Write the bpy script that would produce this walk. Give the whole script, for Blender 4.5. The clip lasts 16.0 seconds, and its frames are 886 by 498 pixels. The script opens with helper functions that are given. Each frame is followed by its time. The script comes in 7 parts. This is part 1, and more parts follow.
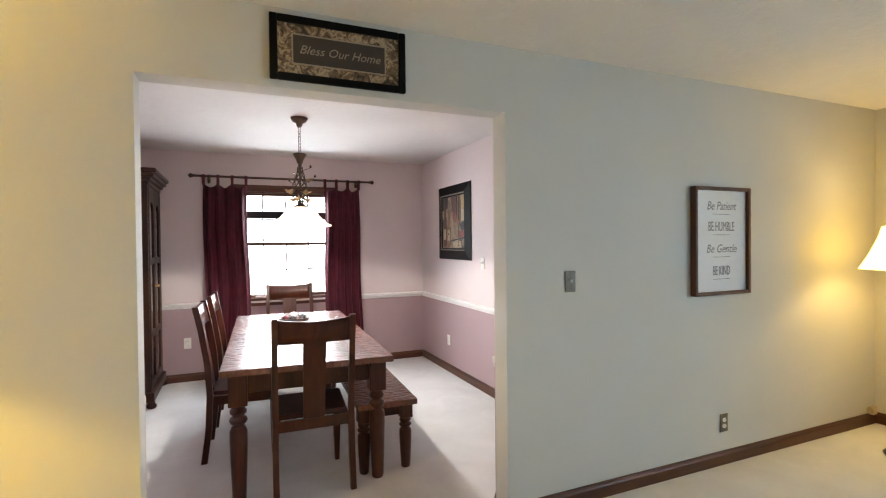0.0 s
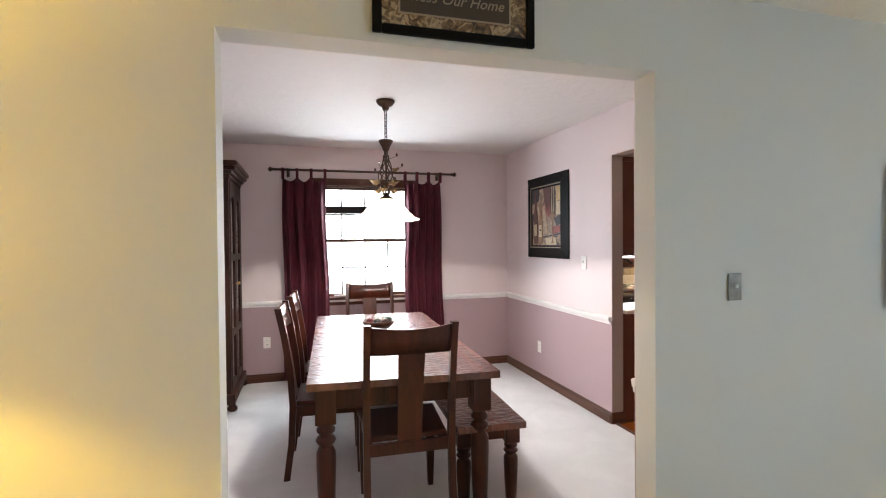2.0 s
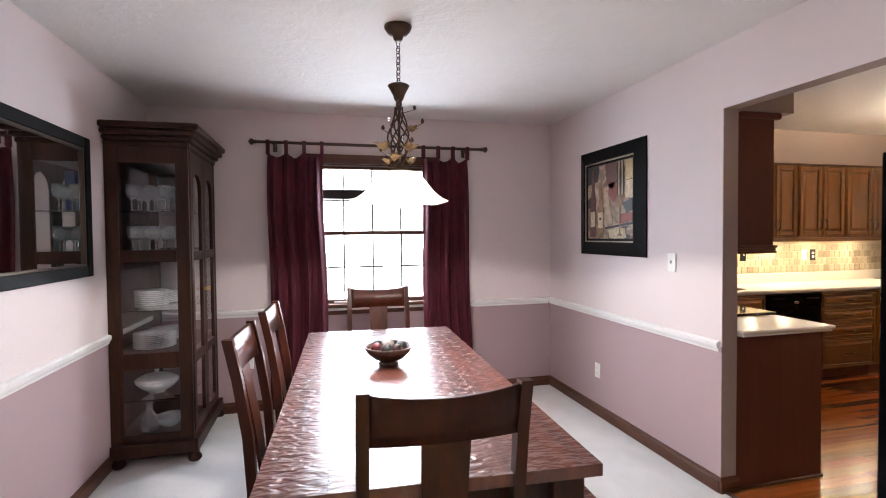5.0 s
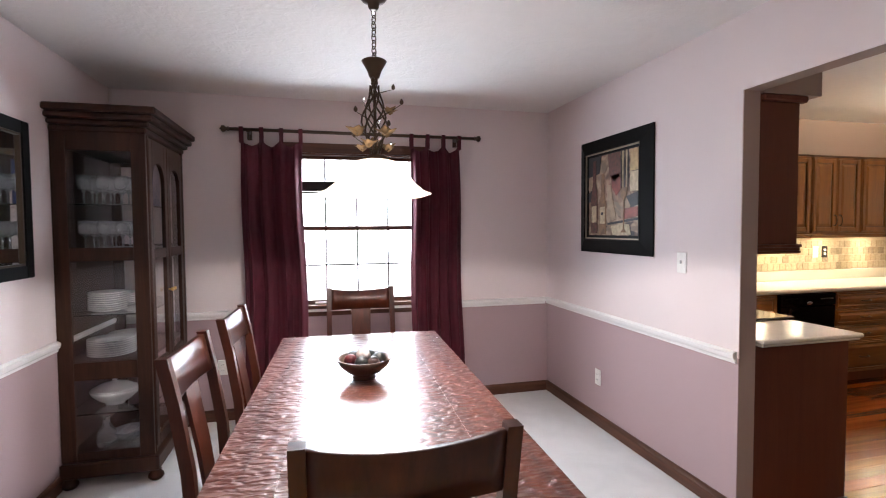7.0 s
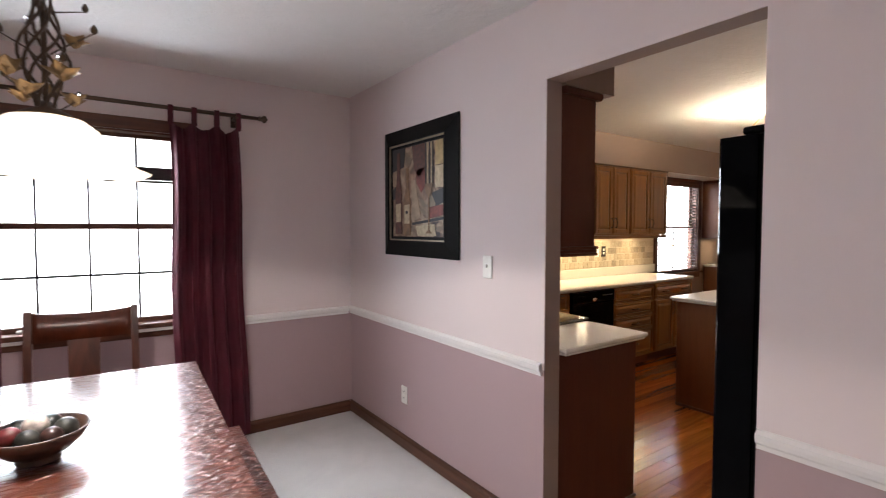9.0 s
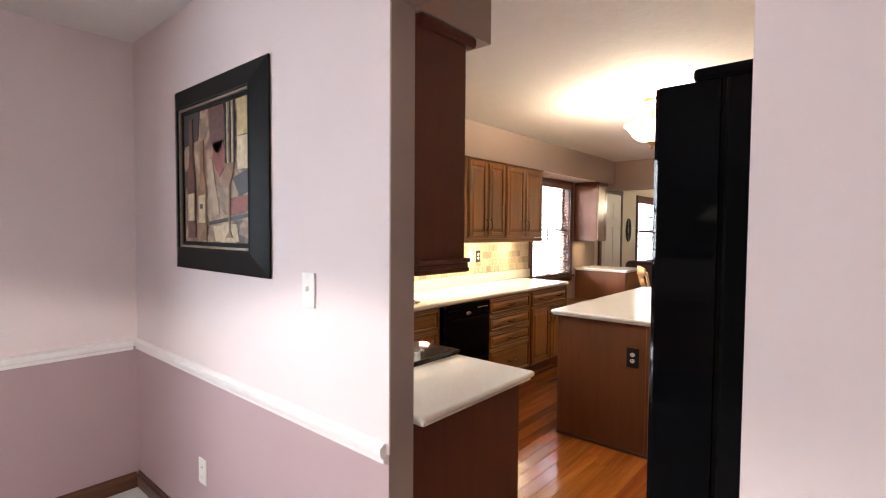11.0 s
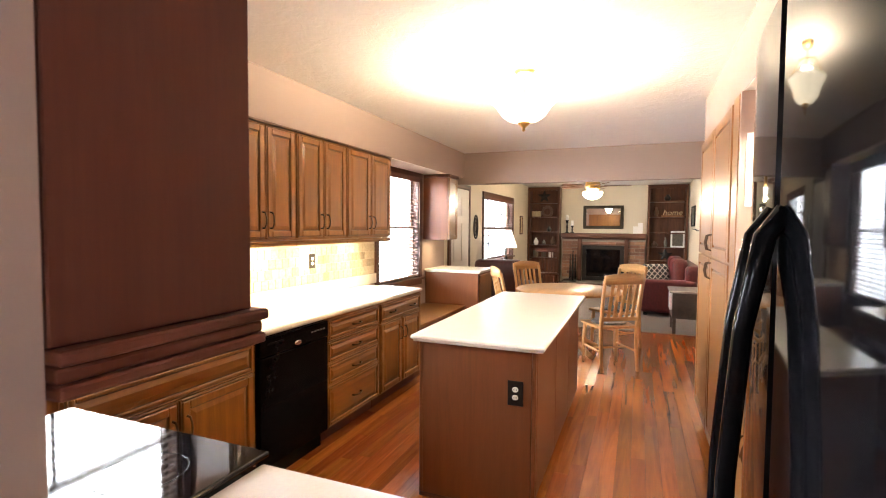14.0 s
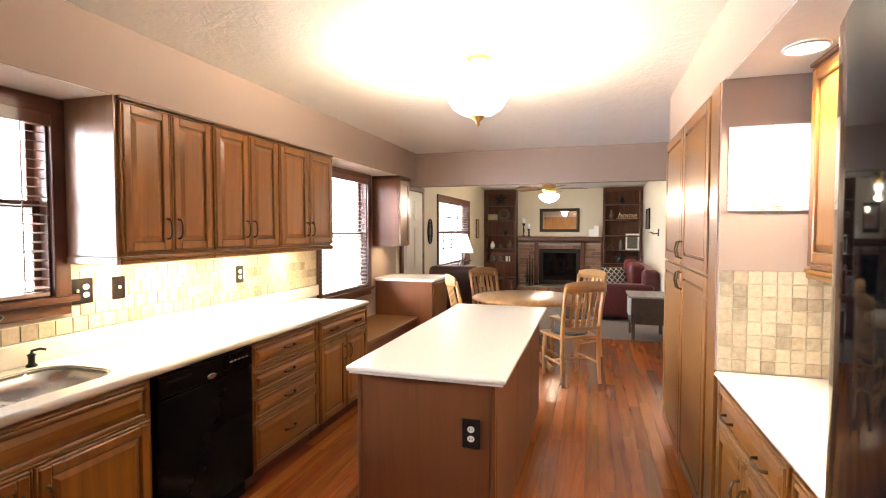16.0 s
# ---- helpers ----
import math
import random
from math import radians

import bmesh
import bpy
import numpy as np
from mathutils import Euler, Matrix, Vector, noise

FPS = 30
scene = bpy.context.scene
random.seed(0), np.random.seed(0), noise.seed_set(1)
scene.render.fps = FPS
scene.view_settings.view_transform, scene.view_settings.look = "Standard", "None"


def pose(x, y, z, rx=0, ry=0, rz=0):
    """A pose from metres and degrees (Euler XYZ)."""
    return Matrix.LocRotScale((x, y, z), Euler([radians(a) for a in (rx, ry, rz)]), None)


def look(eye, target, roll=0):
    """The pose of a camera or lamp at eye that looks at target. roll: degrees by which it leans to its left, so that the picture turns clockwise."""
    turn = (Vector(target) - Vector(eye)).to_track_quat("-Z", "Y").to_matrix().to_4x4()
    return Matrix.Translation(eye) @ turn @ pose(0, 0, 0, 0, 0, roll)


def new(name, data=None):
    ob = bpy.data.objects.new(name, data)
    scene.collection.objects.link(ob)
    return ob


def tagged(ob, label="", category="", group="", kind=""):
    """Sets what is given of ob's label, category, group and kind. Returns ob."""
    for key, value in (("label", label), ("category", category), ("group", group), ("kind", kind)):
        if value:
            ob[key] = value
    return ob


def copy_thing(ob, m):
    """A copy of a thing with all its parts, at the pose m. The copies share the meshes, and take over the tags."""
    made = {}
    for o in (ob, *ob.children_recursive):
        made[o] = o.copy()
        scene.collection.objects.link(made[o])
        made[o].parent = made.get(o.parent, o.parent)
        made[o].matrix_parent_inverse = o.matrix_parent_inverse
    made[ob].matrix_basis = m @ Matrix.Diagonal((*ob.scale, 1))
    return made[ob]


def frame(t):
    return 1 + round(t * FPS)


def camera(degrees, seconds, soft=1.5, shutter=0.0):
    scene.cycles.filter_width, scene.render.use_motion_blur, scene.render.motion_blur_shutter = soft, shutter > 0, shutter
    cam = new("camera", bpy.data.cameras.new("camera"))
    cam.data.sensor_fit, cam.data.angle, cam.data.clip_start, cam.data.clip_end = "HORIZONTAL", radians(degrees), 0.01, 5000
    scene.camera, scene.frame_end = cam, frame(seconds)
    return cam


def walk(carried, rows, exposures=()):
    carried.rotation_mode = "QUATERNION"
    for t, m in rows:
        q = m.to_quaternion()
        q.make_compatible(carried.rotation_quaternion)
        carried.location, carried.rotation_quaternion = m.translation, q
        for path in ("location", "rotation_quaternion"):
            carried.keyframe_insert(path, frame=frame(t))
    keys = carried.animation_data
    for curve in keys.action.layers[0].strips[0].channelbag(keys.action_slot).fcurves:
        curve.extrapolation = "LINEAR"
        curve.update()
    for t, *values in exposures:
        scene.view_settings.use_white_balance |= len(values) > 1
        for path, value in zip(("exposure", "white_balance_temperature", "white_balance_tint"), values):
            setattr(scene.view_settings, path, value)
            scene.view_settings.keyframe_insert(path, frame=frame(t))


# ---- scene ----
cam = camera(84.6, 16.0, soft=1.05, shutter=0.3)
PATH = [
    (0, (-0.331, -0.154, 1.443), (0.457, 1.684, 1.417), -0.6),
    (0.5, (-0.357, -0.068, 1.439), (0.334, 1.809, 1.409), -0.6),
    (1, (-0.388, 0.052, 1.439), (0.203, 1.963, 1.412), -0.5),
    (1.5, (-0.424, 0.18, 1.44), (0.137, 2.1, 1.41), -0.6),
    (2, (-0.411, 0.354, 1.429), (0.134, 2.278, 1.398), -0.5),
    (2.5, (-0.382, 0.574, 1.428), (0.155, 2.5, 1.399), -0.6),
    (3, (-0.325, 0.745, 1.439), (0.19, 2.677, 1.399), -0.6),
    (3.5, (-0.281, 0.967, 1.437), (0.222, 2.902, 1.399), -0.6),
    (4, (-0.258, 1.177, 1.426), (0.245, 3.112, 1.386), -0.6),
    (6.5, (-0.139, 1.652, 1.418), (0.329, 3.594, 1.338), -0.4),
    (7, (-0.09, 1.719, 1.439), (0.407, 3.655, 1.355), -0.4),
    (7.5, (-0.068, 1.814, 1.427), (0.603, 3.696, 1.349), -0.1),
    (8, (0.034, 1.915, 1.434), (0.875, 3.728, 1.353), -0.1),
    (8.5, (0.138, 2.038, 1.439), (1.133, 3.77, 1.355), 0.0),
    (9, (0.26, 2.13, 1.434), (1.416, 3.76, 1.35), 0.0),
    (9.5, (0.402, 2.238, 1.429), (1.69, 3.766, 1.346), 0.0),
    (9.7, (0.465, 2.294, 1.431), (1.798, 3.783, 1.351), 0.1),
    (12, (1.249, 2.832, 1.444), (2.875, 3.993, 1.357), 0.4),
    (12.5, (1.366, 2.932, 1.443), (3.056, 3.997, 1.353), 0.4),
    (13, (1.502, 3.043, 1.458), (3.259, 3.993, 1.361), 0.4),
    (13.5, (1.626, 3.130, 1.458), (3.450, 3.944, 1.365), 0.5),
    (14, (1.715, 3.152, 1.459), (3.568, 3.896, 1.368), 0.4),
    (14.5, (1.816, 3.166, 1.460), (3.687, 3.867, 1.376), 0.2),
    (15, (1.937, 3.205, 1.467), (3.834, 3.834, 1.385), 0.1),
    (15.5, (2.029, 3.229, 1.473), (3.938, 3.822, 1.394), 0.0),
    (16, (2.113, 3.233, 1.488), (4.025, 3.813, 1.409), 0.0),
]
EXPOSURES = [(0, -0.15, 6600, 10), (2, -0.1, 6500, 11), (3.5, -0.1, 6400, 12), (4, -0.3, 6300, 13), (6.5, -0.28, 6300, 13), (7.5, -0.6, 6300, 13), (8, -0.9, 6300, 13), (8.5, -0.95, 6400, 13), (9, -0.8, 6500, 13), (9.5, -0.3, 6500, 13), (12, 0.1, 6400, 12), (13, 0.33, 6600, 13), (13.5, 0.6, 6600, 13), (14, 0.85, 6500, 12), (16, 0.65, 6200, 10)]
walk(cam, [(t, look(eye, target, roll)) for t, eye, target, roll in PATH], EXPOSURES)

# ---- world and large lights ----
world = bpy.data.worlds.new("world")
scene.world = world
world.use_nodes = True
wn = world.node_tree
sky = wn.nodes.new("ShaderNodeTexSky")
sky.sky_type = 'NISHITA'
sky.sun_disc = False
sky.sun_elevation = radians(40)
sky.sun_rotation = radians(20)
wn.nodes["Background"].inputs[1].default_value = 0.12
wn.links.new(sky.outputs[0], wn.nodes["Background"].inputs[0])


def lamp(name, kind, m, watts, colour, size=0.1, size_y=None):
    data = bpy.data.lights.new(name, kind)
    data.energy, data.color = watts, colour
    if kind == 'AREA':
        data.shape, data.size, data.size_y = 'RECTANGLE', size, size_y or size
    elif kind == 'SUN':
        data.angle = size
    else:
        data.shadow_soft_size = size
    ob = new(name, data)
    ob.matrix_world = m
    return ob


lamp("sun", 'SUN', look((0, 0, 10), (3, -8, 0)), 0.8, (1.0, 0.97, 0.92), radians(12))
DAY = (0.82, 0.91, 1.0)
# daylight standing in each window opening
lamp("window_daylight", 'AREA', look((0.22, 5.86, 1.45), (0.22, 3.86, 0.35)), 112, DAY, 0.98, 1.1)
lamp("window_daylight", 'AREA', look((3.1, 5.80, 1.62), (3.1, 0, 1.3)), 75, DAY, 1.3, 0.95)
lamp("window_daylight", 'AREA', look((6.62, 5.80, 1.45), (6.62, 0, 1.45)), 115, DAY, 1.0, 1.25)
lamp("window_daylight", 'AREA', look((10.85, 5.80, 1.43), (10.85, 0, 1.43)), 32, DAY, 2.0, 1.15)
lamp("window_daylight", 'AREA', look((4.43, -1.0, 1.35), (0, -1.0, 1.25)), 54, (0.48, 0.76, 1.0), 2.2, 1.45)
WARM = (1.0, 0.80, 0.52)
lamp("chandelier_bulb", 'POINT', pose(0.155, 3.83, 1.646), 85, (1.0, 0.94, 0.88), 0.014)
lamp("kitchen_bulb", 'POINT', pose(4.78, 3.84, 2.245), 150, (1.0, 0.84, 0.60), 0.07)
lamp("fan_bulb", 'POINT', pose(11.0, 3.95, 1.95), 75, (1.0, 0.80, 0.54), 0.06)
lamp("floor_lamp_bulb", 'POINT', pose(3.72, 1.55, 1.40), 16, (1.0, 0.70, 0.26), 0.04)
lamp("floor_lamp_bulb", 'POINT', pose(-1.65, 1.42, 1.40), 76, (1.0, 0.63, 0.05), 0.04)
rb = lamp("recessed_bulb", 'SPOT', look((4.09, 2.535, 2.095), (4.09, 2.535, 0)), 55, (1.0, 0.84, 0.62), 0.05)
rb.data.spot_size, rb.data.spot_blend = radians(128), 0.25
for ux in (4.0, 4.42, 4.95, 5.5):
    lamp("under_cabinet_light", 'AREA', look((ux, 5.45, 1.335), (ux, 5.47, 0)), 6.5, (1.0, 0.80, 0.48), 0.07, 0.06)
lamp("under_cabinet_light", 'AREA', look((7.42, 5.48, 1.285), (7.42, 5.5, 0)), 1.5, (1.0, 0.80, 0.48), 0.2, 0.06)
lamp("under_cabinet_light", 'AREA', look((3.6, 2.3, 1.31), (3.6, 2.3, 0)), 6, (1.0, 0.80, 0.48), 0.5, 0.06)


# ---- materials ----
def material(name, build):
    m = bpy.data.materials.new(name)
    m.use_nodes = True
    t = m.node_tree
    build(t, t.nodes["Principled BSDF"])
    return m


def node(t, kind, **values):
    n = t.nodes.new(kind)
    for k, v in values.items():
        n.inputs[k.replace("_", " ")].default_value = v
    return n


def coords(t, scale=(1, 1, 1), turn=(0, 0, 0), world_space=False):
    m = t.nodes.new("ShaderNodeMapping")
    m.inputs["Scale"].default_value = scale
    m.inputs["Rotation"].default_value = turn
    if world_space:
        t.links.new(t.nodes.new("ShaderNodeNewGeometry").outputs["Position"], m.inputs[0])
    else:
        t.links.new(t.nodes.new("ShaderNodeTexCoord").outputs["Object"], m.inputs[0])
    return m.outputs[0]


def noise_of(t, vec, scale, detail=4, rough=0.55, distortion=0.0):
    n = node(t, "ShaderNodeTexNoise", Scale=scale, Detail=detail, Roughness=rough, Distortion=distortion)
    t.links.new(vec, n.inputs["Vector"])
    return n.outputs["Fac"]


def ramp(t, fac, stops):
    r = t.nodes.new("ShaderNodeValToRGB")
    e = r.color_ramp.elements
    while len(e) < len(stops):
        e.new(0.5)
    for el, (p, c) in zip(e, stops):
        el.position, el.color = p, (*c, 1)
    t.links.new(fac, r.inputs[0])
    return r.outputs[0]


def mixed(t, fac, a, b, mode='MIX'):
    n = t.nodes.new("ShaderNodeMix")
    n.data_type, n.blend_type = 'RGBA', mode
    for sock, v in ((n.inputs[0], fac), (n.inputs[6], a), (n.inputs[7], b)):
        if isinstance(v, (int, float)):
            sock.default_value = v
        elif isinstance(v, tuple):
            sock.default_value = (*v, 1)
        else:
            t.links.new(v, sock)
    return n.outputs[2]


def bumped(t, p, height, strength, distance=0.002):
    b = node(t, "ShaderNodeBump", Strength=strength, Distance=distance)
    t.links.new(height, b.inputs["Height"])
    t.links.new(b.outputs[0], p.inputs["Normal"])


def shade(c, f):
    return tuple(min(1, x * f) for x in c)


def paint(name, colour, rough=0.75, low=None, split=0.80):
    def build(t, p):
        v = coords(t, world_space=True)
        big = noise_of(t, v, 0.9, 2)
        tex = noise_of(t, v, 140, 3)
        mid = noise_of(t, v, 28, 3)
        c = ramp(t, big, [(0.3, shade(colour, 0.95)), (0.7, shade(colour, 1.03))])
        if low:
            sep = t.nodes.new("ShaderNodeSeparateXYZ")
            t.links.new(v, sep.inputs[0])
            gt = t.nodes.new("ShaderNodeMath")
            gt.operation = 'LESS_THAN'
            gt.inputs[1].default_value = split
            t.links.new(sep.outputs[2], gt.inputs[0])
            c = mixed(t, gt.outputs[0], c, ramp(t, big, [(0.3, shade(low, 0.95)), (0.7, shade(low, 1.04))]))
        t.links.new(c, p.inputs["Base Color"])
        p.inputs["Roughness"].default_value = rough
        bumped(t, p, mixed(t, 0.5, tex, mid), 0.12, 0.002)
    return material(name, build)


def stomped(name, colour):
    """Brush-stomped plaster."""
    def build(t, p):
        v = coords(t, world_space=True)
        a = noise_of(t, v, 4.2, 4, 0.55, 2.0)
        b = noise_of(t, v, 14, 3, 0.5, 2.2)
        h = mixed(t, 0.3, ramp(t, a, [(0.34, (0, 0, 0)), (0.66, (1, 1, 1))]), ramp(t, b, [(0.4, (0, 0, 0)), (0.62, (1, 1, 1))]))
        t.links.new(ramp(t, a, [(0.3, shade(colour, 0.97)), (0.7, colour)]), p.inputs["Base Color"])
        p.inputs["Roughness"].default_value = 0.85
        bumped(t, p, h, 0.28, 0.009)
    return material(name, build)


def carpet(name, colour):
    def build(t, p):
        v = coords(t, world_space=True)
        pile = noise_of(t, v, 320, 3, 0.7)
        tread = noise_of(t, v, 3.2, 4, 0.6, 0.6)
        c = mixed(t, 0.5, ramp(t, pile, [(0.3, shade(colour, 0.72)), (0.7, shade(colour, 1.12))]), ramp(t, tread, [(0.35, shade(colour, 0.86)), (0.65, shade(colour, 1.06))]))
        t.links.new(c, p.inputs["Base Color"])
        p.inputs["Roughness"].default_value = 0.95
        p.inputs["Sheen Weight"].default_value = 0.05
        bumped(t, p, mixed(t, 0.35, pile, tread), 0.6, 0.006)
    return material(name, build)


def wood(name, dark, light, axis=2, rough=0.38, grain=1.0, coat=0.15, relief=0.15, vary=0.0, spec=0.5):
    """Grain runs along the axis given (0 x, 1 y, 2 z)."""
    def build(t, p):
        s = [14.0 * grain] * 3
        s[axis] = 0.9 * grain
        v = coords(t, tuple(s))
        if vary:
            info = t.nodes.new("ShaderNodeObjectInfo")
            add = t.nodes.new("ShaderNodeVectorMath")
            add.operation = 'MULTIPLY_ADD'
            t.links.new(info.outputs["Random"], add.inputs[0])
            add.inputs[1].default_value = (37.0, 19.0, 53.0)
            t.links.new(v, add.inputs[2])
            v = add.outputs[0]
        g = noise_of(t, v, 1.0, 6, 0.62, 1.2)
        fine = noise_of(t, v, 9.0, 3, 0.7)
        c = ramp(t, g, [(0.28, dark), (0.5, tuple((a + b) / 2 for a, b in zip(dark, light))), (0.72, light)])
        c = mixed(t, 0.10, c, ramp(t, fine, [(0.35, shade(dark, 0.6)), (0.6, light)]))
        if vary:
            k = node(t, "ShaderNodeHueSaturation")
            m = t.nodes.new("ShaderNodeMapRange")
            m.inputs["To Min"].default_value = 1.0 - vary
            m.inputs["To Max"].default_value = 1.0 + vary
            t.links.new(info.outputs["Random"], m.inputs[0])
            t.links.new(m.outputs[0], k.inputs["Value"])
            hm = t.nodes.new("ShaderNodeMapRange")
            hm.inputs["To Min"].default_value, hm.inputs["To Max"].default_value = 0.494, 0.509
            hf = t.nodes.new("ShaderNodeMath")
            hf.operation = 'FRACT'
            hk = t.nodes.new("ShaderNodeMath")
            hk.operation = 'MULTIPLY'
            hk.inputs[1].default_value = 7.31
            t.links.new(info.outputs["Random"], hk.inputs[0])
            t.links.new(hk.outputs[0], hf.inputs[0])
            t.links.new(hf.outputs[0], hm.inputs[0])
            t.links.new(hm.outputs[0], k.inputs["Hue"])
            t.links.new(c, k.inputs["Color"])
            c = k.outputs[0]
        t.links.new(c, p.inputs["Base Color"])
        r = t.nodes.new("ShaderNodeMapRange")
        r.inputs["To Min"].default_value = rough * 0.85
        r.inputs["To Max"].default_value = rough * 1.2
        t.links.new(g, r.inputs[0])
        t.links.new(r.outputs[0], p.inputs["Roughness"])
        p.inputs["Coat Weight"].default_value = coat
        p.inputs["Coat Roughness"].default_value = 0.2
        p.inputs["Specular IOR Level"].default_value = spec
        bumped(t, p, fine, relief, 0.001)
    return material(name, build)


def plain(name, colour, rough=0.4, metal=0.0, coat=0.0, mottle=0.06, bump=0.05, scale=30, spec=0.5):
    def build(t, p):
        v = coords(t)
        n = noise_of(t, v, scale, 4)
        t.links.new(ramp(t, n, [(0.3, shade(colour, 1 - mottle)), (0.7, shade(colour, 1 + mottle))]), p.inputs["Base Color"])
        p.inputs["Roughness"].default_value = rough
        p.inputs["Metallic"].default_value = metal
        p.inputs["Specular IOR Level"].default_value = spec
        p.inputs["Coat Weight"].default_value = coat
        if bump:
            bumped(t, p, n, bump, 0.001)
    return material(name, build)


def glow(name, colour, strength):
    def build(t, p):
        p.inputs["Base Color"].default_value = (0.85, 0.82, 0.75, 1)
        p.inputs["Emission Color"].default_value = (*colour, 1)
        p.inputs["Emission Strength"].default_value = strength
        p.inputs["Roughness"].default_value = 0.35
    return material(name, build)


def glass(name, rough=0.0, colour=(1, 1, 1)):
    def build(t, p):
        p.inputs["Base Color"].default_value = (*colour, 1)
        p.inputs["Transmission Weight"].default_value = 1.0
        p.inputs["Roughness"].default_value = rough
        p.inputs["IOR"].default_value = 1.45
    return material(name, build)


M = {}
M["living"] = paint("living_paint", (0.60, 0.585, 0.54))
M["dining"] = paint("dining_paint", (0.73, 0.63, 0.62), low=(0.41, 0.292, 0.30))
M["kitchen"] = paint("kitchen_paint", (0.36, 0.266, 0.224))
M["family"] = paint("family_paint", (0.62, 0.55, 0.43))
M["ceiling"] = stomped("ceiling_plaster", (0.78, 0.75, 0.72))
M["white_trim"] = paint("white_trim_paint", (0.82, 0.79, 0.77), 0.4)
M["carpet"] = carpet("cream_carpet", (0.72, 0.71, 0.70))
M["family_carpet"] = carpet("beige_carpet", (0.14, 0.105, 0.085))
M["trim_wood_x"] = wood("stained_trim_x", (0.05, 0.018, 0.010), (0.13, 0.050, 0.026), 0, 0.4, coat=0.05, spec=0.3)
M["trim_wood_y"] = wood("stained_trim_y", (0.05, 0.018, 0.010), (0.13, 0.050, 0.026), 1, 0.4, coat=0.05, spec=0.3)
M["trim_wood_z"] = wood("stained_trim_z", (0.05, 0.018, 0.010), (0.13, 0.050, 0.026), 2, 0.4, coat=0.05, spec=0.3)
M["oak_x"] = wood("maple_cabinet_x", (0.145, 0.050, 0.008), (0.27, 0.106, 0.015), 0, 0.34, coat=0.3, spec=0.5)
M["oak_z"] = wood("maple_cabinet_z", (0.145, 0.050, 0.008), (0.27, 0.106, 0.015), 2, 0.34, coat=0.3, spec=0.5)
M["glaze"] = wood("cabinet_glaze", (0.05, 0.02, 0.008), (0.14, 0.06, 0.022), 2, 0.4)
M["panel_z"] = wood("cabinet_end_panel", (0.138, 0.046, 0.016), (0.185, 0.064, 0.023), 2, 0.42, coat=0.05, relief=0.05, spec=0.3)
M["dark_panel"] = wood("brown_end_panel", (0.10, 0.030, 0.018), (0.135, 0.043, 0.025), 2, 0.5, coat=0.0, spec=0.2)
M["plank"] = wood("cherry_plank", (0.20, 0.047, 0.009), (0.42, 0.128, 0.026), 0, 0.2, coat=0.25, vary=0.25)
M["dark_floor"] = plain("floor_gap", (0.05, 0.02, 0.01), 0.6)
M["table"] = wood("table_mahogany", (0.024, 0.0048, 0.002), (0.088, 0.019, 0.007), 2, 0.33, coat=0.05, spec=0.35)
M["hutch"] = wood("hutch_walnut", (0.018, 0.0075, 0.005), (0.06, 0.024, 0.013), 2, 0.42, coat=0.0, spec=0.2)
M["black"] = plain("black_appliance", (0.003, 0.003, 0.0035), 0.05, bump=0.0, spec=0.05)
M["black_frame"] = plain("black_frame", (0.005, 0.0045, 0.0045), 0.5, spec=0.10)
M["black_matte"] = plain("black_textured", (0.002, 0.0018, 0.002), 0.5, spec=0.05, bump=0.0, mottle=0.0, scale=300)
M["black_gloss"] = plain("black_glass", (0.004, 0.004, 0.005), 0.05, bump=0.0)
M["iron"] = plain("black_iron", (0.02, 0.018, 0.017), 0.45, 0.6)
M["bronze"] = plain("aged_bronze", (0.095, 0.064, 0.044), 0.34, 0.8)
M["brass"] = plain("brass", (0.65, 0.42, 0.16), 0.3, 1.0)
M["pewter"] = plain("pewter_plate", (0.13, 0.115, 0.095), 0.5, 0.5, mottle=0.3)
M["steel"] = plain("stainless_steel", (0.55, 0.54, 0.53), 0.26, 1.0)
M["counter"] = plain("cream_counter", (0.80, 0.75, 0.67), 0.22, mottle=0.03, bump=0.0, scale=90)
M["white_plastic"] = plain("white_plastic", (0.80, 0.77, 0.72), 0.4)
M["porcelain"] = plain("white_porcelain", (0.80, 0.79, 0.77), 0.15)
M["mirror"] = plain("silvered_mirror", (0.9, 0.9, 0.9), 0.02, 1.0, mottle=0.0, bump=0.0)
M["glass"] = glass("clear_glass")
M["glass_frost"] = glow("lit_glass_shade", (1.0, 0.86, 0.68), 2.7)
M["lit_kitchen"] = glow("lit_kitchen_bowl", (1.0, 0.86, 0.60), 4.0)
M["lit_fan"] = glow("lit_fan_bowl", (1.0, 0.92, 0.78), 9.0)
M["lit_shade"] = glow("lit_lamp_shade", (1.0, 0.64, 0.14), 7.0)
M["lit_disc"] = glow("lit_recessed_disc", (1.0, 0.9, 0.72), 12.0)
M["slat"] = wood("blind_slat", (0.30, 0.20, 0.16), (0.42, 0.30, 0.25), 0, 0.3)
M["valance"] = wood("blind_valance", (0.10, 0.035, 0.02), (0.18, 0.07, 0.04), 0, 0.4)
M["tile"] = None


# ---- building helpers ----
ORIGIN = {}


def box(bm, x0, x1, y0, y1, z0, z1, b=0.0, seg=1):
    vs = [bm.verts.new((x, y, z)) for z in (z0, z1) for y in (y0, y1) for x in (x0, x1)]
    fs = [bm.faces.new([vs[i] for i in f]) for f in ((0, 2, 3, 1), (4, 5, 7, 6), (0, 1, 5, 4), (2, 6, 7, 3), (0, 4, 6, 2), (1, 3, 7, 5))]
    if b:
        edges = list({e for f in fs for e in f.edges})
        bmesh.ops.bevel(bm, geom=edges, offset=b, segments=seg, profile=0.5, affect='EDGES')
    return bm


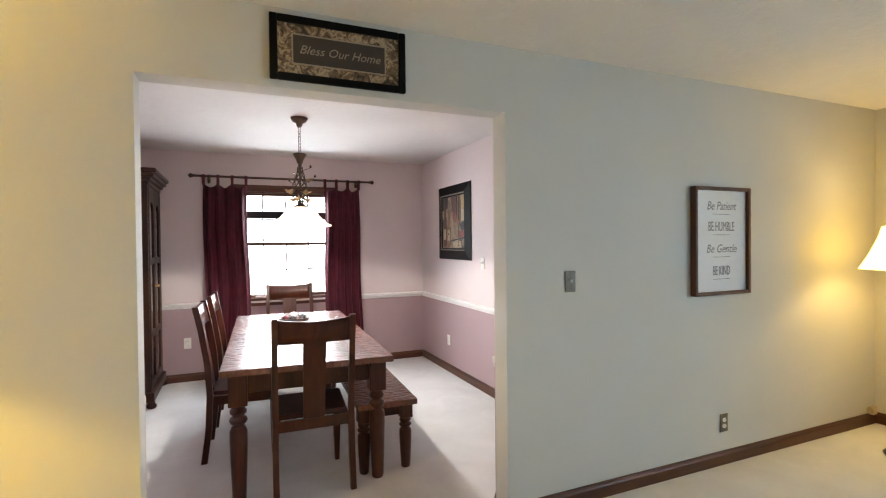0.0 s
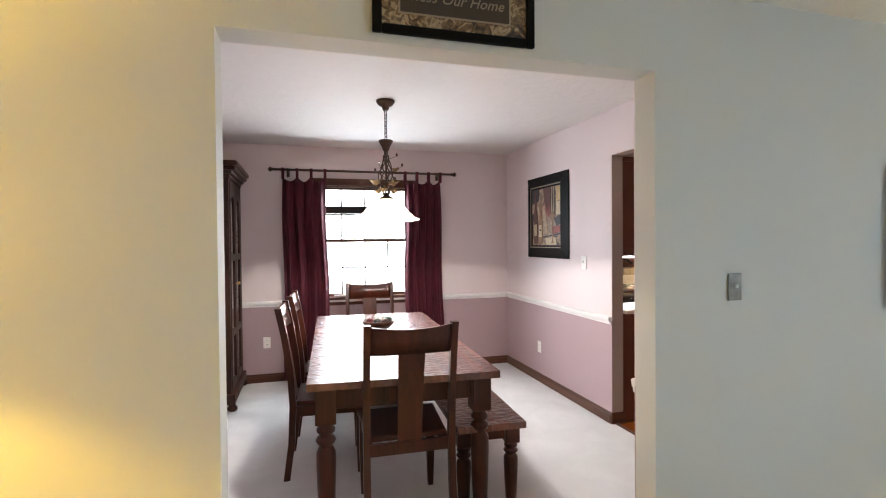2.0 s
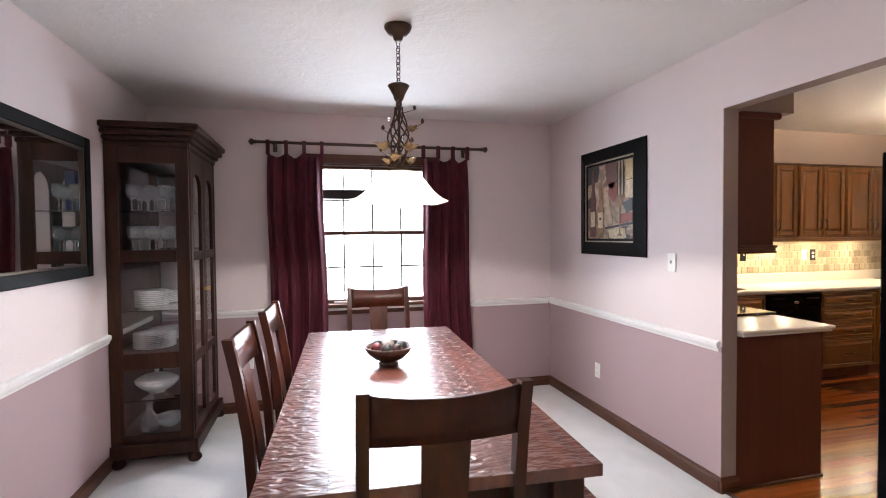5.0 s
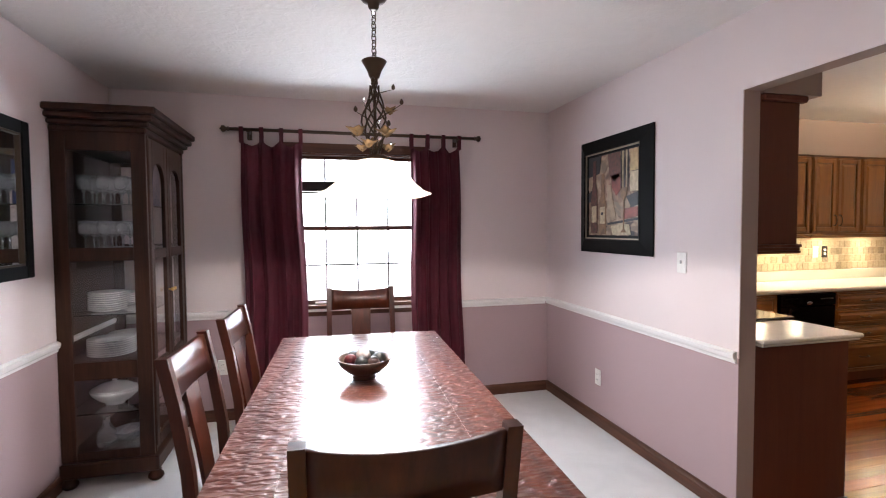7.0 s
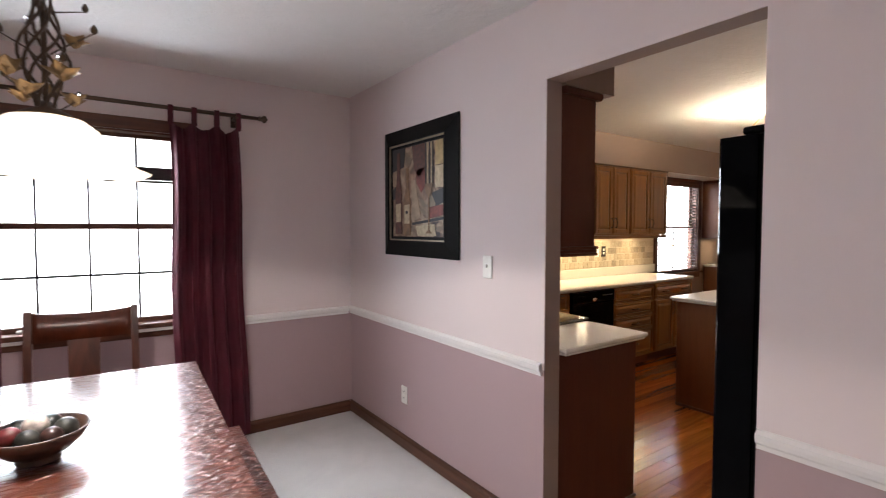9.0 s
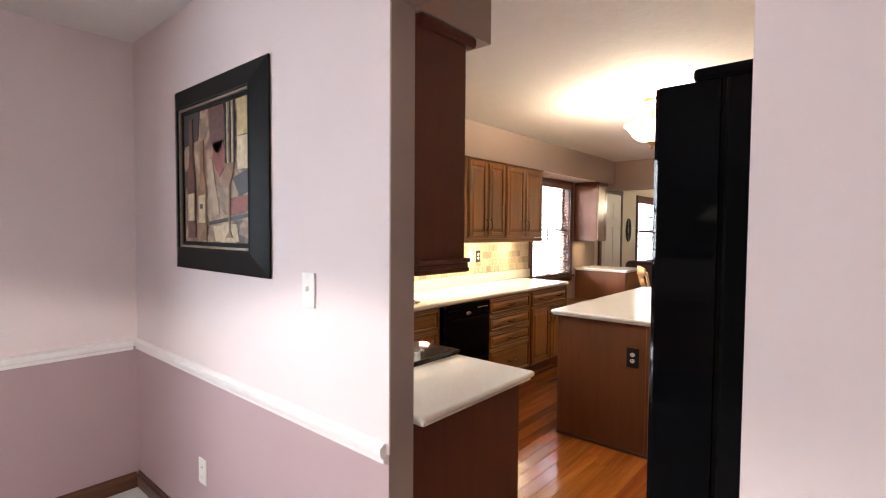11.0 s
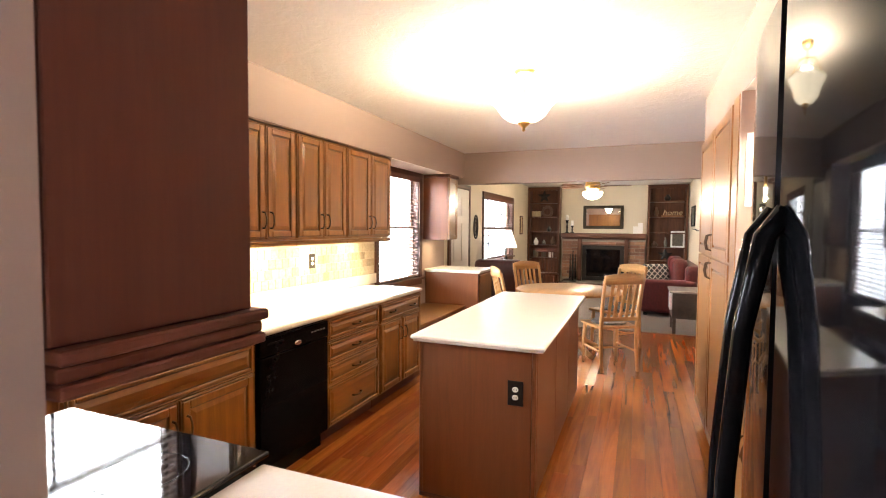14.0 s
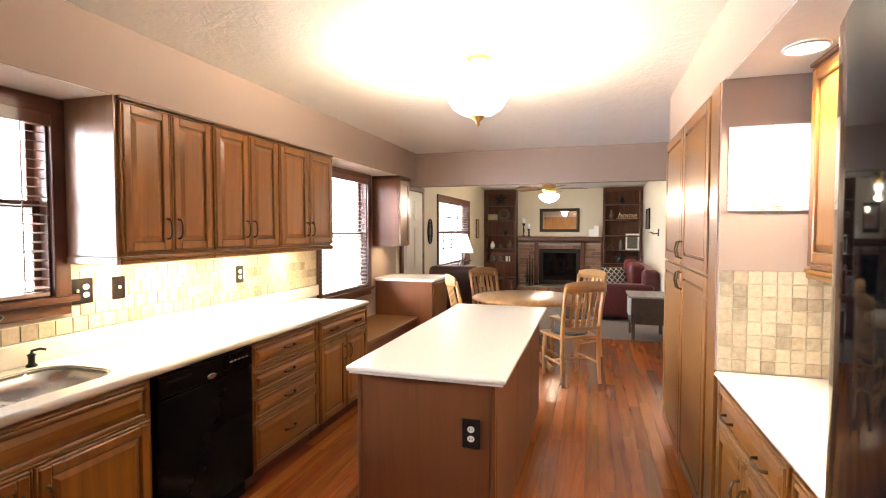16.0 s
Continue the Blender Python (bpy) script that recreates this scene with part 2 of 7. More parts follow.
def boxed(x0, x1, y0, y1, z0, z1, b=0.0, seg=1):
    return box(bmesh.new(), x0, x1, y0, y1, z0, z1, b, seg)


def lathe(bm, profile, cx=0, cy=0, cz=0, seg=20, squash=1.0):
    rings = []
    for r, z in profile:
        rings.append([bm.verts.new((cx + max(r, 1e-4) * math.cos(2 * math.pi * i / seg), cy + squash * max(r, 1e-4) * math.sin(2 * math.pi * i / seg), cz + z)) for i in range(seg)])
    for a, b in zip(rings, rings[1:]):
        for i in range(seg):
            f = bm.faces.new((a[i], a[(i + 1) % seg], b[(i + 1) % seg], b[i]))
            f.smooth = True
    bm.faces.new(rings[0][::-1])
    bm.faces.new(rings[-1])
    return bm


def tube(bm, pts, r, seg=8):
    pts = [Vector(p) for p in pts]
    rings, side = [], None
    for i, p in enumerate(pts):
        d = (pts[min(i + 1, len(pts) - 1)] - pts[max(i - 1, 0)]).normalized()
        if side is None:
            side = d.orthogonal().normalized()
        side = (side - d * side.dot(d)).normalized()
        up = d.cross(side)
        rr = r[i] if isinstance(r, (list, tuple)) else r
        rings.append([bm.verts.new(p + rr * (math.cos(2 * math.pi * k / seg) * side + math.sin(2 * math.pi * k / seg) * up)) for k in range(seg)])
    for a, b in zip(rings, rings[1:]):
        for i in range(seg):
            bm.faces.new((a[i], a[(i + 1) % seg], b[(i + 1) % seg], b[i])).smooth = True
    bm.faces.new(rings[0][::-1])
    bm.faces.new(rings[-1])
    return bm


def prism(bm, outline, d0, d1, axis='y', b=0.0):
    """Extrude a 2D outline (u, v) between d0 and d1 along an axis: 'y' gives (u, d, v), 'x' (d, u, v), 'z' (u, v, d)."""
    def at(u, v, d):
        return {'y': (u, d, v), 'x': (d, u, v), 'z': (u, v, d)}[axis]
    a = [bm.verts.new(at(u, v, d0)) for u, v in outline]
    c = [bm.verts.new(at(u, v, d1)) for u, v in outline]
    f0, f1 = bm.faces.new(a), bm.faces.new(c[::-1])
    n = len(outline)
    for i in range(n):
        bm.faces.new((a[i], c[i], c[(i + 1) % n], a[(i + 1) % n]))
    if b:
        bmesh.ops.bevel(bm, geom=list(f0.edges) + list(f1.edges), offset=b, segments=1, profile=0.5, affect='EDGES')
    return bm


def ring_panel(bm, x0, x1, z0, z1, w, y0, y1, b=0.003):
    """A rectangular frame of bar width w in the plane of x and z."""
    box(bm, x0, x0 + w, y0, y1, z0, z1, b)
    box(bm, x1 - w, x1, y0, y1, z0, z1, b)
    box(bm, x0 + w, x1 - w, y0, y1, z0, z0 + w, b)
    box(bm, x0 + w, x1 - w, y0, y1, z1 - w, z1, b)
    return bm


def mesh_of(name, bm, mat):
    bmesh.ops.recalc_face_normals(bm, faces=bm.faces)
    me = bpy.data.meshes.new(name)
    bm.to_mesh(me)
    bm.free()
    if mat:
        me.materials.append(mat)
    return me


def thing(name, label, category, base=(0, 0, 0), group="", kind=""):
    ob = new(name)
    ob.empty_display_size = 0.1
    ob.location = base
    ORIGIN[ob] = Vector(base)
    return tagged(ob, label, category, group, kind)


def part(name, bm, mat, parent, label=""):
    o = ORIGIN[parent]
    if o.length:
        bmesh.ops.translate(bm, verts=bm.verts, vec=-o)
    ob = new(name, mesh_of(name, bm, mat))
    ob.parent = parent
    ORIGIN[ob] = o
    if label:
        ob["label"] = label
    return ob


def single(name, bm, mat, label="", category="", group="", kind="", base=None):
    """A thing that is one mesh; base moves its origin there."""
    if base:
        bmesh.ops.translate(bm, verts=bm.verts, vec=-Vector(base))
    ob = new(name, mesh_of(name, bm, mat))
    if base:
        ob.location = base
    ORIGIN[ob] = Vector(base or (0, 0, 0))
    return tagged(ob, label, category, group, kind)


def written(text, size, m, mat, parent, name="lettering", shear=0.0, label="", depth=0.0006, width=1.0):
    """Letters laid flat in the plane that m gives (x along the line, y up)."""
    cu = bpy.data.curves.new("lettering", 'FONT')
    cu.body, cu.size, cu.align_x, cu.align_y, cu.shear, cu.extrude = text, size, 'CENTER', 'CENTER', shear, depth
    cu.resolution_u = 3
    tmp = new("lettering", cu)
    bpy.context.view_layer.update()
    me = bpy.data.meshes.new_from_object(tmp.evaluated_get(bpy.context.evaluated_depsgraph_get()))
    bpy.data.objects.remove(tmp)
    me.transform(Matrix.Translation(-ORIGIN[parent]) @ m @ Matrix.Diagonal((width, 1, 1, 1)))
    me.materials.clear()
    me.materials.append(mat)
    ob = new(name, me)
    ob.parent = parent
    ORIGIN[ob] = ORIGIN[parent]
    if label:
        ob["label"] = label
    return ob


def wall_cells(bm, u0, u1, z0, z1, d0, d1, along, openings):
    us = sorted({u0, u1, *[v for o in openings for v in o[:2]]})
    zs = sorted({z0, z1, *[v for o in openings for v in o[2:]]})
    for ua, ub in zip(us, us[1:]):
        for za, zb in zip(zs, zs[1:]):
            cu_, cz_ = (ua + ub) / 2, (za + zb) / 2
            if any(o[0] < cu_ < o[1] and o[2] < cz_ < o[3] for o in openings):
                continue
            if along == 'x':
                box(bm, ua, ub, d0, d1, za, zb)
            else:
                box(bm, d0, d1, ua, ub, za, zb)
    bmesh.ops.remove_doubles(bm, verts=bm.verts, dist=1e-5)
    seen, drop = {}, []
    for f in bm.faces:
        key = frozenset(f.verts)
        if key in seen:
            drop += [f, seen[key]]
        seen[key] = f
    bmesh.ops.delete(bm, geom=list(set(drop)), context='FACES_ONLY')
    return bm


def wall(name, mat, along, u0, u1, z0, z1, d0, d1, openings=(), label="painted plaster wall"):
    return single(name, wall_cells(bmesh.new(), u0, u1, z0, z1, d0, d1, along, openings), mat, label, "wall", kind="structure")


# ---- structure ----
H = 2.44
OP = (-0.674, 0.948, 0.0, 2.106)          # living room to dining room
KOP = (2.763, 3.621, 0.0, 2.084)            # dining room to kitchen
WIN_D = (-0.275, 0.715, 0.845, 2.03)
WIN_K1 = (2.50, 3.76, 1.17, 2.02)
WIN_K2 = (6.13, 7.12, 0.84, 2.05)
WIN_F = (9.80, 11.85, 0.86, 2.00)
WIN_L = (-2.2, 0.2, 0.6, 2.1)
wall("wall_living_opening", M["living"], 'x', -3.2, 4.27, 0, H, 2.01, 2.134, [OP], "grey-beige painted wall with a wide cased opening")
wall("wall_dining_near", M["dining"], 'x', -1.5, 1.87, 0, H, 2.134, 2.14, [OP], "dining room wall, off-white above mauve")
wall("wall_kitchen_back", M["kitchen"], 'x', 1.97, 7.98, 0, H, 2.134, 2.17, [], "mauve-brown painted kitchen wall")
wall("wall_living_east", M["living"], 'y', -3.5, 2.01, 0, H, 4.27, 4.37, [WIN_L], "painted wall with a wide window")
wall("wall_living_west", M["living"], 'y', -3.5, 2.13, 0, H, -3.3, -3.2)
wall("wall_living_south", M["living"], 'x', -3.3, 4.37, 0, H, -3.6, -3.5)
wall("wall_dining_west", M["dining"], 'y', 2.14, 5.65, 0, H, -1.6, -1.5, [], "dining room wall, off-white above mauve")
wall("wall_dining_north", M["dining"], 'x', -1.6, 1.92, 0, H, 5.65, 5.78, [WIN_D], "dining room window wall, off-white above mauve")
wall("wall_dining_east", M["dining"], 'y', 2.14, 5.65, 0, H, 1.87, 1.876, [KOP], "dining room wall with an opening, off-white above mauve")
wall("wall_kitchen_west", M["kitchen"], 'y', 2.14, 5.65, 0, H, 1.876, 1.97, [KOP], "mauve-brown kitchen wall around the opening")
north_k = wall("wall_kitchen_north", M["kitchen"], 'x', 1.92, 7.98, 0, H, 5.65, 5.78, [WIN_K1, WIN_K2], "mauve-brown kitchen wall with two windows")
wall("wall_family_north", M["family"], 'x', 7.98, 13.7, 0, H, 5.65, 5.78, [WIN_F], "tan painted wall with a wide window")
wall("wall_family_east", M["family"], 'y', 2.0, 5.78, 0, H, 13.7, 13.8, [], "tan painted chimney wall")
wall("wall_family_south", M["family"], 'x', 7.98, 13.7, 0, H, 2.05, 2.15, [], "pale painted family room wall")
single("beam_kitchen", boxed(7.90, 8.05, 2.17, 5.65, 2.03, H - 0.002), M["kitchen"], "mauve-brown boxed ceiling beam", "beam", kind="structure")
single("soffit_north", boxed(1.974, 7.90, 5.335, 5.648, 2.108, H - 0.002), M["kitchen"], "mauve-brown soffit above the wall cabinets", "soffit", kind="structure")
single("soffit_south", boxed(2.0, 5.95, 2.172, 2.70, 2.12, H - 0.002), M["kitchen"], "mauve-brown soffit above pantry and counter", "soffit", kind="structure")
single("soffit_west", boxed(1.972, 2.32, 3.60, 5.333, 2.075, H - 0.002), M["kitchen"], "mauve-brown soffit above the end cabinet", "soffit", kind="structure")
single("soffit_underside", boxed(5.78, 7.25, 5.34, 5.645, 2.103, 2.1075), M["ceiling"], "white underside of the soffit above the window", "soffit", kind="structure")
single("soffit_underside", boxed(1.98, 3.825, 5.34, 5.645, 2.103, 2.1075), M["ceiling"], "white underside of the soffit above the sink", "soffit", kind="structure")
single("soffit_underside", boxed(2.01, 4.425, 2.176, 2.698, 2.1155, 2.1195), M["ceiling"], "white underside of the soffit above the counter", "soffit", kind="structure")
for nm, x0, x1, y0, y1 in (("ceiling_living", -3.3, 4.37, -3.6, 2.085), ("ceiling_dining", -1.6, 1.92, 2.085, 5.78), ("ceiling_kitchen", 1.92, 8.0, 2.085, 5.78), ("ceiling_family", 8.0, 13.8, 2.0, 5.78)):
    single(nm, boxed(x0, x1, y0, y1, H, H + 0.1), M["ceiling"], "white brush-stomped plaster ceiling", "ceiling", kind="structure")
single("floor_living", boxed(-3.3, 4.37, -3.6, 2.13, -0.1, 0), M["carpet"], "cream cut-pile carpet", "floor", kind="structure")
single("floor_dining", boxed(-1.6, 1.90, 2.13, 5.78, -0.1, 0.0), M["carpet"], "cream cut-pile carpet with tread marks", "floor", kind="structure")
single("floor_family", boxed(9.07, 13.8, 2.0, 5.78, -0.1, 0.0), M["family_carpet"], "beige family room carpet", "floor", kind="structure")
floor_k = single("floor_kitchen", boxed(1.90, 9.07, 2.05, 5.78, -0.1, -0.012), M["dark_floor"], "glossy cherry hardwood plank floor", "floor", kind="structure")
gm = plain("lawn", (0.06, 0.09, 0.035), 0.9, scale=3)
single("ground", boxed(-400, 400, -400, 400, -0.6, -0.45), gm, "grass ground outside the house", "ground", kind="structure")
single("roof", boxed(-3.6, 14.1, -3.9, 6.1, H + 0.12, H + 0.3), M["ceiling"], "plain flat roof over the house", "roof", kind="structure")


def baseboard(along, u0, u1, face, sgn, h=0.085):
    """A moulded base along x or y; the room lies on the sgn side of the wall face."""
    prof = [(0, 0), (0.016, 0), (0.016, h * 0.72), (0.011, h * 0.84), (0.008, h), (0, h)]
    bm = bmesh.new()
    out = [(face + sgn * d, z) for d, z in prof]
    if along == 'x':
        prism(bm, out, u0, u1, 'x')
    else:
        prism(bm, out, u0, u1, 'y')
    single("baseboard", bm, M["trim_wood_x" if along == 'x' else "trim_wood_y"], "dark stained wooden baseboard", "baseboard", kind="structure")


for a in (('x', -3.2, OP[0], 2.01, -1), ('x', OP[1], 4.27, 2.01, -1), ('y', -3.5, 1.993, 4.27, -1), ('y', 2.14, 5.65, -1.5, 1),
          ('x', -1.483, 1.853, 5.65, -1), ('y', KOP[1], 5.65, 1.87, -1), ('y', 2.157, KOP[0], 1.87, -1), ('x', -1.483, OP[0], 2.14, 1), ('x', OP[1], 1.853, 2.14, 1),
          ('x', 1.86, 1.98, KOP[1], -1), ('x', 8.05, 9.0, 5.65, -1)):
    baseboard(*a)


def chair_rail(along, u0, u1, face, sgn):
    z = 0.80
    prof = [(0, z), (0.010, z + 0.004), (0.012, z + 0.018), (0.020, z + 0.026), (0.024, z + 0.040), (0.024, z + 0.052), (0.012, z + 0.060), (0, z + 0.062)]
    bm = prism(bmesh.new(), [(face + sgn * d, zz - 0.03) for d, zz in prof], u0, u1, 'x' if along == 'x' else 'y')
    single("trim_chair_rail", bm, M["white_trim"], "white moulded chair rail", "chair rail", kind="structure")


for a in (('y', 2.14, 5.65, -1.5, 1), ('x', -1.476, 1.846, 5.65, -1), ('y', KOP[1] + 0.01, 5.65, 1.87, -1), ('y', 2.164, KOP[0] - 0.005, 1.87, -1), ('x', -1.476, OP[0], 2.14, 1), ('x', OP[1], 1.846, 2.14, 1)):
    chair_rail(*a)

# ---- windows and daylight backdrop ----
def bright(t, p):
    v = coords(t, world_space=True)
    n = noise_of(t, v, 0.25, 3)
    t.links.new(ramp(t, n, [(0.35, (0.80, 0.86, 0.92)), (0.65, (1.0, 1.0, 1.0))]), p.inputs["Emission Color"])
    p.inputs["Emission Strength"].default_value = 9.0
    p.inputs["Base Color"].default_value = (0.8, 0.8, 0.8, 1)


M["bright"] = material("overcast_distance", bright)
single("backdrop", boxed(-14, 30, 12.0, 12.1, -0.44, 9), M["bright"], "bright overcast distance seen outside the windows", "backdrop", kind="structure")
single("backdrop", boxed(14.5, 14.6, -14, 1.6, -0.44, 9), M["bright"], "bright overcast distance behind the living room", "backdrop", kind="structure")


def window(name, o, y_in, mat, label, case=0.075, cols=4, rows=2, upper=True, sgn=1, sill=True):
    """A double-hung window in a wall; y_in is the room face, sgn the way out."""
    x0, x1, z0, z1 = o
    w = thing(name, label, "window", ((x0 + x1) / 2, y_in, z0), kind="structure")

    def b(xa, xb, d0, d1, za, zb, bev=0.003):
        ya, yb = sorted((y_in + sgn * d0, y_in + sgn * d1))
        return boxed(xa, xb, ya, yb, za, zb, bev)
    for side in (-1, 1):
        xa = x0 - case if side < 0 else x1
        part("casing", b(xa, xa + case, -0.022, -0.002, z0 - 0.01, z1), M["trim_wood_z"], w)
    part("casing", b(x0 - case, x1 + case, -0.024, -0.002, z1, z1 + case), M["trim_wood_x"], w)
    if sill:
        part("window_sill", b(x0 - case - 0.02, x1 + case + 0.02, -0.05, 0.05, z0 - 0.025, z0 + 0.004), M["trim_wood_x"], w)
        part("apron", b(x0 - case, x1 + case, -0.018, -0.002, z0 - 0.085, z0 - 0.027), M["trim_wood_x"], w)
    bm = bmesh.new()
    for q in (b(x0, x0 + 0.012, 0, 0.12, z0, z1, 0), b(x1 - 0.012, x1, 0, 0.12, z0, z1, 0), b(x0, x1, 0, 0.12, z1 - 0.012, z1, 0)):
        me = bpy.data.meshes.new("t")
        q.to_mesh(me)
        bm.from_mesh(me)
        bpy.data.meshes.remove(me)
    part("jamb", bm, mat, w)
    zm = (z0 + z1) / 2 + 0.01
    for k, (za, zb, d) in enumerate(((z0, zm + 0.018, 0.045), (zm - 0.018, z1, 0.075))):
        s = bmesh.new()
        ya, yb = sorted((y_in + sgn * d, y_in + sgn * (d + 0.028)))
        ring_panel(s, x0 + 0.012, x1 - 0.012, za, zb, 0.034, ya, yb)
        sash = part("sash", s, mat, w)
        gy = (ya + yb) / 2
        p = part("pane", boxed(x0 + 0.04, x1 - 0.04, gy - 0.002, gy + 0.002, za + 0.03, zb - 0.03), M["glass"], sash)
        p.visible_shadow = False
        if k == 0 or upper:
            for i in range(1, cols):
                xm = x0 + (x1 - x0) * i / cols
                part("muntin", boxed(xm - 0.007, xm + 0.007, gy - 0.008, gy + 0.008, za + 0.03, zb - 0.03), M["iron"], sash)
            for j in range(1, rows):
                zz = za + (zb - za) * j / rows
                part("muntin", boxed(x0 + 0.04, x1 - 0.04, gy - 0.007, gy + 0.007, zz - 0.007, zz + 0.007), M["iron"], sash)
    return w


wd = window("window_1", WIN_D, 5.65, M["trim_wood_z"], "double-hung window with dark wood casing and grid")
part("head_rail", boxed(-0.262, 0.702, 5.70, 5.72, 1.738, 1.818, 0.003), M["iron"], wd, "dark horizontal rail across the upper sash")
part("sash_lock", boxed(-0.12, 0.02, 5.655, 5.675, 0.853, 0.869, 0.004), M["white_plastic"], wd)
window("window_5", WIN_L, 4.27, M["white_trim"], "wide living room window", cols=4).matrix_world = pose(4.27, -1.0, 0.6, 0, 0, -90)


# ---- dining room: curtains ----
def cloth(t, p):
    v = coords(t, (1, 1, 1))
    weave = noise_of(t, v, 500, 2)
    big = noise_of(t, v, 6, 3)
    t.links.new(ramp(t, big, [(0.3, (0.050, 0.0020, 0.008)), (0.7, (0.085, 0.004, 0.014))]), p.inputs["Base Color"])
    p.inputs["Roughness"].default_value = 0.8
    p.inputs["Sheen Weight"].default_value = 0.12
    p.inputs["Sheen Tint"].default_value = (0.5, 0.1, 0.15, 1)
    bumped(t, p, weave, 0.2, 0.0006)


M["curtain"] = material("burgundy_curtain", cloth)
rod = thing("curtain_rod", "dark bronze curtain rod with turned finials on the window wall", "curtain rod", (0.23, 5.55, 2.17))
part("rod", tube(bmesh.new(), [(-0.70, 5.55, 2.172), (1.16, 5.55, 2.172)], 0.0125, 12), M["bronze"], rod)
for sx, xe in ((-1, -0.70), (1, 1.16)):
    f = bmesh.new()
    lathe(f, [(0.008, 0), (0.017, 0.004), (0.017, 0.012), (0.010, 0.016), (0.022, 0.030), (0.026, 0.040), (0.022, 0.050), (0.008, 0.058), (0.004, 0.064)], seg=14)
    bmesh.ops.rotate(f, verts=f.verts, cent=(0, 0, 0), matrix=Matrix.Rotation(radians(90) * sx, 3, 'Y'))
    bmesh.ops.translate(f, verts=f.verts, vec=(xe, 5.55, 2.172))
    part("finial", f, M["bronze"], rod, "turned bronze finial")
for xb in (-0.57, 1.02):
    f = boxed(xb - 0.012, xb + 0.012, 5.53, 5.65, 2.15, 2.165, 0.003)
    box(f, xb - 0.015, xb + 0.015, 5.635, 5.65, 2.11, 2.20, 0.003)
    tube(f, [(xb, 5.55, 2.15), (xb, 5.545, 2.11), (xb, 5.55, 2.095)], 0.008, 8)
    part("bracket", f, M["bronze"], rod)


def curtain(x0, x1, flare, folds, seed):
    rnd = random.Random(seed)
    c = thing("curtain", "burgundy tab-top curtain panel hanging from the rod", "curtain", ((x0 + x1) / 2, 5.55, 0.03), group="window curtains")
    bm = bmesh.new()
    nu, nv = 72, 30
    ph = [rnd.uniform(0, 6.28) for _ in range(4)]
    front, back = [], []
    for j in range(nv + 1):
        v = j / nv
        z = 0.03 + v * 2.07
        a, bb = [], []
        for i in range(nu + 1):
            u = i / nu
            xx = x0 + (x1 - x0) * u + flare * (u - 0.0 if flare > 0 else 1 - u) * (1 - v) + 0.008 * math.sin(9 * v + ph[3])
            amp = 0.024 + 0.016 * (1 - v)
            y = 5.55 + amp * math.sin(2 * math.pi * folds * u + ph[0] + 0.7 * math.sin(3 * v + ph[1])) + 0.009 * math.sin(2 * math.pi * folds * 2.3 * u + ph[2] + 2 * v)
            dip = 0.045 * abs(math.sin(math.pi * 3.1 * u)) * max(0, v - 0.96) / 0.04
            a.append(bm.verts.new((xx, y, z - dip)))
            bb.append(bm.verts.new((xx, y + 0.004, z - dip)))
        front.append(a)
        back.append(bb)
    for j in range(nv):
        for i in range(nu):
            bm.faces.new((front[j][i], front[j][i + 1], front[j + 1][i + 1], front[j + 1][i])).smooth = True
            bm.faces.new((back[j][i], back[j + 1][i], back[j + 1][i + 1], back[j][i + 1])).smooth = True
        for i in (0, nu):
            bm.faces.new((front[j][i], front[j + 1][i], back[j + 1][i], back[j][i]))
    for i in range(nu):
        bm.faces.new((front[0][i], back[0][i], back[0][i + 1], front[0][i + 1]))
        bm.faces.new((front[nv][i], front[nv][i + 1], back[nv][i + 1], back[nv][i]))
    part("panel", bm, M["curtain"], c)
    for k in range(4):
        xt = x0 + 0.006 + (x1 - x0) * k / 3.1
        t = bmesh.new()
        for s in (-1, 1):
            box(t, xt - 0.014, xt + 0.014, 5.55 + s * 0.0155 - 0.002, 5.55 + s * 0.0155 + 0.002, 2.075, 2.186)
        box(t, xt - 0.014, xt + 0.014, 5.5325, 5.5675, 2.185, 2.189)
        part("tab", t, M["curtain"], c)


curtain(-0.625, -0.195, 0.03, 4, 3)
curtain(0.635, 1.04, 0.04, 5, 7)


# ---- dining room: table, bench and chairs ----
def ripple(t, p):
    v = coords(t, (20.0, 40.0, 10.0))
    rip = noise_of(t, v, 1.0, 1, 0.5, 0.4)
    gr = noise_of(t, coords(t, (12, 1.2, 8)), 1.0, 5, 0.6, 0.8)
    wear = noise_of(t, coords(t, (5, 14, 5)), 1.4, 4, 0.65, 1.0)
    c = ramp(t, gr, [(0.28, (0.07, 0.014, 0.007)), (0.55, (0.15, 0.034, 0.015)), (0.75, (0.21, 0.052, 0.023))])
    c = mixed(t, ramp(t, wear, [(0.56, (0, 0, 0)), (0.68, (0.6, 0.6, 0.6))]), c, (0.20, 0.075, 0.04))
    t.links.new(c, p.inputs["Base Color"])
    t.links.new(ramp(t, wear, [(0.3, (0.30, 0.30, 0.30)), (0.7, (0.46, 0.46, 0.46))]), p.inputs["Roughness"])
    p.inputs["Coat Weight"].default_value = 1.0
    p.inputs["Coat Roughness"].default_value = 0.22
    p.inputs["Coat IOR"].default_value = 1.55
    p.inputs["Specular IOR Level"].default_value = 0.6
    bumped(t, p, rip, 1.0, 0.02)


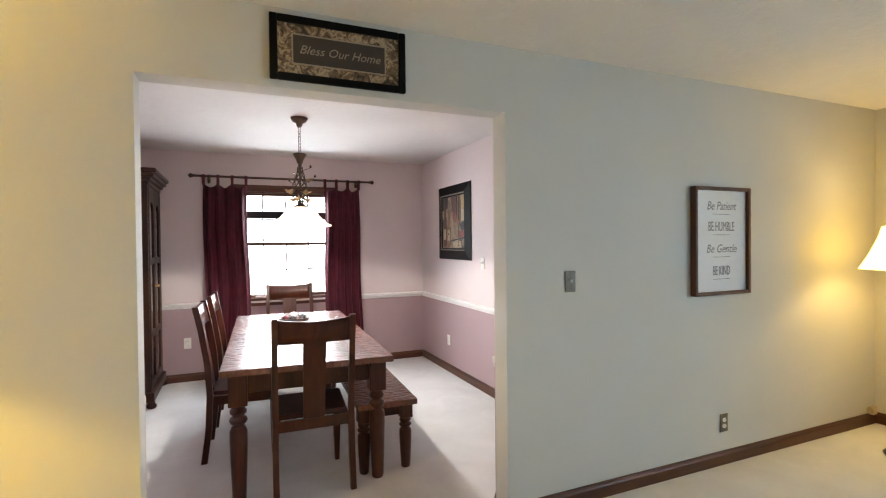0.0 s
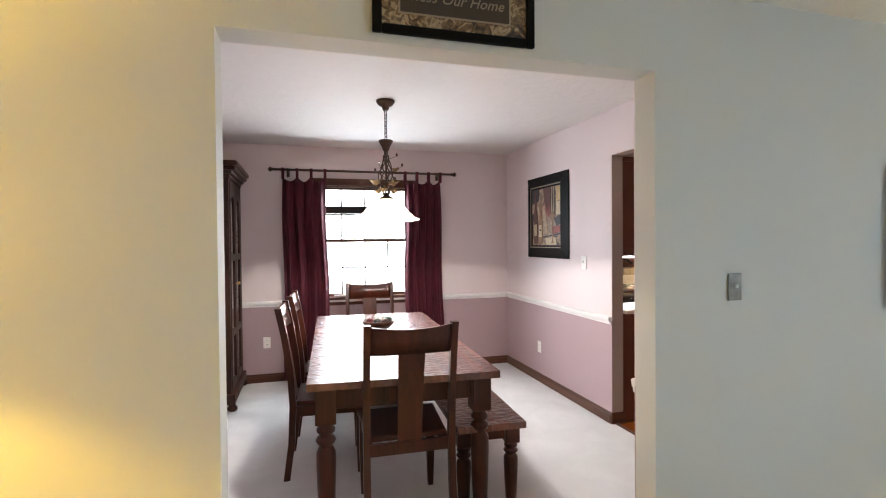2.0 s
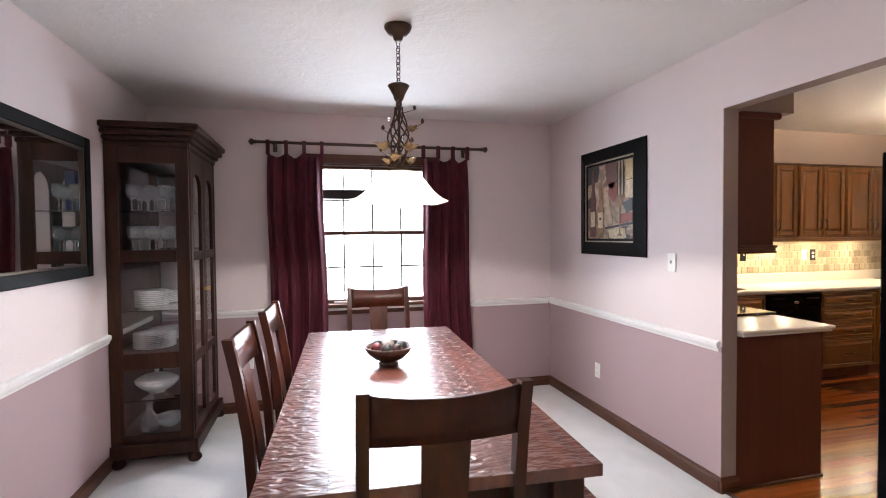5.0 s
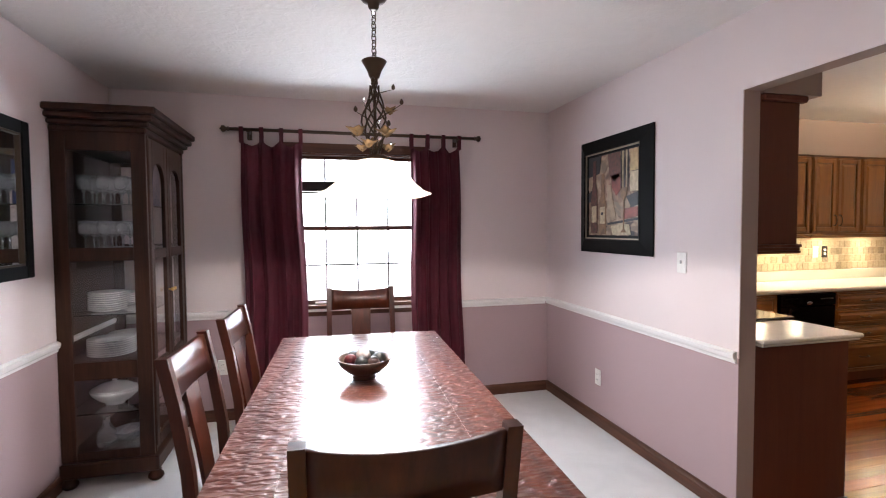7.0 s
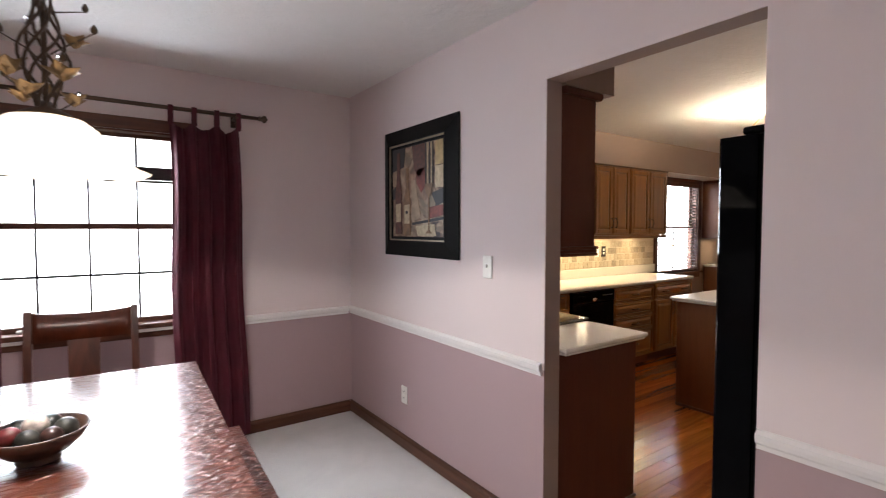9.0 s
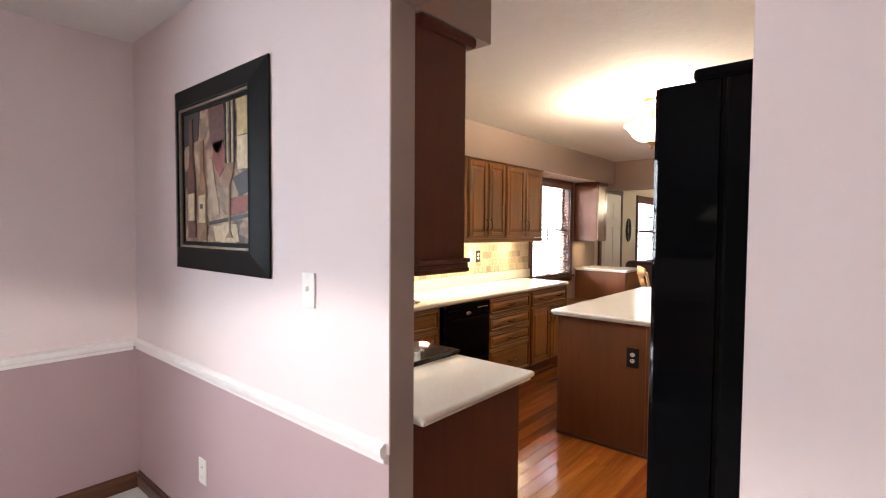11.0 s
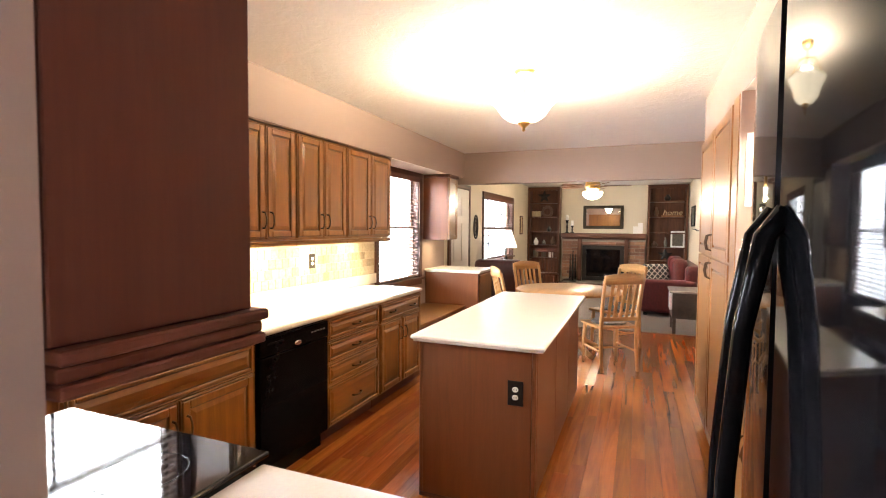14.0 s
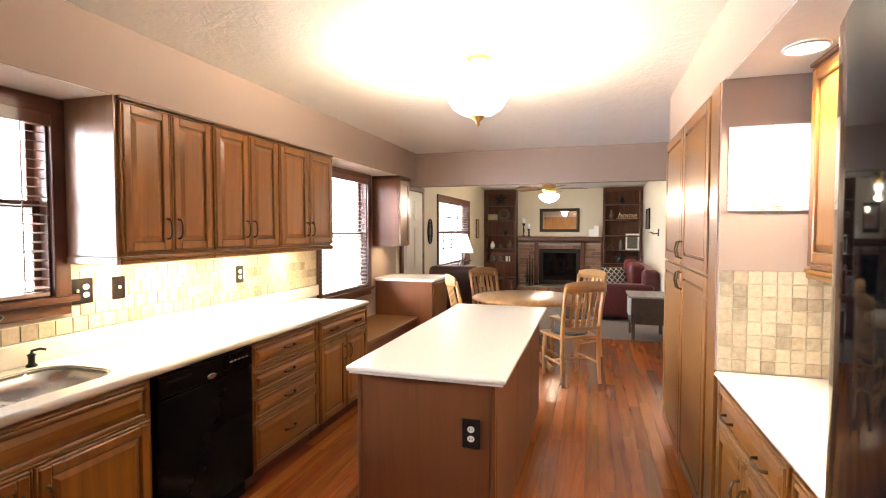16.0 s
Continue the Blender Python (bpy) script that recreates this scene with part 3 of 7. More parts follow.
M["ripple"] = material("adzed_mahogany", ripple)
LEG = [(0.030, 0.0), (0.036, 0.01), (0.043, 0.18), (0.048, 0.34), (0.047, 0.40), (0.036, 0.425), (0.028, 0.432), (0.043, 0.445), (0.050, 0.46), (0.043, 0.475), (0.029, 0.487), (0.044, 0.50), (0.046, 0.515), (0.036, 0.53), (0.034, 0.545)]
TURN_T = -2.7
table = thing("dining_table", "mahogany dining table with an adzed plank top", "table")
TW, TL = 0.965, 2.18
nb = 5
for i in range(nb):
    xa = -TW / 2 + TW * i / nb
    part("board", boxed(xa + 0.0001, xa + TW / nb - 0.0001, -TL / 2, TL / 2, 0.724, 0.76, 0.0003), M["ripple"], table)
for sx in (-1, 1):
    part("apron", boxed(sx * 0.395 - 0.012, sx * 0.395 + 0.012, -TL / 2 + 0.13, TL / 2 - 0.13, 0.61, 0.722, 0.002), M["table"], table)
    part("apron", boxed(-0.35, 0.35, sx * (TL / 2 - 0.085) - 0.012, sx * (TL / 2 - 0.085) + 0.012, 0.61, 0.722, 0.002), M["table"], table)
    for sy in (-1, 1):
        cx, cy = sx * 0.395, sy * (TL / 2 - 0.085)
        bm = boxed(cx - 0.05, cx + 0.05, cy - 0.05, cy + 0.05, 0.545, 0.722, 0.004)
        lathe(bm, LEG, cx, cy, 0, 20)
        part("leg", bm, M["table"], table)
table.matrix_world = pose(0.118, 3.79, 0, 0, 0, TURN_T)

bench = thing("dining_bench", "mahogany bench with an adzed seat beside the table", "bench")
for i in range(2):
    part("seat_board", boxed(-0.19 + 0.19 * i + 0.0006, 0.19 * i - 0.0006, -0.96, 0.96, 0.425, 0.46, 0.0008), M["ripple"], bench)
BL = [(r * 0.82, z * 0.60) for r, z in LEG]
for sx in (-1, 1):
    part("apron", boxed(sx * 0.135 - 0.010, sx * 0.135 + 0.010, -0.83, 0.83, 0.345, 0.424, 0.002), M["table"], bench)
    part("apron", boxed(-0.10, 0.10, sx * 0.865 - 0.010, sx * 0.865 + 0.010, 0.345, 0.424, 0.002), M["table"], bench)
    for sy in (-1, 1):
        bm = boxed(sx * 0.135 - 0.04, sx * 0.135 + 0.04, sy * 0.865 - 0.04, sy * 0.865 + 0.04, 0.325, 0.424, 0.003)
        lathe(bm, BL, sx * 0.135, sy * 0.865, 0, 18)
        part("leg", bm, M["table"], bench)
bench.matrix_world = pose(0.575, 3.70, 0, 0, 0, TURN_T)


def dining_chair():
    c = thing("dining_chair", "dark mahogany dining chair with a wide splat", "chair", group="dining chairs")
    W = 0.215
    # saddle seat, wider at the front
    s = prism(bmesh.new(), [(-0.195, -0.20), (0.195, -0.20), (0.225, 0.22), (-0.225, 0.22)], 0.437, 0.465, 'z', 0.006)
    part("seat", s, M["table"], c)
    for sx in (-1, 1):
        pts = [(sx * W, -0.255, 0.0), (sx * W, -0.225, 0.22), (sx * W, -0.215, 0.45), (sx * W, -0.228, 0.66), (sx * W, -0.262, 0.88), (sx * W, -0.295, 1.035)]
        bm = bmesh.new()
        rings = []
        for x, y, z in pts:
            h = 0.019
            rings.append([bm.verts.new((x + a * 0.0165, y + b_ * h, z)) for a, b_ in ((-1, -1), (1, -1), (1, 1), (-1, 1))])
        for r0, r1 in zip(rings, rings[1:]):
            for k in range(4):
                bm.faces.new((r0[k], r0[(k + 1) % 4], r1[(k + 1) % 4], r1[k]))
        bm.faces.new(rings[0][::-1])
        bm.faces.new(rings[-1])
        part("back_post", bm, M["table"], c)
        fl = bmesh.new()
        r2 = []
        for z, h in ((0.0, 0.014), (0.20, 0.020), (0.437, 0.022)):
            r2.append([fl.verts.new((sx * 0.195 + a * h, 0.18 + b_ * h, z)) for a, b_ in ((-1, -1), (1, -1), (1, 1), (-1, 1))])
        for r0, r1 in zip(r2, r2[1:]):
            for k in range(4):
                fl.faces.new((r0[k], r0[(k + 1) % 4], r1[(k + 1) % 4], r1[k]))
        fl.faces.new(r2[0][::-1])
        fl.faces.new(r2[-1])
        part("leg", fl, M["table"], c)
        part("side_rail", boxed(sx * 0.195 - 0.011, sx * 0.195 + 0.011, -0.20, 0.16, 0.375, 0.436, 0.002), M["table"], c)
    part("front_rail", boxed(-0.175, 0.175, 0.17, 0.192, 0.375, 0.436, 0.002), M["table"], c)
    part("rear_rail", boxed(-W + 0.017, W - 0.017, -0.226, -0.204, 0.375, 0.436, 0.002), M["table"], c)

    def bent(z0, z1, x0, x1, thick, sag):
        bm = bmesh.new()
        n = 14
        grid = []
        for j, z in enumerate((z0, z1)):
            yb = -0.262 - (z - 0.88) * 0.215 if z > 0.66 else -0.228
            row = []
            for i in range(n + 1):
                u = -1 + 2 * i / n
                x = x0 + (x1 - x0) * i / n
                y = yb - sag * (1 - (x / W) ** 2)
                zz = z - (0.016 * (1 - u * u) if j == 1 and sag > 0.01 else 0)
                row.append((bm.verts.new((x, y - thick / 2, zz)), bm.verts.new((x, y + thick / 2, zz))))
            grid.append(row)
        for i in range(n):
            a, b_ = grid[0][i], grid[0][i + 1]
            d, e = grid[1][i], grid[1][i + 1]
            for q in ((a[0], b_[0], e[0], d[0]), (a[1], d[1], e[1], b_[1]), (d[0], e[0], e[1], d[1]), (a[0], a[1], b_[1], b_[0])):
                bm.faces.new(q).smooth = True
        for i in (0, n):
            bm.faces.new((grid[0][i][0], grid[1][i][0], grid[1][i][1], grid[0][i][1]))
        return bm
    part("crest_rail", bent(0.885, 1.025, -W + 0.016, W - 0.016, 0.022, 0.022), M["table"], c, "curved mahogany crest rail")
    sp = bmesh.new()
    rr = []
    for z, y, w in ((0.43, -0.21, 0.060), (0.66, -0.242, 0.062), (0.89, -0.284, 0.066)):
        rr.append([sp.verts.new((a * w, y + b_ * 0.007, z)) for a, b_ in ((-1, -1), (1, -1), (1, 1), (-1, 1))])
    for r0, r1 in zip(rr, rr[1:]):
        for k in range(4):
            sp.faces.new((r0[k], r0[(k + 1) % 4], r1[(k + 1) % 4], r1[k]))
    sp.faces.new(rr[0][::-1])
    sp.faces.new(rr[-1])
    part("splat", sp, M["table"], c)
    return c


ch = dining_chair()
ch.matrix_world = pose(0.085, 2.945, 0, 0, 0, -1)
copy_thing(ch, pose(0.185, 4.86, 0, 0, 0, 178.5))
copy_thing(ch, pose(-0.265, 3.61, 0, 0, 0, -93.5))
copy_thing(ch, pose(-0.215, 4.29, 0, 0, 0, -93.5))

bowl = thing("fruit_bowl", "dark bowl filled with decorative balls on the table", "bowl", (0.105, 3.94, 0.762))
M["bowl"] = plain("bowl_resin", (0.075, 0.035, 0.02), 0.35, mottle=0.5, scale=18)
part("vessel", lathe(bmesh.new(), [(0.05, 0), (0.055, 0.006), (0.040, 0.014), (0.075, 0.030), (0.108, 0.060), (0.126, 0.092), (0.122, 0.093), (0.103, 0.062), (0.07, 0.036), (0.0, 0.026)], 0.105, 3.94, 0.762, 28), M["bowl"], bowl)
rnd = random.Random(5)
for i, (dx, dy, r, cc) in enumerate(((-0.062, -0.01, 0.031, (0.10, 0.012, 0.014)), (0.025, 0.045, 0.033, (0.015, 0.017, 0.012)), (0.065, -0.012, 0.033, (0.02, 0.02, 0.016)), (-0.018, -0.06, 0.030, (0.03, 0.03, 0.026)), (-0.004, -0.004, 0.033, (0.52, 0.46, 0.42)), (-0.045, 0.055, 0.030, (0.02, 0.02, 0.017)), (0.035, -0.062, 0.028, (0.05, 0.02, 0.016)))):
    s = bmesh.new()
    bmesh.ops.create_icosphere(s, subdivisions=3, radius=r, matrix=Matrix.Translation((0.105 + dx, 3.94 + dy, 0.845 + (0.02 if i == 4 else 0))))
    for f in s.faces:
        f.smooth = True
    part("ball", s, plain("ball_%s" % "abcdefg"[i], cc, 0.4, mottle=0.5, scale=60, bump=0.4), bowl)


# ---- dining room: china cabinet ----
def china_cabinet():
    x0, x1, y0, y1, zt = -1.497, -1.03, 4.83, 5.62, 2.02
    c = thing("china_cabinet", "dark walnut china cabinet with arched glass doors", "cabinet", (-1.28, 5.23, 0))
    W_ = M["hutch"]
    # plinth with bracket feet
    b = boxed(x0, x1 + 0.03, y0 - 0.03, y1 + 0.02, 0.055, 0.14, 0.006)
    part("plinth", b, W_, c)
    for fx, fy in ((x1 + 0.005, y0 - 0.005), (x1 + 0.005, y1 - 0.01), (x0 + 0.04, y0 - 0.005), (x0 + 0.04, y1 - 0.01)):
        part("foot", lathe(bmesh.new(), [(0.030, 0), (0.042, 0.015), (0.040, 0.03), (0.028, 0.045), (0.030, 0.056)], fx, fy, 0, 14), W_, c)
    part("floor_panel", boxed(x0 + 0.012, x1 - 0.02, y0 + 0.02, y1 - 0.02, 0.14, 0.165), W_, c)
    part("back_panel", boxed(x0, x0 + 0.012, y0 + 0.02, y1 - 0.02, 0.14, zt), W_, c)
    part("top_panel", boxed(x0 + 0.012, x1 - 0.02, y0 + 0.02, y1 - 0.02, zt - 0.11, zt), W_, c)
    # crown of stepped mouldings
    cr = bmesh.new()
    for k, (d, za, zb) in enumerate(((0.0, 1.985, 2.02), (0.022, 2.02, 2.05), (0.048, 2.05, 2.085), (0.07, 2.085, 2.125))):
        box(cr, x0, x1 + 0.01 + d, y0 - 0.01 - d, y1 + 0.0 + min(d, 0.04), za, zb, 0.008)
    part("crown", cr, W_, c)
    # side frames, near and far, each with three lights
    lights = ((0.19, 0.60), (0.70, 1.27), (1.345, 1.885))
    for ys in (y0, y1 - 0.022):
        f = bmesh.new()
        box(f, x0, x0 + 0.075, ys, ys + 0.022, 0.14, zt, 0.002)
        box(f, x1 - 0.075, x1, ys, ys + 0.022, 0.14, zt, 0.002)
        zs = [0.14] + [v for l in lights for v in l] + [zt]
        for za, zb in zip(zs[::2], zs[1::2]):
            box(f, x0 + 0.075, x1 - 0.075, ys, ys + 0.022, za, zb, 0.002)
        sf = part("side_frame", f, W_, c)
        for za, zb in lights:
            g = part("pane", boxed(x0 + 0.07, x1 - 0.07, ys + 0.009, ys + 0.012, za - 0.004, zb + 0.004), M["glass"], sf)
            g.visible_shadow = False
    # fluted corner post
    fp = boxed(x1 - 0.03, x1 + 0.004, y0 + 0.022, y0 + 0.05, 0.14, zt, 0.004)
    for k in range(2):
        tube(fp, [(x1 + 0.004, y0 + 0.03 + 0.011 * k, 0.18), (x1 + 0.004, y0 + 0.03 + 0.011 * k, 1.96)], 0.004, 8)
    part("corner_post", fp, W_, c)
    part("corner_post", boxed(x1 - 0.03, x1 + 0.004, y1 - 0.05, y1 - 0.022, 0.14, zt, 0.004), W_, c)
    # two doors with arched top lights
    ym = (y0 + y1) / 2
    for ya, yb, kn in ((y0 + 0.052, ym - 0.002, 1), (ym + 0.002, y1 - 0.052, -1)):
        st = 0.058
        d = bmesh.new()
        xf0, xf1 = x1 - 0.022, x1 + 0.002
        box(d, xf0, xf1, ya, ya + st, 0.15, 1.975, 0.003)
        box(d, xf0, xf1, yb - st, yb, 0.15, 1.975, 0.003)
        for za, zb in ((0.15, 0.22), (0.60, 0.66), (1.27, 1.33)):
            box(d, xf0, xf1, ya + st, yb - st, za, zb, 0.003)
        n, r = 14, (yb - ya) / 2 - st
        cy = (ya + yb) / 2
        arch = [(cy + r * math.cos(math.pi * i / n), 1.74 + 0.95 * r * math.sin(math.pi * i / n)) for i in range(n + 1)]
        for p0, p1 in zip(arch, arch[1:]):
            prism(d, [p0, p1, (p1[0], 1.975), (p0[0], 1.975)], xf0, xf1, 'x')
        door = part("door", d, W_, c)
        g = part("pane", boxed(x1 - 0.012, x1 - 0.009, ya + st - 0.005, yb - st + 0.005, 0.21, 1.90), M["glass"], door)
        g.visible_shadow = False
        yk = yb - 0.025 if kn > 0 else ya + 0.025
        kb = lathe(bmesh.new(), [(0.006, 0), (0.006, 0.012), (0.013, 0.018), (0.013, 0.026), (0.005, 0.030)], seg=12)
        bmesh.ops.rotate(kb, verts=kb.verts, cent=(0, 0, 0), matrix=Matrix.Rotation(radians(90), 3, 'Y'))
        bmesh.ops.translate(kb, verts=kb.verts, vec=(x1 + 0.002, yk, 1.06))
        part("knob", kb, M["brass"], door, "small brass knob")
    for z in (0.40, 0.70, 0.965, 1.33, 1.59):
        wd_ = z in (0.70, 1.33)
        sh = part("shelf", boxed(x0 + 0.014, x1 - 0.03, y0 + 0.025, y1 - 0.025, z - (0.018 if wd_ else 0.006), z, 0.001), W_ if wd_ else M["glass"], c)
        sh.visible_shadow = wd_
    return c


china_cabinet()
M["goblet"] = glass("thin_goblet_glass")
M["goblet"].node_tree.nodes["Principled BSDF"].inputs["Transmission Weight"].default_value = 0.80


def goblet(z):
    return lathe(bmesh.new(), [(0.030, 0), (0.031, 0.002), (0.005, 0.006), (0.004, 0.065), (0.010, 0.075), (0.030, 0.095), (0.036, 0.125), (0.032, 0.165), (0.030, 0.165), (0.034, 0.125), (0.028, 0.097), (0.0, 0.082)], seg=14)


g0 = single("wine_glass", goblet(0), M["goblet"], "clear stemmed wine glass on a cabinet shelf", "glass", group="wine glasses")
g0.matrix_world = pose(-1.38, 4.93, 1.591)
for zz in (1.591, 1.331):
    for iy in range(4):
        for ix in range(3):
            if (zz, ix, iy) != (1.591, 0, 0):
                copy_thing(g0, pose(-1.38 + 0.095 * ix + 0.01 * (iy % 2), 4.93 + 0.085 * iy, zz))
for (px, py, pz, r, n) in ((-1.30, 4.99, 0.966, 0.10, 9), (-1.29, 5.0, 0.701, 0.125, 8), (-1.30, 5.25, 0.966, 0.11, 6), (-1.29, 5.30, 0.701, 0.125, 6)):
    for k in range(n):
        single("dinner_plate", lathe(bmesh.new(), [(r * 0.55, 0), (r * 0.62, 0.003), (r, 0.014), (r, 0.016), (r * 0.6, 0.006), (0, 0.005)], seg=24), M["porcelain"], "white porcelain dinner plate in a cabinet stack", "plate", group="stacked plates").matrix_world = pose(px, py, pz + 0.0125 * k)
tur = thing("soup_tureen", "white porcelain soup tureen with a domed lid", "tureen", (-1.29, 5.02, 0.401))
part("body", lathe(bmesh.new(), [(0.05, 0), (0.055, 0.012), (0.09, 0.03), (0.125, 0.065), (0.13, 0.085)], -1.29, 5.02, 0.401, 24, 0.8), M["porcelain"], tur)
part("lid", lathe(bmesh.new(), [(0.133, 0.086), (0.12, 0.10), (0.07, 0.125), (0.02, 0.135), (0.010, 0.14), (0.016, 0.152), (0.004, 0.16)], -1.29, 5.02, 0.401, 24, 0.8), M["porcelain"], tur)
single("decanter", lathe(bmesh.new(), [(0.05, 0), (0.055, 0.02), (0.05, 0.08), (0.02, 0.12), (0.018, 0.16), (0.024, 0.17)], -1.33, 4.99, 0.166, 18), M["goblet"], "clear glass decanter in the cabinet", "decanter", base=(-1.33, 4.99, 0.166))
single("glass_bowl", lathe(bmesh.new(), [(0.03, 0), (0.06, 0.02), (0.09, 0.07), (0.087, 0.07), (0.055, 0.024), (0, 0.012)], -1.22, 5.03, 0.166, 18), M["goblet"], "clear cut-glass bowl in the cabinet", "bowl", base=(-1.22, 5.03, 0.166))
single("blue_box", boxed(-1.165, -1.105, 5.20, 5.34, 1.591, 1.87, 0.003), plain("blue_card", (0.01, 0.03, 0.16), 0.4), "dark blue box behind the glasses", "box", base=(-1.135, 5.27, 1.591))


# ---- dining room: mirror, painting, plates ----
def wall_frame(name, label, cat, u0, u1, z0, z1, face, sgn, along, bar, depth, frame_mat, inner_mat, inner="canvas", inner_label="", lip=None, slope=0.0):
    """A framed flat thing on a wall that runs along x or y; face is the wall, sgn the way into the room."""
    base = ((u0 + u1) / 2, face, z0) if along == 'x' else (face, (u0 + u1) / 2, z0)
    f = thing(name, label, cat, base)

    def bb(bm, ua, ub, d0, d1, za, zb, bev=0.004):
        da, db = sorted((face + sgn * d0, face + sgn * d1))
        return box(bm, ua, ub, da, db, za, zb, bev) if along == 'x' else box(bm, da, db, ua, ub, za, zb, bev)
    g = bmesh.new()
    if slope:
        # mitred bars, proud along the sight edge and thin at the outside
        loop = []
        for k, d in ((0.0, 0.002), (0.0, depth - slope), (bar - 0.012, depth - 0.003), (bar - 0.006, depth), (bar, depth - 0.002), (bar, 0.002)):
            ring = [(u0 + k, z0 + k), (u1 - k, z0 + k), (u1 - k, z1 - k), (u0 + k, z1 - k)]
            loop.append([g.verts.new((u, face + sgn * d, z) if along == 'x' else (face + sgn * d, u, z)) for u, z in ring])
        for a, b_ in zip(loop, loop[1:] + loop[:1]):
            for i in range(4):
                g.faces.new((a[i], a[(i + 1) % 4], b_[(i + 1) % 4], b_[i]))
        bmesh.ops.recalc_face_normals(g, faces=g.faces)
    else:
        bb(g, u0, u0 + bar, 0.002, depth, z0, z1)
        bb(g, u1 - bar, u1, 0.002, depth, z0, z1)
        bb(g, u0 + bar, u1 - bar, 0.002, depth, z0, z0 + bar)
        bb(g, u0 + bar, u1 - bar, 0.002, depth, z1 - bar, z1)
    part("frame", g, frame_mat, f)
    if lip:
        g = bmesh.new()
        w = lip[0]
        a0, a1, c0, c1 = u0 + bar, u1 - bar, z0 + bar, z1 - bar
        bb(g, a0, a0 + w, 0.004, depth * 0.8, c0, c1, 0.001)
        bb(g, a1 - w, a1, 0.004, depth * 0.8, c0, c1, 0.001)
        bb(g, a0 + w, a1 - w, 0.004, depth * 0.8, c0, c0 + w, 0.001)
        bb(g, a0 + w, a1 - w, 0.004, depth * 0.8, c1 - w, c1, 0.001)
        part("inner_bead", g, lip[1], f)
    part(inner, bb(bmesh.new(), u0 + bar - 0.002, u1 - bar + 0.002, 0.003, depth * 0.45, z0 + bar - 0.002, z1 - bar + 0.002, 0), inner_mat, f, inner_label)
    return f


wall_frame("wall_mirror", "large mirror in a dark moulded frame on the dining wall", "mirror", 3.40, 4.585, 1.21, 1.975, -1.5, 1, 'y', 0.062, 0.035, M["black_frame"], M["mirror"], "mirror_glass", "silvered mirror glass", (0.010, M["bronze"]))


def art(t, p):
    v = coords(t, (1, 1, 1))
    a = noise_of(t, v, 6.5, 3, 0.5, 2.5)
    vo = t.nodes.new("ShaderNodeTexVoronoi")
    vo.inputs["Scale"].default_value = 9
    t.links.new(v, vo.inputs[0])
    sep = t.nodes.new("ShaderNodeSeparateColor")
    t.links.new(vo.outputs["Color"], sep.inputs[0])
    c1 = ramp(t, sep.outputs[0], [(0.10, (0.03, 0.016, 0.014)), (0.30, (0.24, 0.15, 0.09)), (0.65, (0.44, 0.33, 0.21)), (0.9, (0.28, 0.15, 0.09))])
    c2 = ramp(t, a, [(0.42, (0.014, 0.008, 0.008)), (0.52, (0.17, 0.085, 0.05)), (0.64, (0.42, 0.31, 0.21))])
    t.links.new(mixed(t, 0.5, c1, c2), p.inputs["Base Color"])
    p.inputs["Roughness"].default_value = 0.5
    bumped(t, p, a, 0.2, 0.002)


M["art"] = material("abstract_wine_art", art)
M["gold_bead"] = plain("champagne_bead", (0.35, 0.28, 0.20), 0.35, 0.7)
pic = wall_frame("wine_painting", "framed abstract still life of wine bottles", "painting", 4.24, 5.065, 1.26, 2.065, 1.87, -1, 'y', 0.098, 0.04, M["black_frame"], M["art"], "canvas", "brown and cream painted still life", (0.009, M["gold_bead"]), 0.03)
sight = bmesh.new()
for ya, yb, za, zb in ((4.347, 4.364, 1.367, 1.958), (4.941, 4.958, 1.367, 1.958), (4.364, 4.941, 1.367, 1.384), (4.364, 4.941, 1.941, 1.958)):
    box(sight, 1.846, 1.866, ya, yb, za, zb, 0.001)
part("sight_edge", sight, M["black_frame"], pic)


def flat(outline, mat, nm="painted_shape", lab=""):
    part(nm, prism(bmesh.new(), outline, 1.8494, 1.8514, 'x'), mat, pic, lab)


def bottle_shape(y, z, s, w=0.05):
    return [(y - w * s, z), (y + w * s, z), (y + w * s, z + 0.22 * s), (y + 0.018 * s, z + 0.32 * s), (y + 0.016 * s, z + 0.46 * s), (y - 0.016 * s, z + 0.46 * s), (y - 0.018 * s, z + 0.32 * s), (y - w * s, z + 0.22 * s)]


M["pa"] = plain("art_umber", (0.09, 0.026, 0.015), 0.5, mottle=0.4, scale=40)
M["pb"] = plain("art_cream", (0.46, 0.36, 0.22), 0.5, mottle=0.25, scale=40)
M["pc"] = plain("art_red", (0.19, 0.035, 0.02), 0.5, mottle=0.4, scale=25)
M["pd"] = plain("art_black", (0.018, 0.013, 0.014), 0.5, mottle=0.4, scale=25)
M["pe"] = plain("art_tan", (0.20, 0.105, 0.045), 0.5, mottle=0.35, scale=30)
M["pf"] = plain("art_sand", (0.33, 0.235, 0.15), 0.5, mottle=0.3, scale=18)
M["pg"] = plain("art_ochre", (0.42, 0.30, 0.13), 0.5, mottle=0.3, scale=22)
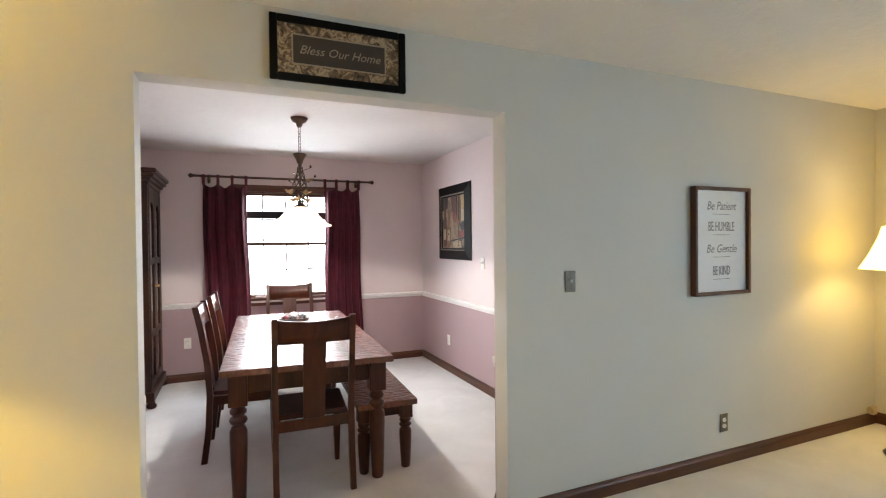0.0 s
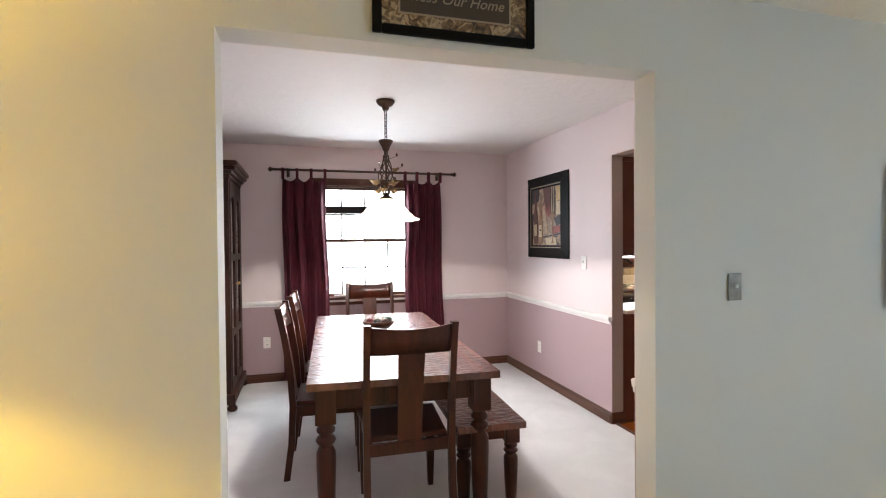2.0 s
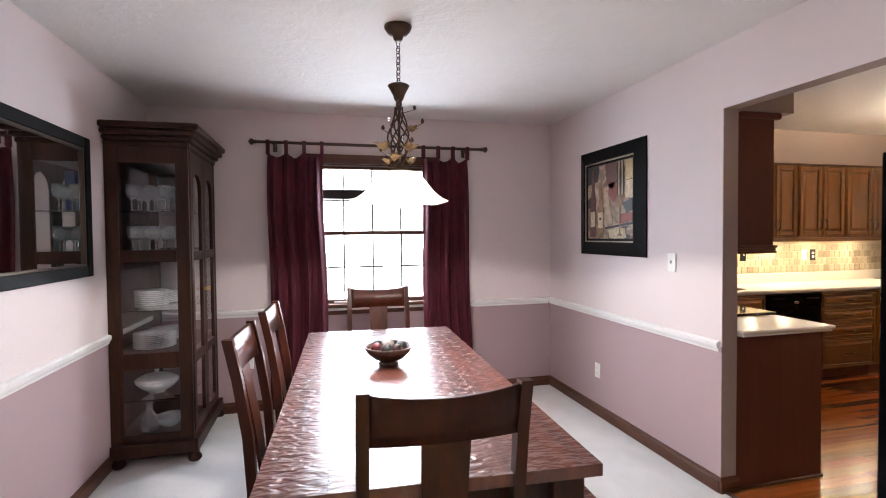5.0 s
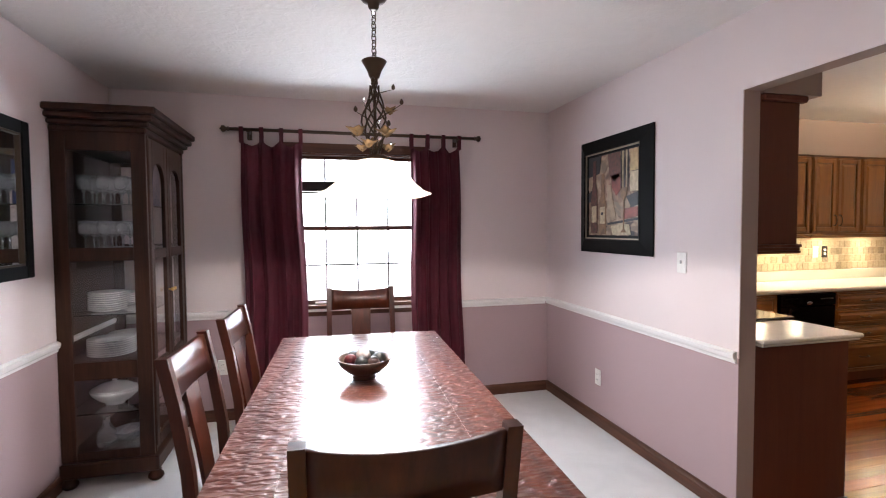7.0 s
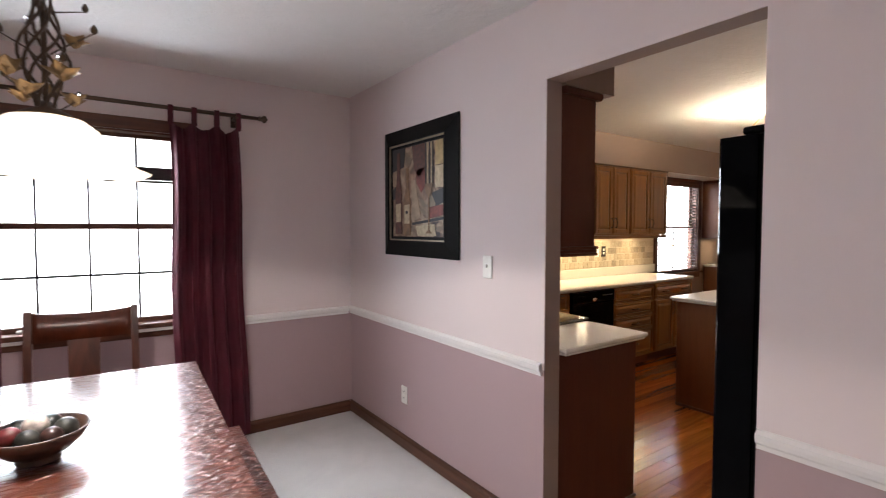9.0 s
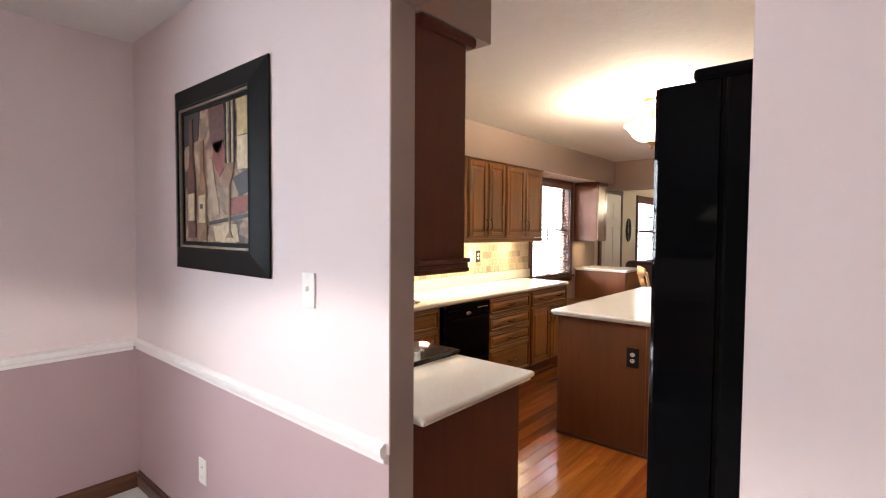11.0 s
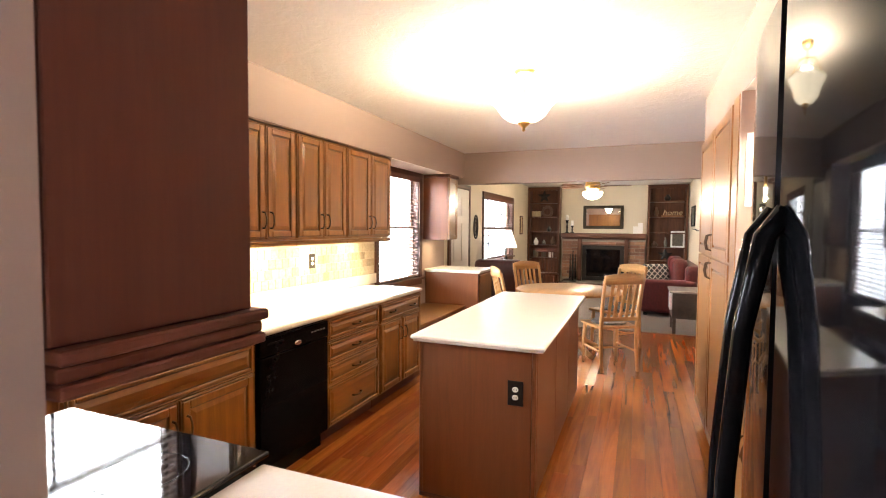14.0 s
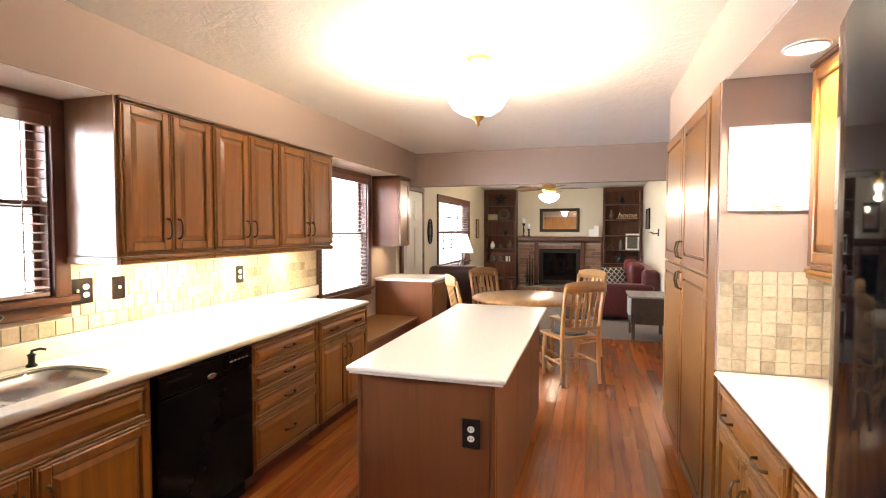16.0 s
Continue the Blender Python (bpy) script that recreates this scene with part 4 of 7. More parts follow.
# washes of colour behind the bottles
flat([(4.94, 1.94), (4.78, 1.94), (4.80, 1.82), (4.94, 1.80)], M["pd"], "painted_wash")
flat([(4.94, 1.79), (4.86, 1.78), (4.88, 1.70), (4.94, 1.71)], M["pf"], "painted_wash")
flat([(4.94, 1.69), (4.90, 1.70), (4.90, 1.63), (4.94, 1.62)], M["pd"], "painted_wash")
flat([(4.70, 1.94), (4.56, 1.94), (4.55, 1.80), (4.62, 1.74), (4.68, 1.80)], M["pa"], "painted_wash")
flat([(4.66, 1.79), (4.57, 1.80), (4.54, 1.70), (4.60, 1.65), (4.65, 1.71)], M["pc"], "painted_wash")
flat([(4.71, 1.73), (4.665, 1.73), (4.64, 1.63), (4.60, 1.50), (4.70, 1.48)], M["pf"], "painted_wash")
flat([(4.45, 1.938), (4.37, 1.938), (4.37, 1.80), (4.45, 1.80)], M["pg"], "painted_wash")
flat([(4.45, 1.795), (4.37, 1.795), (4.37, 1.67), (4.45, 1.67)], M["pb"], "painted_wash")
flat([(4.49, 1.64), (4.37, 1.665), (4.37, 1.58), (4.44, 1.57)], M["pd"], "painted_wash")
flat([(4.52, 1.56), (4.37, 1.57), (4.37, 1.51), (4.52, 1.49)], M["pc"], "painted_wash")
flat([(4.70, 1.47), (4.37, 1.50), (4.37, 1.485), (4.70, 1.455)], M["pd"], "painted_wash")
flat([(4.66, 1.45), (4.46, 1.46), (4.44, 1.39), (4.64, 1.388)], M["pb"], "painted_wash")


def near_shape(outline, mat, nm):
    part(nm, prism(bmesh.new(), outline, 1.8468, 1.8488, 'x'), mat, pic)


near_shape(bottle_shape(4.862, 1.40, 1.12, 0.036), M["pa"], "painted_bottle")
near_shape(bottle_shape(4.757, 1.39, 0.92, 0.046), M["pe"], "painted_bottle")
for y, z in ((4.862, 1.475), (4.757, 1.465)):
    part("painted_label", prism(bmesh.new(), [(y - 0.031, z), (y + 0.031, z), (y + 0.031, z + 0.115), (y - 0.031, z + 0.12)], 1.8448, 1.8464, 'x'), M["pb"], pic)
part("label_mark", prism(bmesh.new(), [(4.745, 1.525), (4.770, 1.525), (4.770, 1.545), (4.745, 1.545)], 1.8436, 1.8445, 'x'), M["pd"], pic)
for y, m_ in ((4.545, "pd"), (4.525, "pb"), (4.505, "pd"), (4.485, "pb"), (4.47, "pd")):
    near_shape([(y - 0.005, 1.938), (y + 0.005, 1.938), (y + 0.005, 1.70), (y - 0.005, 1.70)], M[m_], "painted_line")
near_shape([(4.555, 1.70), (4.475, 1.70), (4.485, 1.645), (4.508, 1.62), (4.509, 1.43), (4.485, 1.405), (4.545, 1.405), (4.519, 1.43), (4.520, 1.62), (4.545, 1.645)], M["pe"], "painted_glass")


def wall_plate(name, label, x, y, z, rz, mat, kind, w=0.07, h=0.115, holes=None):
    """A switch or outlet plate; local -y is the way into the room."""
    p = thing(name, label, "outlet" if "outlet" in name else "light switch")
    part("plate", boxed(-w / 2, w / 2, -0.007, -0.001, -h / 2, h / 2, 0.002), mat, p)
    n = max(1, round(w / 0.075))
    for i in range(n):
        cx = (i - (n - 1) / 2) * 0.046
        if kind == "outlet" or (kind == "combo" and i == n - 1):
            for dz in (-0.02, 0.02):
                bm = prism(bmesh.new(), [(cx + 0.0155 * math.cos(a) * 1.0, dz + 0.0135 * math.sin(a)) for a in [k * math.pi / 8 for k in range(16)]], -0.010, -0.006, 'y')
                so = part("socket", bm, holes or M["white_plastic"], p)
                part("slot", boxed(cx - 0.007, cx - 0.005, -0.0108, -0.0095, dz - 0.004, dz + 0.005), M["iron"], so)
                part("slot", boxed(cx + 0.005, cx + 0.007, -0.0108, -0.0095, dz - 0.004, dz + 0.005), M["iron"], so)
        else:
            bm = boxed(cx - 0.005, cx + 0.005, -0.019, -0.006, -0.004, 0.012, 0.002)
            part("toggle", bm, holes or M["white_plastic"], p)
    p.matrix_world = pose(x, y, z, 0, 0, rz)
    return p


wall_plate("light_switch", "white toggle switch plate on the dining wall", 1.87, 4.005, 1.24, -90, M["white_plastic"], "switch")
wall_plate("wall_outlet", "white duplex outlet low on the mauve wall", 1.87, 4.83, 0.352, -90, M["white_plastic"], "outlet")
wall_plate("wall_outlet", "white duplex outlet under the window wall's rail", -0.80, 5.65, 0.405, 0, M["white_plastic"], "outlet")
wall_plate("light_switch", "aged pewter switch plate on the living room wall", 1.345, 2.01, 1.225, 0, M["pewter"], "switch")
wall_plate("wall_outlet", "aged pewter duplex outlet on the living room wall", 2.55, 2.01, 0.265, 0, M["pewter"], "outlet")


# ---- dining room: chandelier ----
CX, CY = 0.155, 3.83
chd = thing("chandelier", "bronze vine chandelier with a lit glass bell shade", "chandelier", (CX, CY, 1.58))
part("canopy", lathe(bmesh.new(), [(0.014, 2.365), (0.022, 2.375), (0.026, 2.395), (0.05, 2.405), (0.065, 2.425), (0.068, 2.438)], CX, CY, 0, 20), M["bronze"], chd)
for k in range(8):
    bm = bmesh.new()
    zc = 2.352 - 0.026 * k
    pts = [(0.011 * math.cos(a), 0, 0.019 * math.sin(a)) for a in [i * math.pi / 6 for i in range(13)]]
    tube(bm, pts, 0.0028, 6)
    bmesh.ops.rotate(bm, verts=bm.verts, cent=(0, 0, 0), matrix=Matrix.Rotation(radians(35 + 90 * (k % 2)), 3, 'Z'))
    bmesh.ops.translate(bm, verts=bm.verts, vec=(CX, CY, zc))
    part("chain_link", bm, M["bronze"], chd)
part("cup", lathe(bmesh.new(), [(0.012, 2.05), (0.016, 2.06), (0.014, 2.075), (0.022, 2.085), (0.030, 2.11), (0.050, 2.145), (0.054, 2.152), (0.045, 2.158), (0.012, 2.165)], CX, CY, 0, 20), M["bronze"], chd)
part("stem", tube(bmesh.new(), [(CX, CY, 2.06), (CX, CY, 1.74)], 0.007, 10), M["bronze"], chd)
M["leafgold"] = plain("antique_gold_leaf", (0.30, 0.19, 0.09), 0.45, 0.5, mottle=0.4)
rnd = random.Random(11)
for k in range(7):
    a0 = k * 0.9
    pts = [(CX + (0.018 + 0.030 * math.sin(math.pi * s) ** 2 * (1 + 0.3 * (k % 2))) * math.cos(a0 + 4.2 * s), CY + (0.018 + 0.030 * math.sin(math.pi * s) ** 2) * math.sin(a0 + 4.2 * s), 1.74 + 0.31 * s) for s in [i / 16 for i in range(17)]]
    part("vine", tube(bmesh.new(), pts, 0.0042, 7), M["bronze"], chd)
for k in range(9):
    a = k * 2.4 + 0.3
    z = 1.76 + 0.033 * k
    tip = (CX + (0.075 + 0.02 * (k % 3)) * math.cos(a), CY + (0.075 + 0.02 * (k % 3)) * math.sin(a), z + 0.035 + 0.01 * (k % 2))
    mid = (CX + 0.045 * math.cos(a + 0.4), CY + 0.045 * math.sin(a + 0.4), z + 0.006)
    tw = part("twig", tube(bmesh.new(), [(CX + 0.015 * math.cos(a + 0.8), CY + 0.015 * math.sin(a + 0.8), z - 0.02), mid, tip], [0.0028, 0.0024, 0.0016], 6), M["bronze"], chd)
    bd = lathe(bmesh.new(), [(0.001, 0), (0.008, 0.006), (0.009, 0.014), (0.003, 0.026)], tip[0], tip[1], tip[2] - 0.003, 8)
    part("bud", bd, M["bronze"] if k % 3 else M["glass"], tw)
for k, (a, z, s) in enumerate(((3.2, 1.83, 1.55), (5.3, 1.82, 1.4), (0.1, 1.93, 1.1), (4.2, 1.775, 1.2), (1.5, 1.80, 1.2), (0.5, 1.775, 1.2), (2.4, 1.775, 1.1))):
    bm = bmesh.new()
    for j in range(5):
        lf = [(0, 0), (0.012, 0.010), (0.015, 0.026), (0.0, 0.044), (-0.015, 0.026), (-0.012, 0.010)]
        vs0 = []
        m = Matrix.Translation((CX + (0.045 + 0.02 * s) * math.cos(a), CY + (0.045 + 0.02 * s) * math.sin(a), z)) @ Matrix.Rotation(a + j * 1.257, 4, 'Z') @ Matrix.Rotation(radians(35 + 12 * (j % 2)), 4, 'X') @ Matrix.Scale(s, 4)
        for d in (0, 0.0012):
            vs0.append([bm.verts.new(m @ Vector((u, v, 0.006 * math.sin(v * 70) + d))) for u, v in lf])
        bm.faces.new(vs0[0])
        bm.faces.new(vs0[1][::-1])
        for i in range(6):
            bm.faces.new((vs0[0][i], vs0[1][i], vs0[1][(i + 1) % 6], vs0[0][(i + 1) % 6]))
    part("flower", bm, M["leafgold"], chd, "antique gold metal flower")
part("holder", lathe(bmesh.new(), [(0.03, 1.725), (0.055, 1.732), (0.058, 1.742), (0.02, 1.76), (0.012, 1.775)], CX, CY, 0, 20), M["bronze"], chd)
sh = bmesh.new()
prof = [(0.055, 1.735), (0.085, 1.728), (0.115, 1.705), (0.140, 1.672), (0.170, 1.635), (0.205, 1.605), (0.238, 1.588)]
seg = 48
rings = []
for r, z in prof + [(r - 0.004, z - 0.003) for r, z in reversed(prof)]:
    rings.append([sh.verts.new((CX + r * (1 + 0.018 * math.cos(6 * a) * (r / 0.238) ** 4) * math.cos(a), CY + r * (1 + 0.018 * math.cos(6 * a) * (r / 0.238) ** 4) * math.sin(a), z + 0.006 * math.cos(6 * a) * (r / 0.238) ** 6)) for a in [2 * math.pi * i / seg for i in range(seg)]])
for ra, rb in zip(rings, rings[1:] + rings[:1]):
    for i in range(seg):
        sh.faces.new((ra[i], ra[(i + 1) % seg], rb[(i + 1) % seg], rb[i])).smooth = True
part("shade", sh, M["glass_frost"], chd, "lit frosted glass bell shade")
bb_ = bmesh.new()
bmesh.ops.create_icosphere(bb_, subdivisions=2, radius=0.022, matrix=Matrix.Translation((CX, CY, 1.695)))
part("bulb", bb_, M["lit_disc"], chd)

# ---- kitchen cabinets ----
def pull(parent, x, z, upright=True, length=0.10):
    h = length / 2
    pts = [(-h, 0.0), (-h * 0.95, 0.018), (-h * 0.5, 0.027), (0, 0.030), (h * 0.5, 0.027), (h * 0.95, 0.018), (h, 0.0)]
    p3 = [((x, -0.021 - d, z + s) if upright else (x + s, -0.021 - d, z)) for s, d in pts]
    bm = tube(bmesh.new(), p3, [0.007, 0.005, 0.0042, 0.0055, 0.0042, 0.005, 0.007], 8)
    return part("handle", bm, M["bronze"], parent, "aged bronze arched pull")


def front(parent, name, x0, x1, z0, z1, bar=0.052, wood_axis='z', arch=False):
    """A raised-panel front on the face y = 0, facing -y, with dark glaze in its grooves."""
    fr = ring_panel(bmesh.new(), x0, x1, z0, z1, 0.009, -0.017, -0.001, 0.003)
    f = part(name, fr, M["oak_" + wood_axis], parent)
    part("inner_frame", ring_panel(bmesh.new(), x0 + 0.0125, x1 - 0.0125, z0 + 0.0125, z1 - 0.0125, bar - 0.0125, -0.0215, -0.001, 0.004), M["oak_" + wood_axis], f)
    part("glaze_line", ring_panel(bmesh.new(), x0 + 0.008, x1 - 0.008, z0 + 0.008, z1 - 0.008, 0.006, -0.0135, -0.002, 0), M["glaze"], f, "dark glazed bead line")
    part("glaze_groove", boxed(x0 + bar - 0.002, x1 - bar + 0.002, -0.010, -0.002, z0 + bar - 0.002, z1 - bar + 0.002), M["glaze"], f, "dark glazed groove")
    a, b_, c, d = x0 + bar + 0.006, x1 - bar - 0.006, z0 + bar + 0.006, z1 - bar - 0.006
    if b_ - a > 0.02 and d - c > 0.012:
        bm = bmesh.new()
        e = min(0.024, (d - c) * 0.3, (b_ - a) * 0.3)
        lo = [bm.verts.new((u, -0.010, v)) for u, v in ((a, c), (b_, c), (b_, d), (a, d))]
        hi = [bm.verts.new((u, -0.0185, v)) for u, v in ((a + e, c + e), (b_ - e, c + e), (b_ - e, d - e), (a + e, d - e))]
        bm.faces.new(lo)
        bm.faces.new(hi[::-1])
        for i in range(4):
            bm.faces.new((lo[i], hi[i], hi[(i + 1) % 4], lo[(i + 1) % 4]))
        part("raised_panel", bm, M["oak_" + wood_axis], f)
    return f


def base_unit(label, w, layout, m, d=0.575, top=0.848, group="base cabinets", body_top=None):
    """layout: list of rows from the top, each (height, number of fronts, kind)."""
    c = thing("base_cabinet", label, "cabinet", group=group)
    part("body", boxed(0.0005, w - 0.0005, 0.0, d, 0.10, body_top or top, 0.0008), M["oak_z"], c)
    if body_top:
        part("front_rail", boxed(0.0005, w - 0.0005, 0.0, 0.02, body_top + 0.0005, top), M["oak_z"], c)
    part("toe_kick", boxed(0.002, w - 0.002, 0.06, 0.075, 0.0, 0.10), M["dark_panel"], c)
    z = top - 0.012
    for h, n, kind in layout:
        fw = (w - 0.02) / n
        for i in range(n):
            xa, xb = 0.01 + fw * i + 0.003, 0.01 + fw * (i + 1) - 0.003
            if kind == "drawer":
                f = front(c, "drawer_front", xa, xb, z - h + 0.006, z, 0.030, 'x')
                if w > 0.75 and n == 1:
                    pull(f, xa + (xb - xa) * 0.25, z - h / 2, False)
                    pull(f, xa + (xb - xa) * 0.75, z - h / 2, False)
                else:
                    pull(f, (xa + xb) / 2, z - h / 2, False)
            elif kind == "false":
                front(c, "false_front", xa, xb, z - h + 0.006, z, 0.030, 'x')
            else:
                f = front(c, "door", xa, xb, z - h + 0.006, z)
                pull(f, (xb - 0.035 if i % 2 == 0 else xa + 0.035), z - 0.13)
        z -= h
    c.matrix_world = m
    return c


FY = 5.058
base_unit("glazed maple sink base cabinet under the counter", 0.95, [(0.165, 1, "false"), (0.565, 2, "door")], pose(2.793, FY, 0), body_top=0.69)
base_unit("glazed maple four-drawer base cabinet", 0.71, [(0.15, 1, "drawer"), (0.15, 1, "drawer"), (0.15, 1, "drawer"), (0.28, 1, "drawer")], pose(4.378, FY, 0))
base_unit("glazed maple base cabinet with a drawer and two doors", 0.785, [(0.16, 1, "drawer"), (0.57, 2, "door")], pose(5.090, FY, 0))
base_unit("glazed maple base cabinet beside the pantry", 0.78, [(0.17, 1, "drawer"), (0.56, 2, "door")], pose(4.415, 2.69, 0, 0, 0, 180), 0.51)
base_unit("glazed maple base cabinet beside the refrigerator", 0.735, [(0.17, 1, "drawer"), (0.56, 2, "door")], pose(3.633, 2.69, 0, 0, 0, 180), 0.51)

# dishwasher
dw = thing("dishwasher", "black built-in dishwasher between maple cabinets", "dishwasher", (4.06, FY, 0))
part("body", boxed(3.748, 4.374, FY, FY + 0.56, 0.10, 0.846), M["black_matte"], dw)
dd = part("door", boxed(3.752, 4.370, FY - 0.030, FY - 0.001, 0.115, 0.735, 0.006, 2), M["black"], dw)
cp = part("control_panel", boxed(3.752, 4.370, FY - 0.034, FY - 0.001, 0.739, 0.843, 0.006, 2), M["black"], dw)
part("vent", boxed(3.80, 3.94, FY - 0.036, FY - 0.0335, 0.80, 0.812), M["black_matte"], cp)
for k in range(5):
    part("button", boxed(4.19 + 0.03 * k, 4.212 + 0.03 * k, FY - 0.037, FY - 0.0335, 0.795, 0.803, 0.001), M["pewter"], cp)
hb = lathe(bmesh.new(), [(0.001, 0), (0.03, 0.003), (0.033, 0.007), (0.02, 0.011)], 0, 0, 0, 18, 0.5)
bmesh.ops.rotate(hb, verts=hb.verts, cent=(0, 0, 0), matrix=Matrix.Rotation(radians(90), 3, 'X'))
bmesh.ops.translate(hb, verts=hb.verts, vec=(4.06, FY - 0.034, 0.765))
part("latch", hb, M["steel"], cp, "small oval steel latch")
part("kick_plate", boxed(3.752, 4.370, FY + 0.03, FY + 0.05, 0.0, 0.10), M["black_matte"], dw)


# ---- counters ----
def slab_edge(bm, a, b_, z0=0.85, z1=0.885):
    """A rounded nosing along the counter's exposed edge."""
    zc, r = (z0 + z1) / 2, (z1 - z0) / 2
    return tube(bm, [(*a, zc), (*b_, zc)], r, 14)


SX0, SX1, SY0, SY1 = 2.92, 3.70, 5.14, 5.545
ctp = thing("countertop", "cream solid-surface countertop along the windows", "countertop", (3.9, 5.35, 0.85))


def rounded(x0, x1, y0, y1, rad, n=7):
    """A rectangle's outline with round corners, anticlockwise."""
    out = []
    for cx, cy, a0 in ((x1 - rad, y0 + rad, -90), (x1 - rad, y1 - rad, 0), (x0 + rad, y1 - rad, 90), (x0 + rad, y0 + rad, 180)):
        out += [(cx + rad * math.cos(radians(a0 + 90 * k / n)), cy + rad * math.sin(radians(a0 + 90 * k / n))) for k in range(n + 1)]
    return out


SINK = rounded(SX0, SX1, SY0, SY1, 0.13)
slab = bmesh.new()
loops = []
for zz in (0.85, 0.885):
    pair = []
    for pts in ([(1.974, 4.752), (2.60, 4.752), (2.60, 5.046), (5.872, 5.046), (5.872, 5.648), (1.974, 5.648)], SINK):
        vs = [slab.verts.new((*q, zz)) for q in pts]
        pair.append((vs, [slab.edges.new((a, b_)) for a, b_ in zip(vs, vs[1:] + vs[:1])]))
    bmesh.ops.triangle_fill(slab, use_beauty=True, edges=pair[0][1] + pair[1][1])
    loops.append(pair)
for k in (0, 1):
    lo, hi = loops[0][k][0], loops[1][k][0]
    for i in range(len(lo)):
        j = (i + 1) % len(lo)
        slab.faces.new((lo[i], lo[j], hi[j], hi[i]))
bmesh.ops.recalc_face_normals(slab, faces=slab.faces)
part("slab", slab, M["counter"], ctp)
part("front_edge", slab_edge(bmesh.new(), (2.6, 5.046), (5.872, 5.046)), M["counter"], ctp)
part("end_edge", slab_edge(bmesh.new(), (5.872, 5.046), (5.872, 5.648)), M["counter"], ctp)
part("return_edge", slab_edge(bmesh.new(), (2.60, 4.752), (2.60, 5.046)), M["counter"], ctp)
single("backsplash_lip", boxed(1.974, 6.05, 5.620, 5.648, 0.886, 0.985, 0.004, 2), M["counter"], "cream solid-surface upstand behind the counter", "backsplash", base=(4.0, 5.63, 0.886))


def counter(label, x0, x1, y0, y1, z=0.85, inset=(0.012, 0.012, 0.012, 0.012)):
    """A slab with a bullnose and a stepped moulding below it."""
    c = thing("countertop", label, "countertop", ((x0 + x1) / 2, (y0 + y1) / 2, z))
    part("slab", boxed(x0, x1, y0, y1, z + 0.0125, z + 0.036, 0.011, 4), M["counter"], c)
    part("under_edge", boxed(x0 + inset[0], x1 - inset[1], y0 + inset[2], y1 - inset[3], z, z + 0.012, 0.005, 2), M["counter"], c)


counter("cream counter end beside the black cooktop", 1.974, 2.627, 3.583, 3.985)
counter("cream counter beside the pantry", 2.895, 4.424, 2.172, 2.722)

endc = thing("base_cabinet", "dark maple end cabinet below the counter end", "cabinet", (2.3, 3.8, 0), group="base cabinets")
part("body", boxed(1.974, 2.56, 3.645, 3.98, 0.10, 0.848), M["oak_z"], endc)
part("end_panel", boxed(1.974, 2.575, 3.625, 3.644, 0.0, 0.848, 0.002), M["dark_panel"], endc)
part("base_strip", boxed(1.974, 2.58, 3.612, 3.6245, 0.0, 0.018, 0.003), M["trim_wood_x"], endc)
fil = thing("base_cabinet", "maple corner base cabinet beside the cooktop", "cabinet", (2.3, 5.0, 0), group="base cabinets")
part("body", boxed(1.974, 2.56, 4.755, 5.64, 0.0, 0.848), M["oak_z"], fil)
part("filler", boxed(2.562, 2.792, 5.06, 5.08, 0.0, 0.848), M["oak_z"], fil)

rg = thing("range", "black slide-in range with a glossy glass cooktop", "range", (2.3, 4.37, 0))
part("body", boxed(1.98, 2.60, 3.992, 4.745, 0.02, 0.86, 0.004), M["black_matte"], rg)
part("oven_door", boxed(2.602, 2.635, 4.0, 4.737, 0.18, 0.70, 0.006), M["black"], rg)
part("control_panel", boxed(2.602, 2.645, 4.0, 4.737, 0.71, 0.86, 0.006), M["black"], rg)
ckt = part("cooktop", boxed(1.98, 2.655, 3.988, 4.749, 0.886, 0.901, 0.006, 2), M["black_gloss"], rg, "glossy black glass cooktop")
M["ring"] = plain("printed_burner_ring", (0.03, 0.03, 0.032), 0.25)
for bx, by, r in ((2.16, 4.18, 0.075), (2.16, 4.55, 0.095), (2.46, 4.18, 0.095), (2.46, 4.55, 0.075)):
    part("burner_ring", tube(bmesh.new(), [(bx + r * math.cos(a), by + r * math.sin(a), 0.9008) for a in [i * math.pi / 16 for i in range(33)]], 0.0012, 4), M["ring"], ckt)

# sink, faucet and soap dispenser
snk = thing("kitchen_sink", "stainless double-bowl sink set in the counter", "sink", (3.3, 5.34, 0.7))
def basin(outline, depth):
    """A pressed bowl: walls that draw in to a rounded floor."""
    cx = sum(q[0] for q in outline) / len(outline)
    cy = sum(q[1] for q in outline) / len(outline)
    bm = bmesh.new()
    rings = []
    for inset, z in ((0.0, 0.874), (0.012, 0.866), (0.018, 0.80), (0.026, depth + 0.03), (0.05, depth + 0.008), (0.09, depth), (0.092, depth - 0.004), (0.05, depth + 0.004), (0.022, depth + 0.028), (0.014, 0.80), (0.008, 0.862), (-0.004, 0.871)):
        ring = []
        for x, y in outline:
            d = math.hypot(x - cx, y - cy)
            k = max(0.0, d - inset) / d
            ring.append(bm.verts.new((cx + (x - cx) * k, cy + (y - cy) * k, z)))
        rings.append(ring)
    n = len(outline)
    for a, b_ in zip(rings, rings[1:] + rings[:1]):
        if a is rings[5]:
            continue
        for i in range(n):
            bm.faces.new((a[i], a[(i + 1) % n], b_[(i + 1) % n], b_[i])).smooth = True
    bm.faces.new(rings[5])
    bm.faces.new(rings[6][::-1])
    bmesh.ops.recalc_face_normals(bm, faces=bm.faces)
    return bm


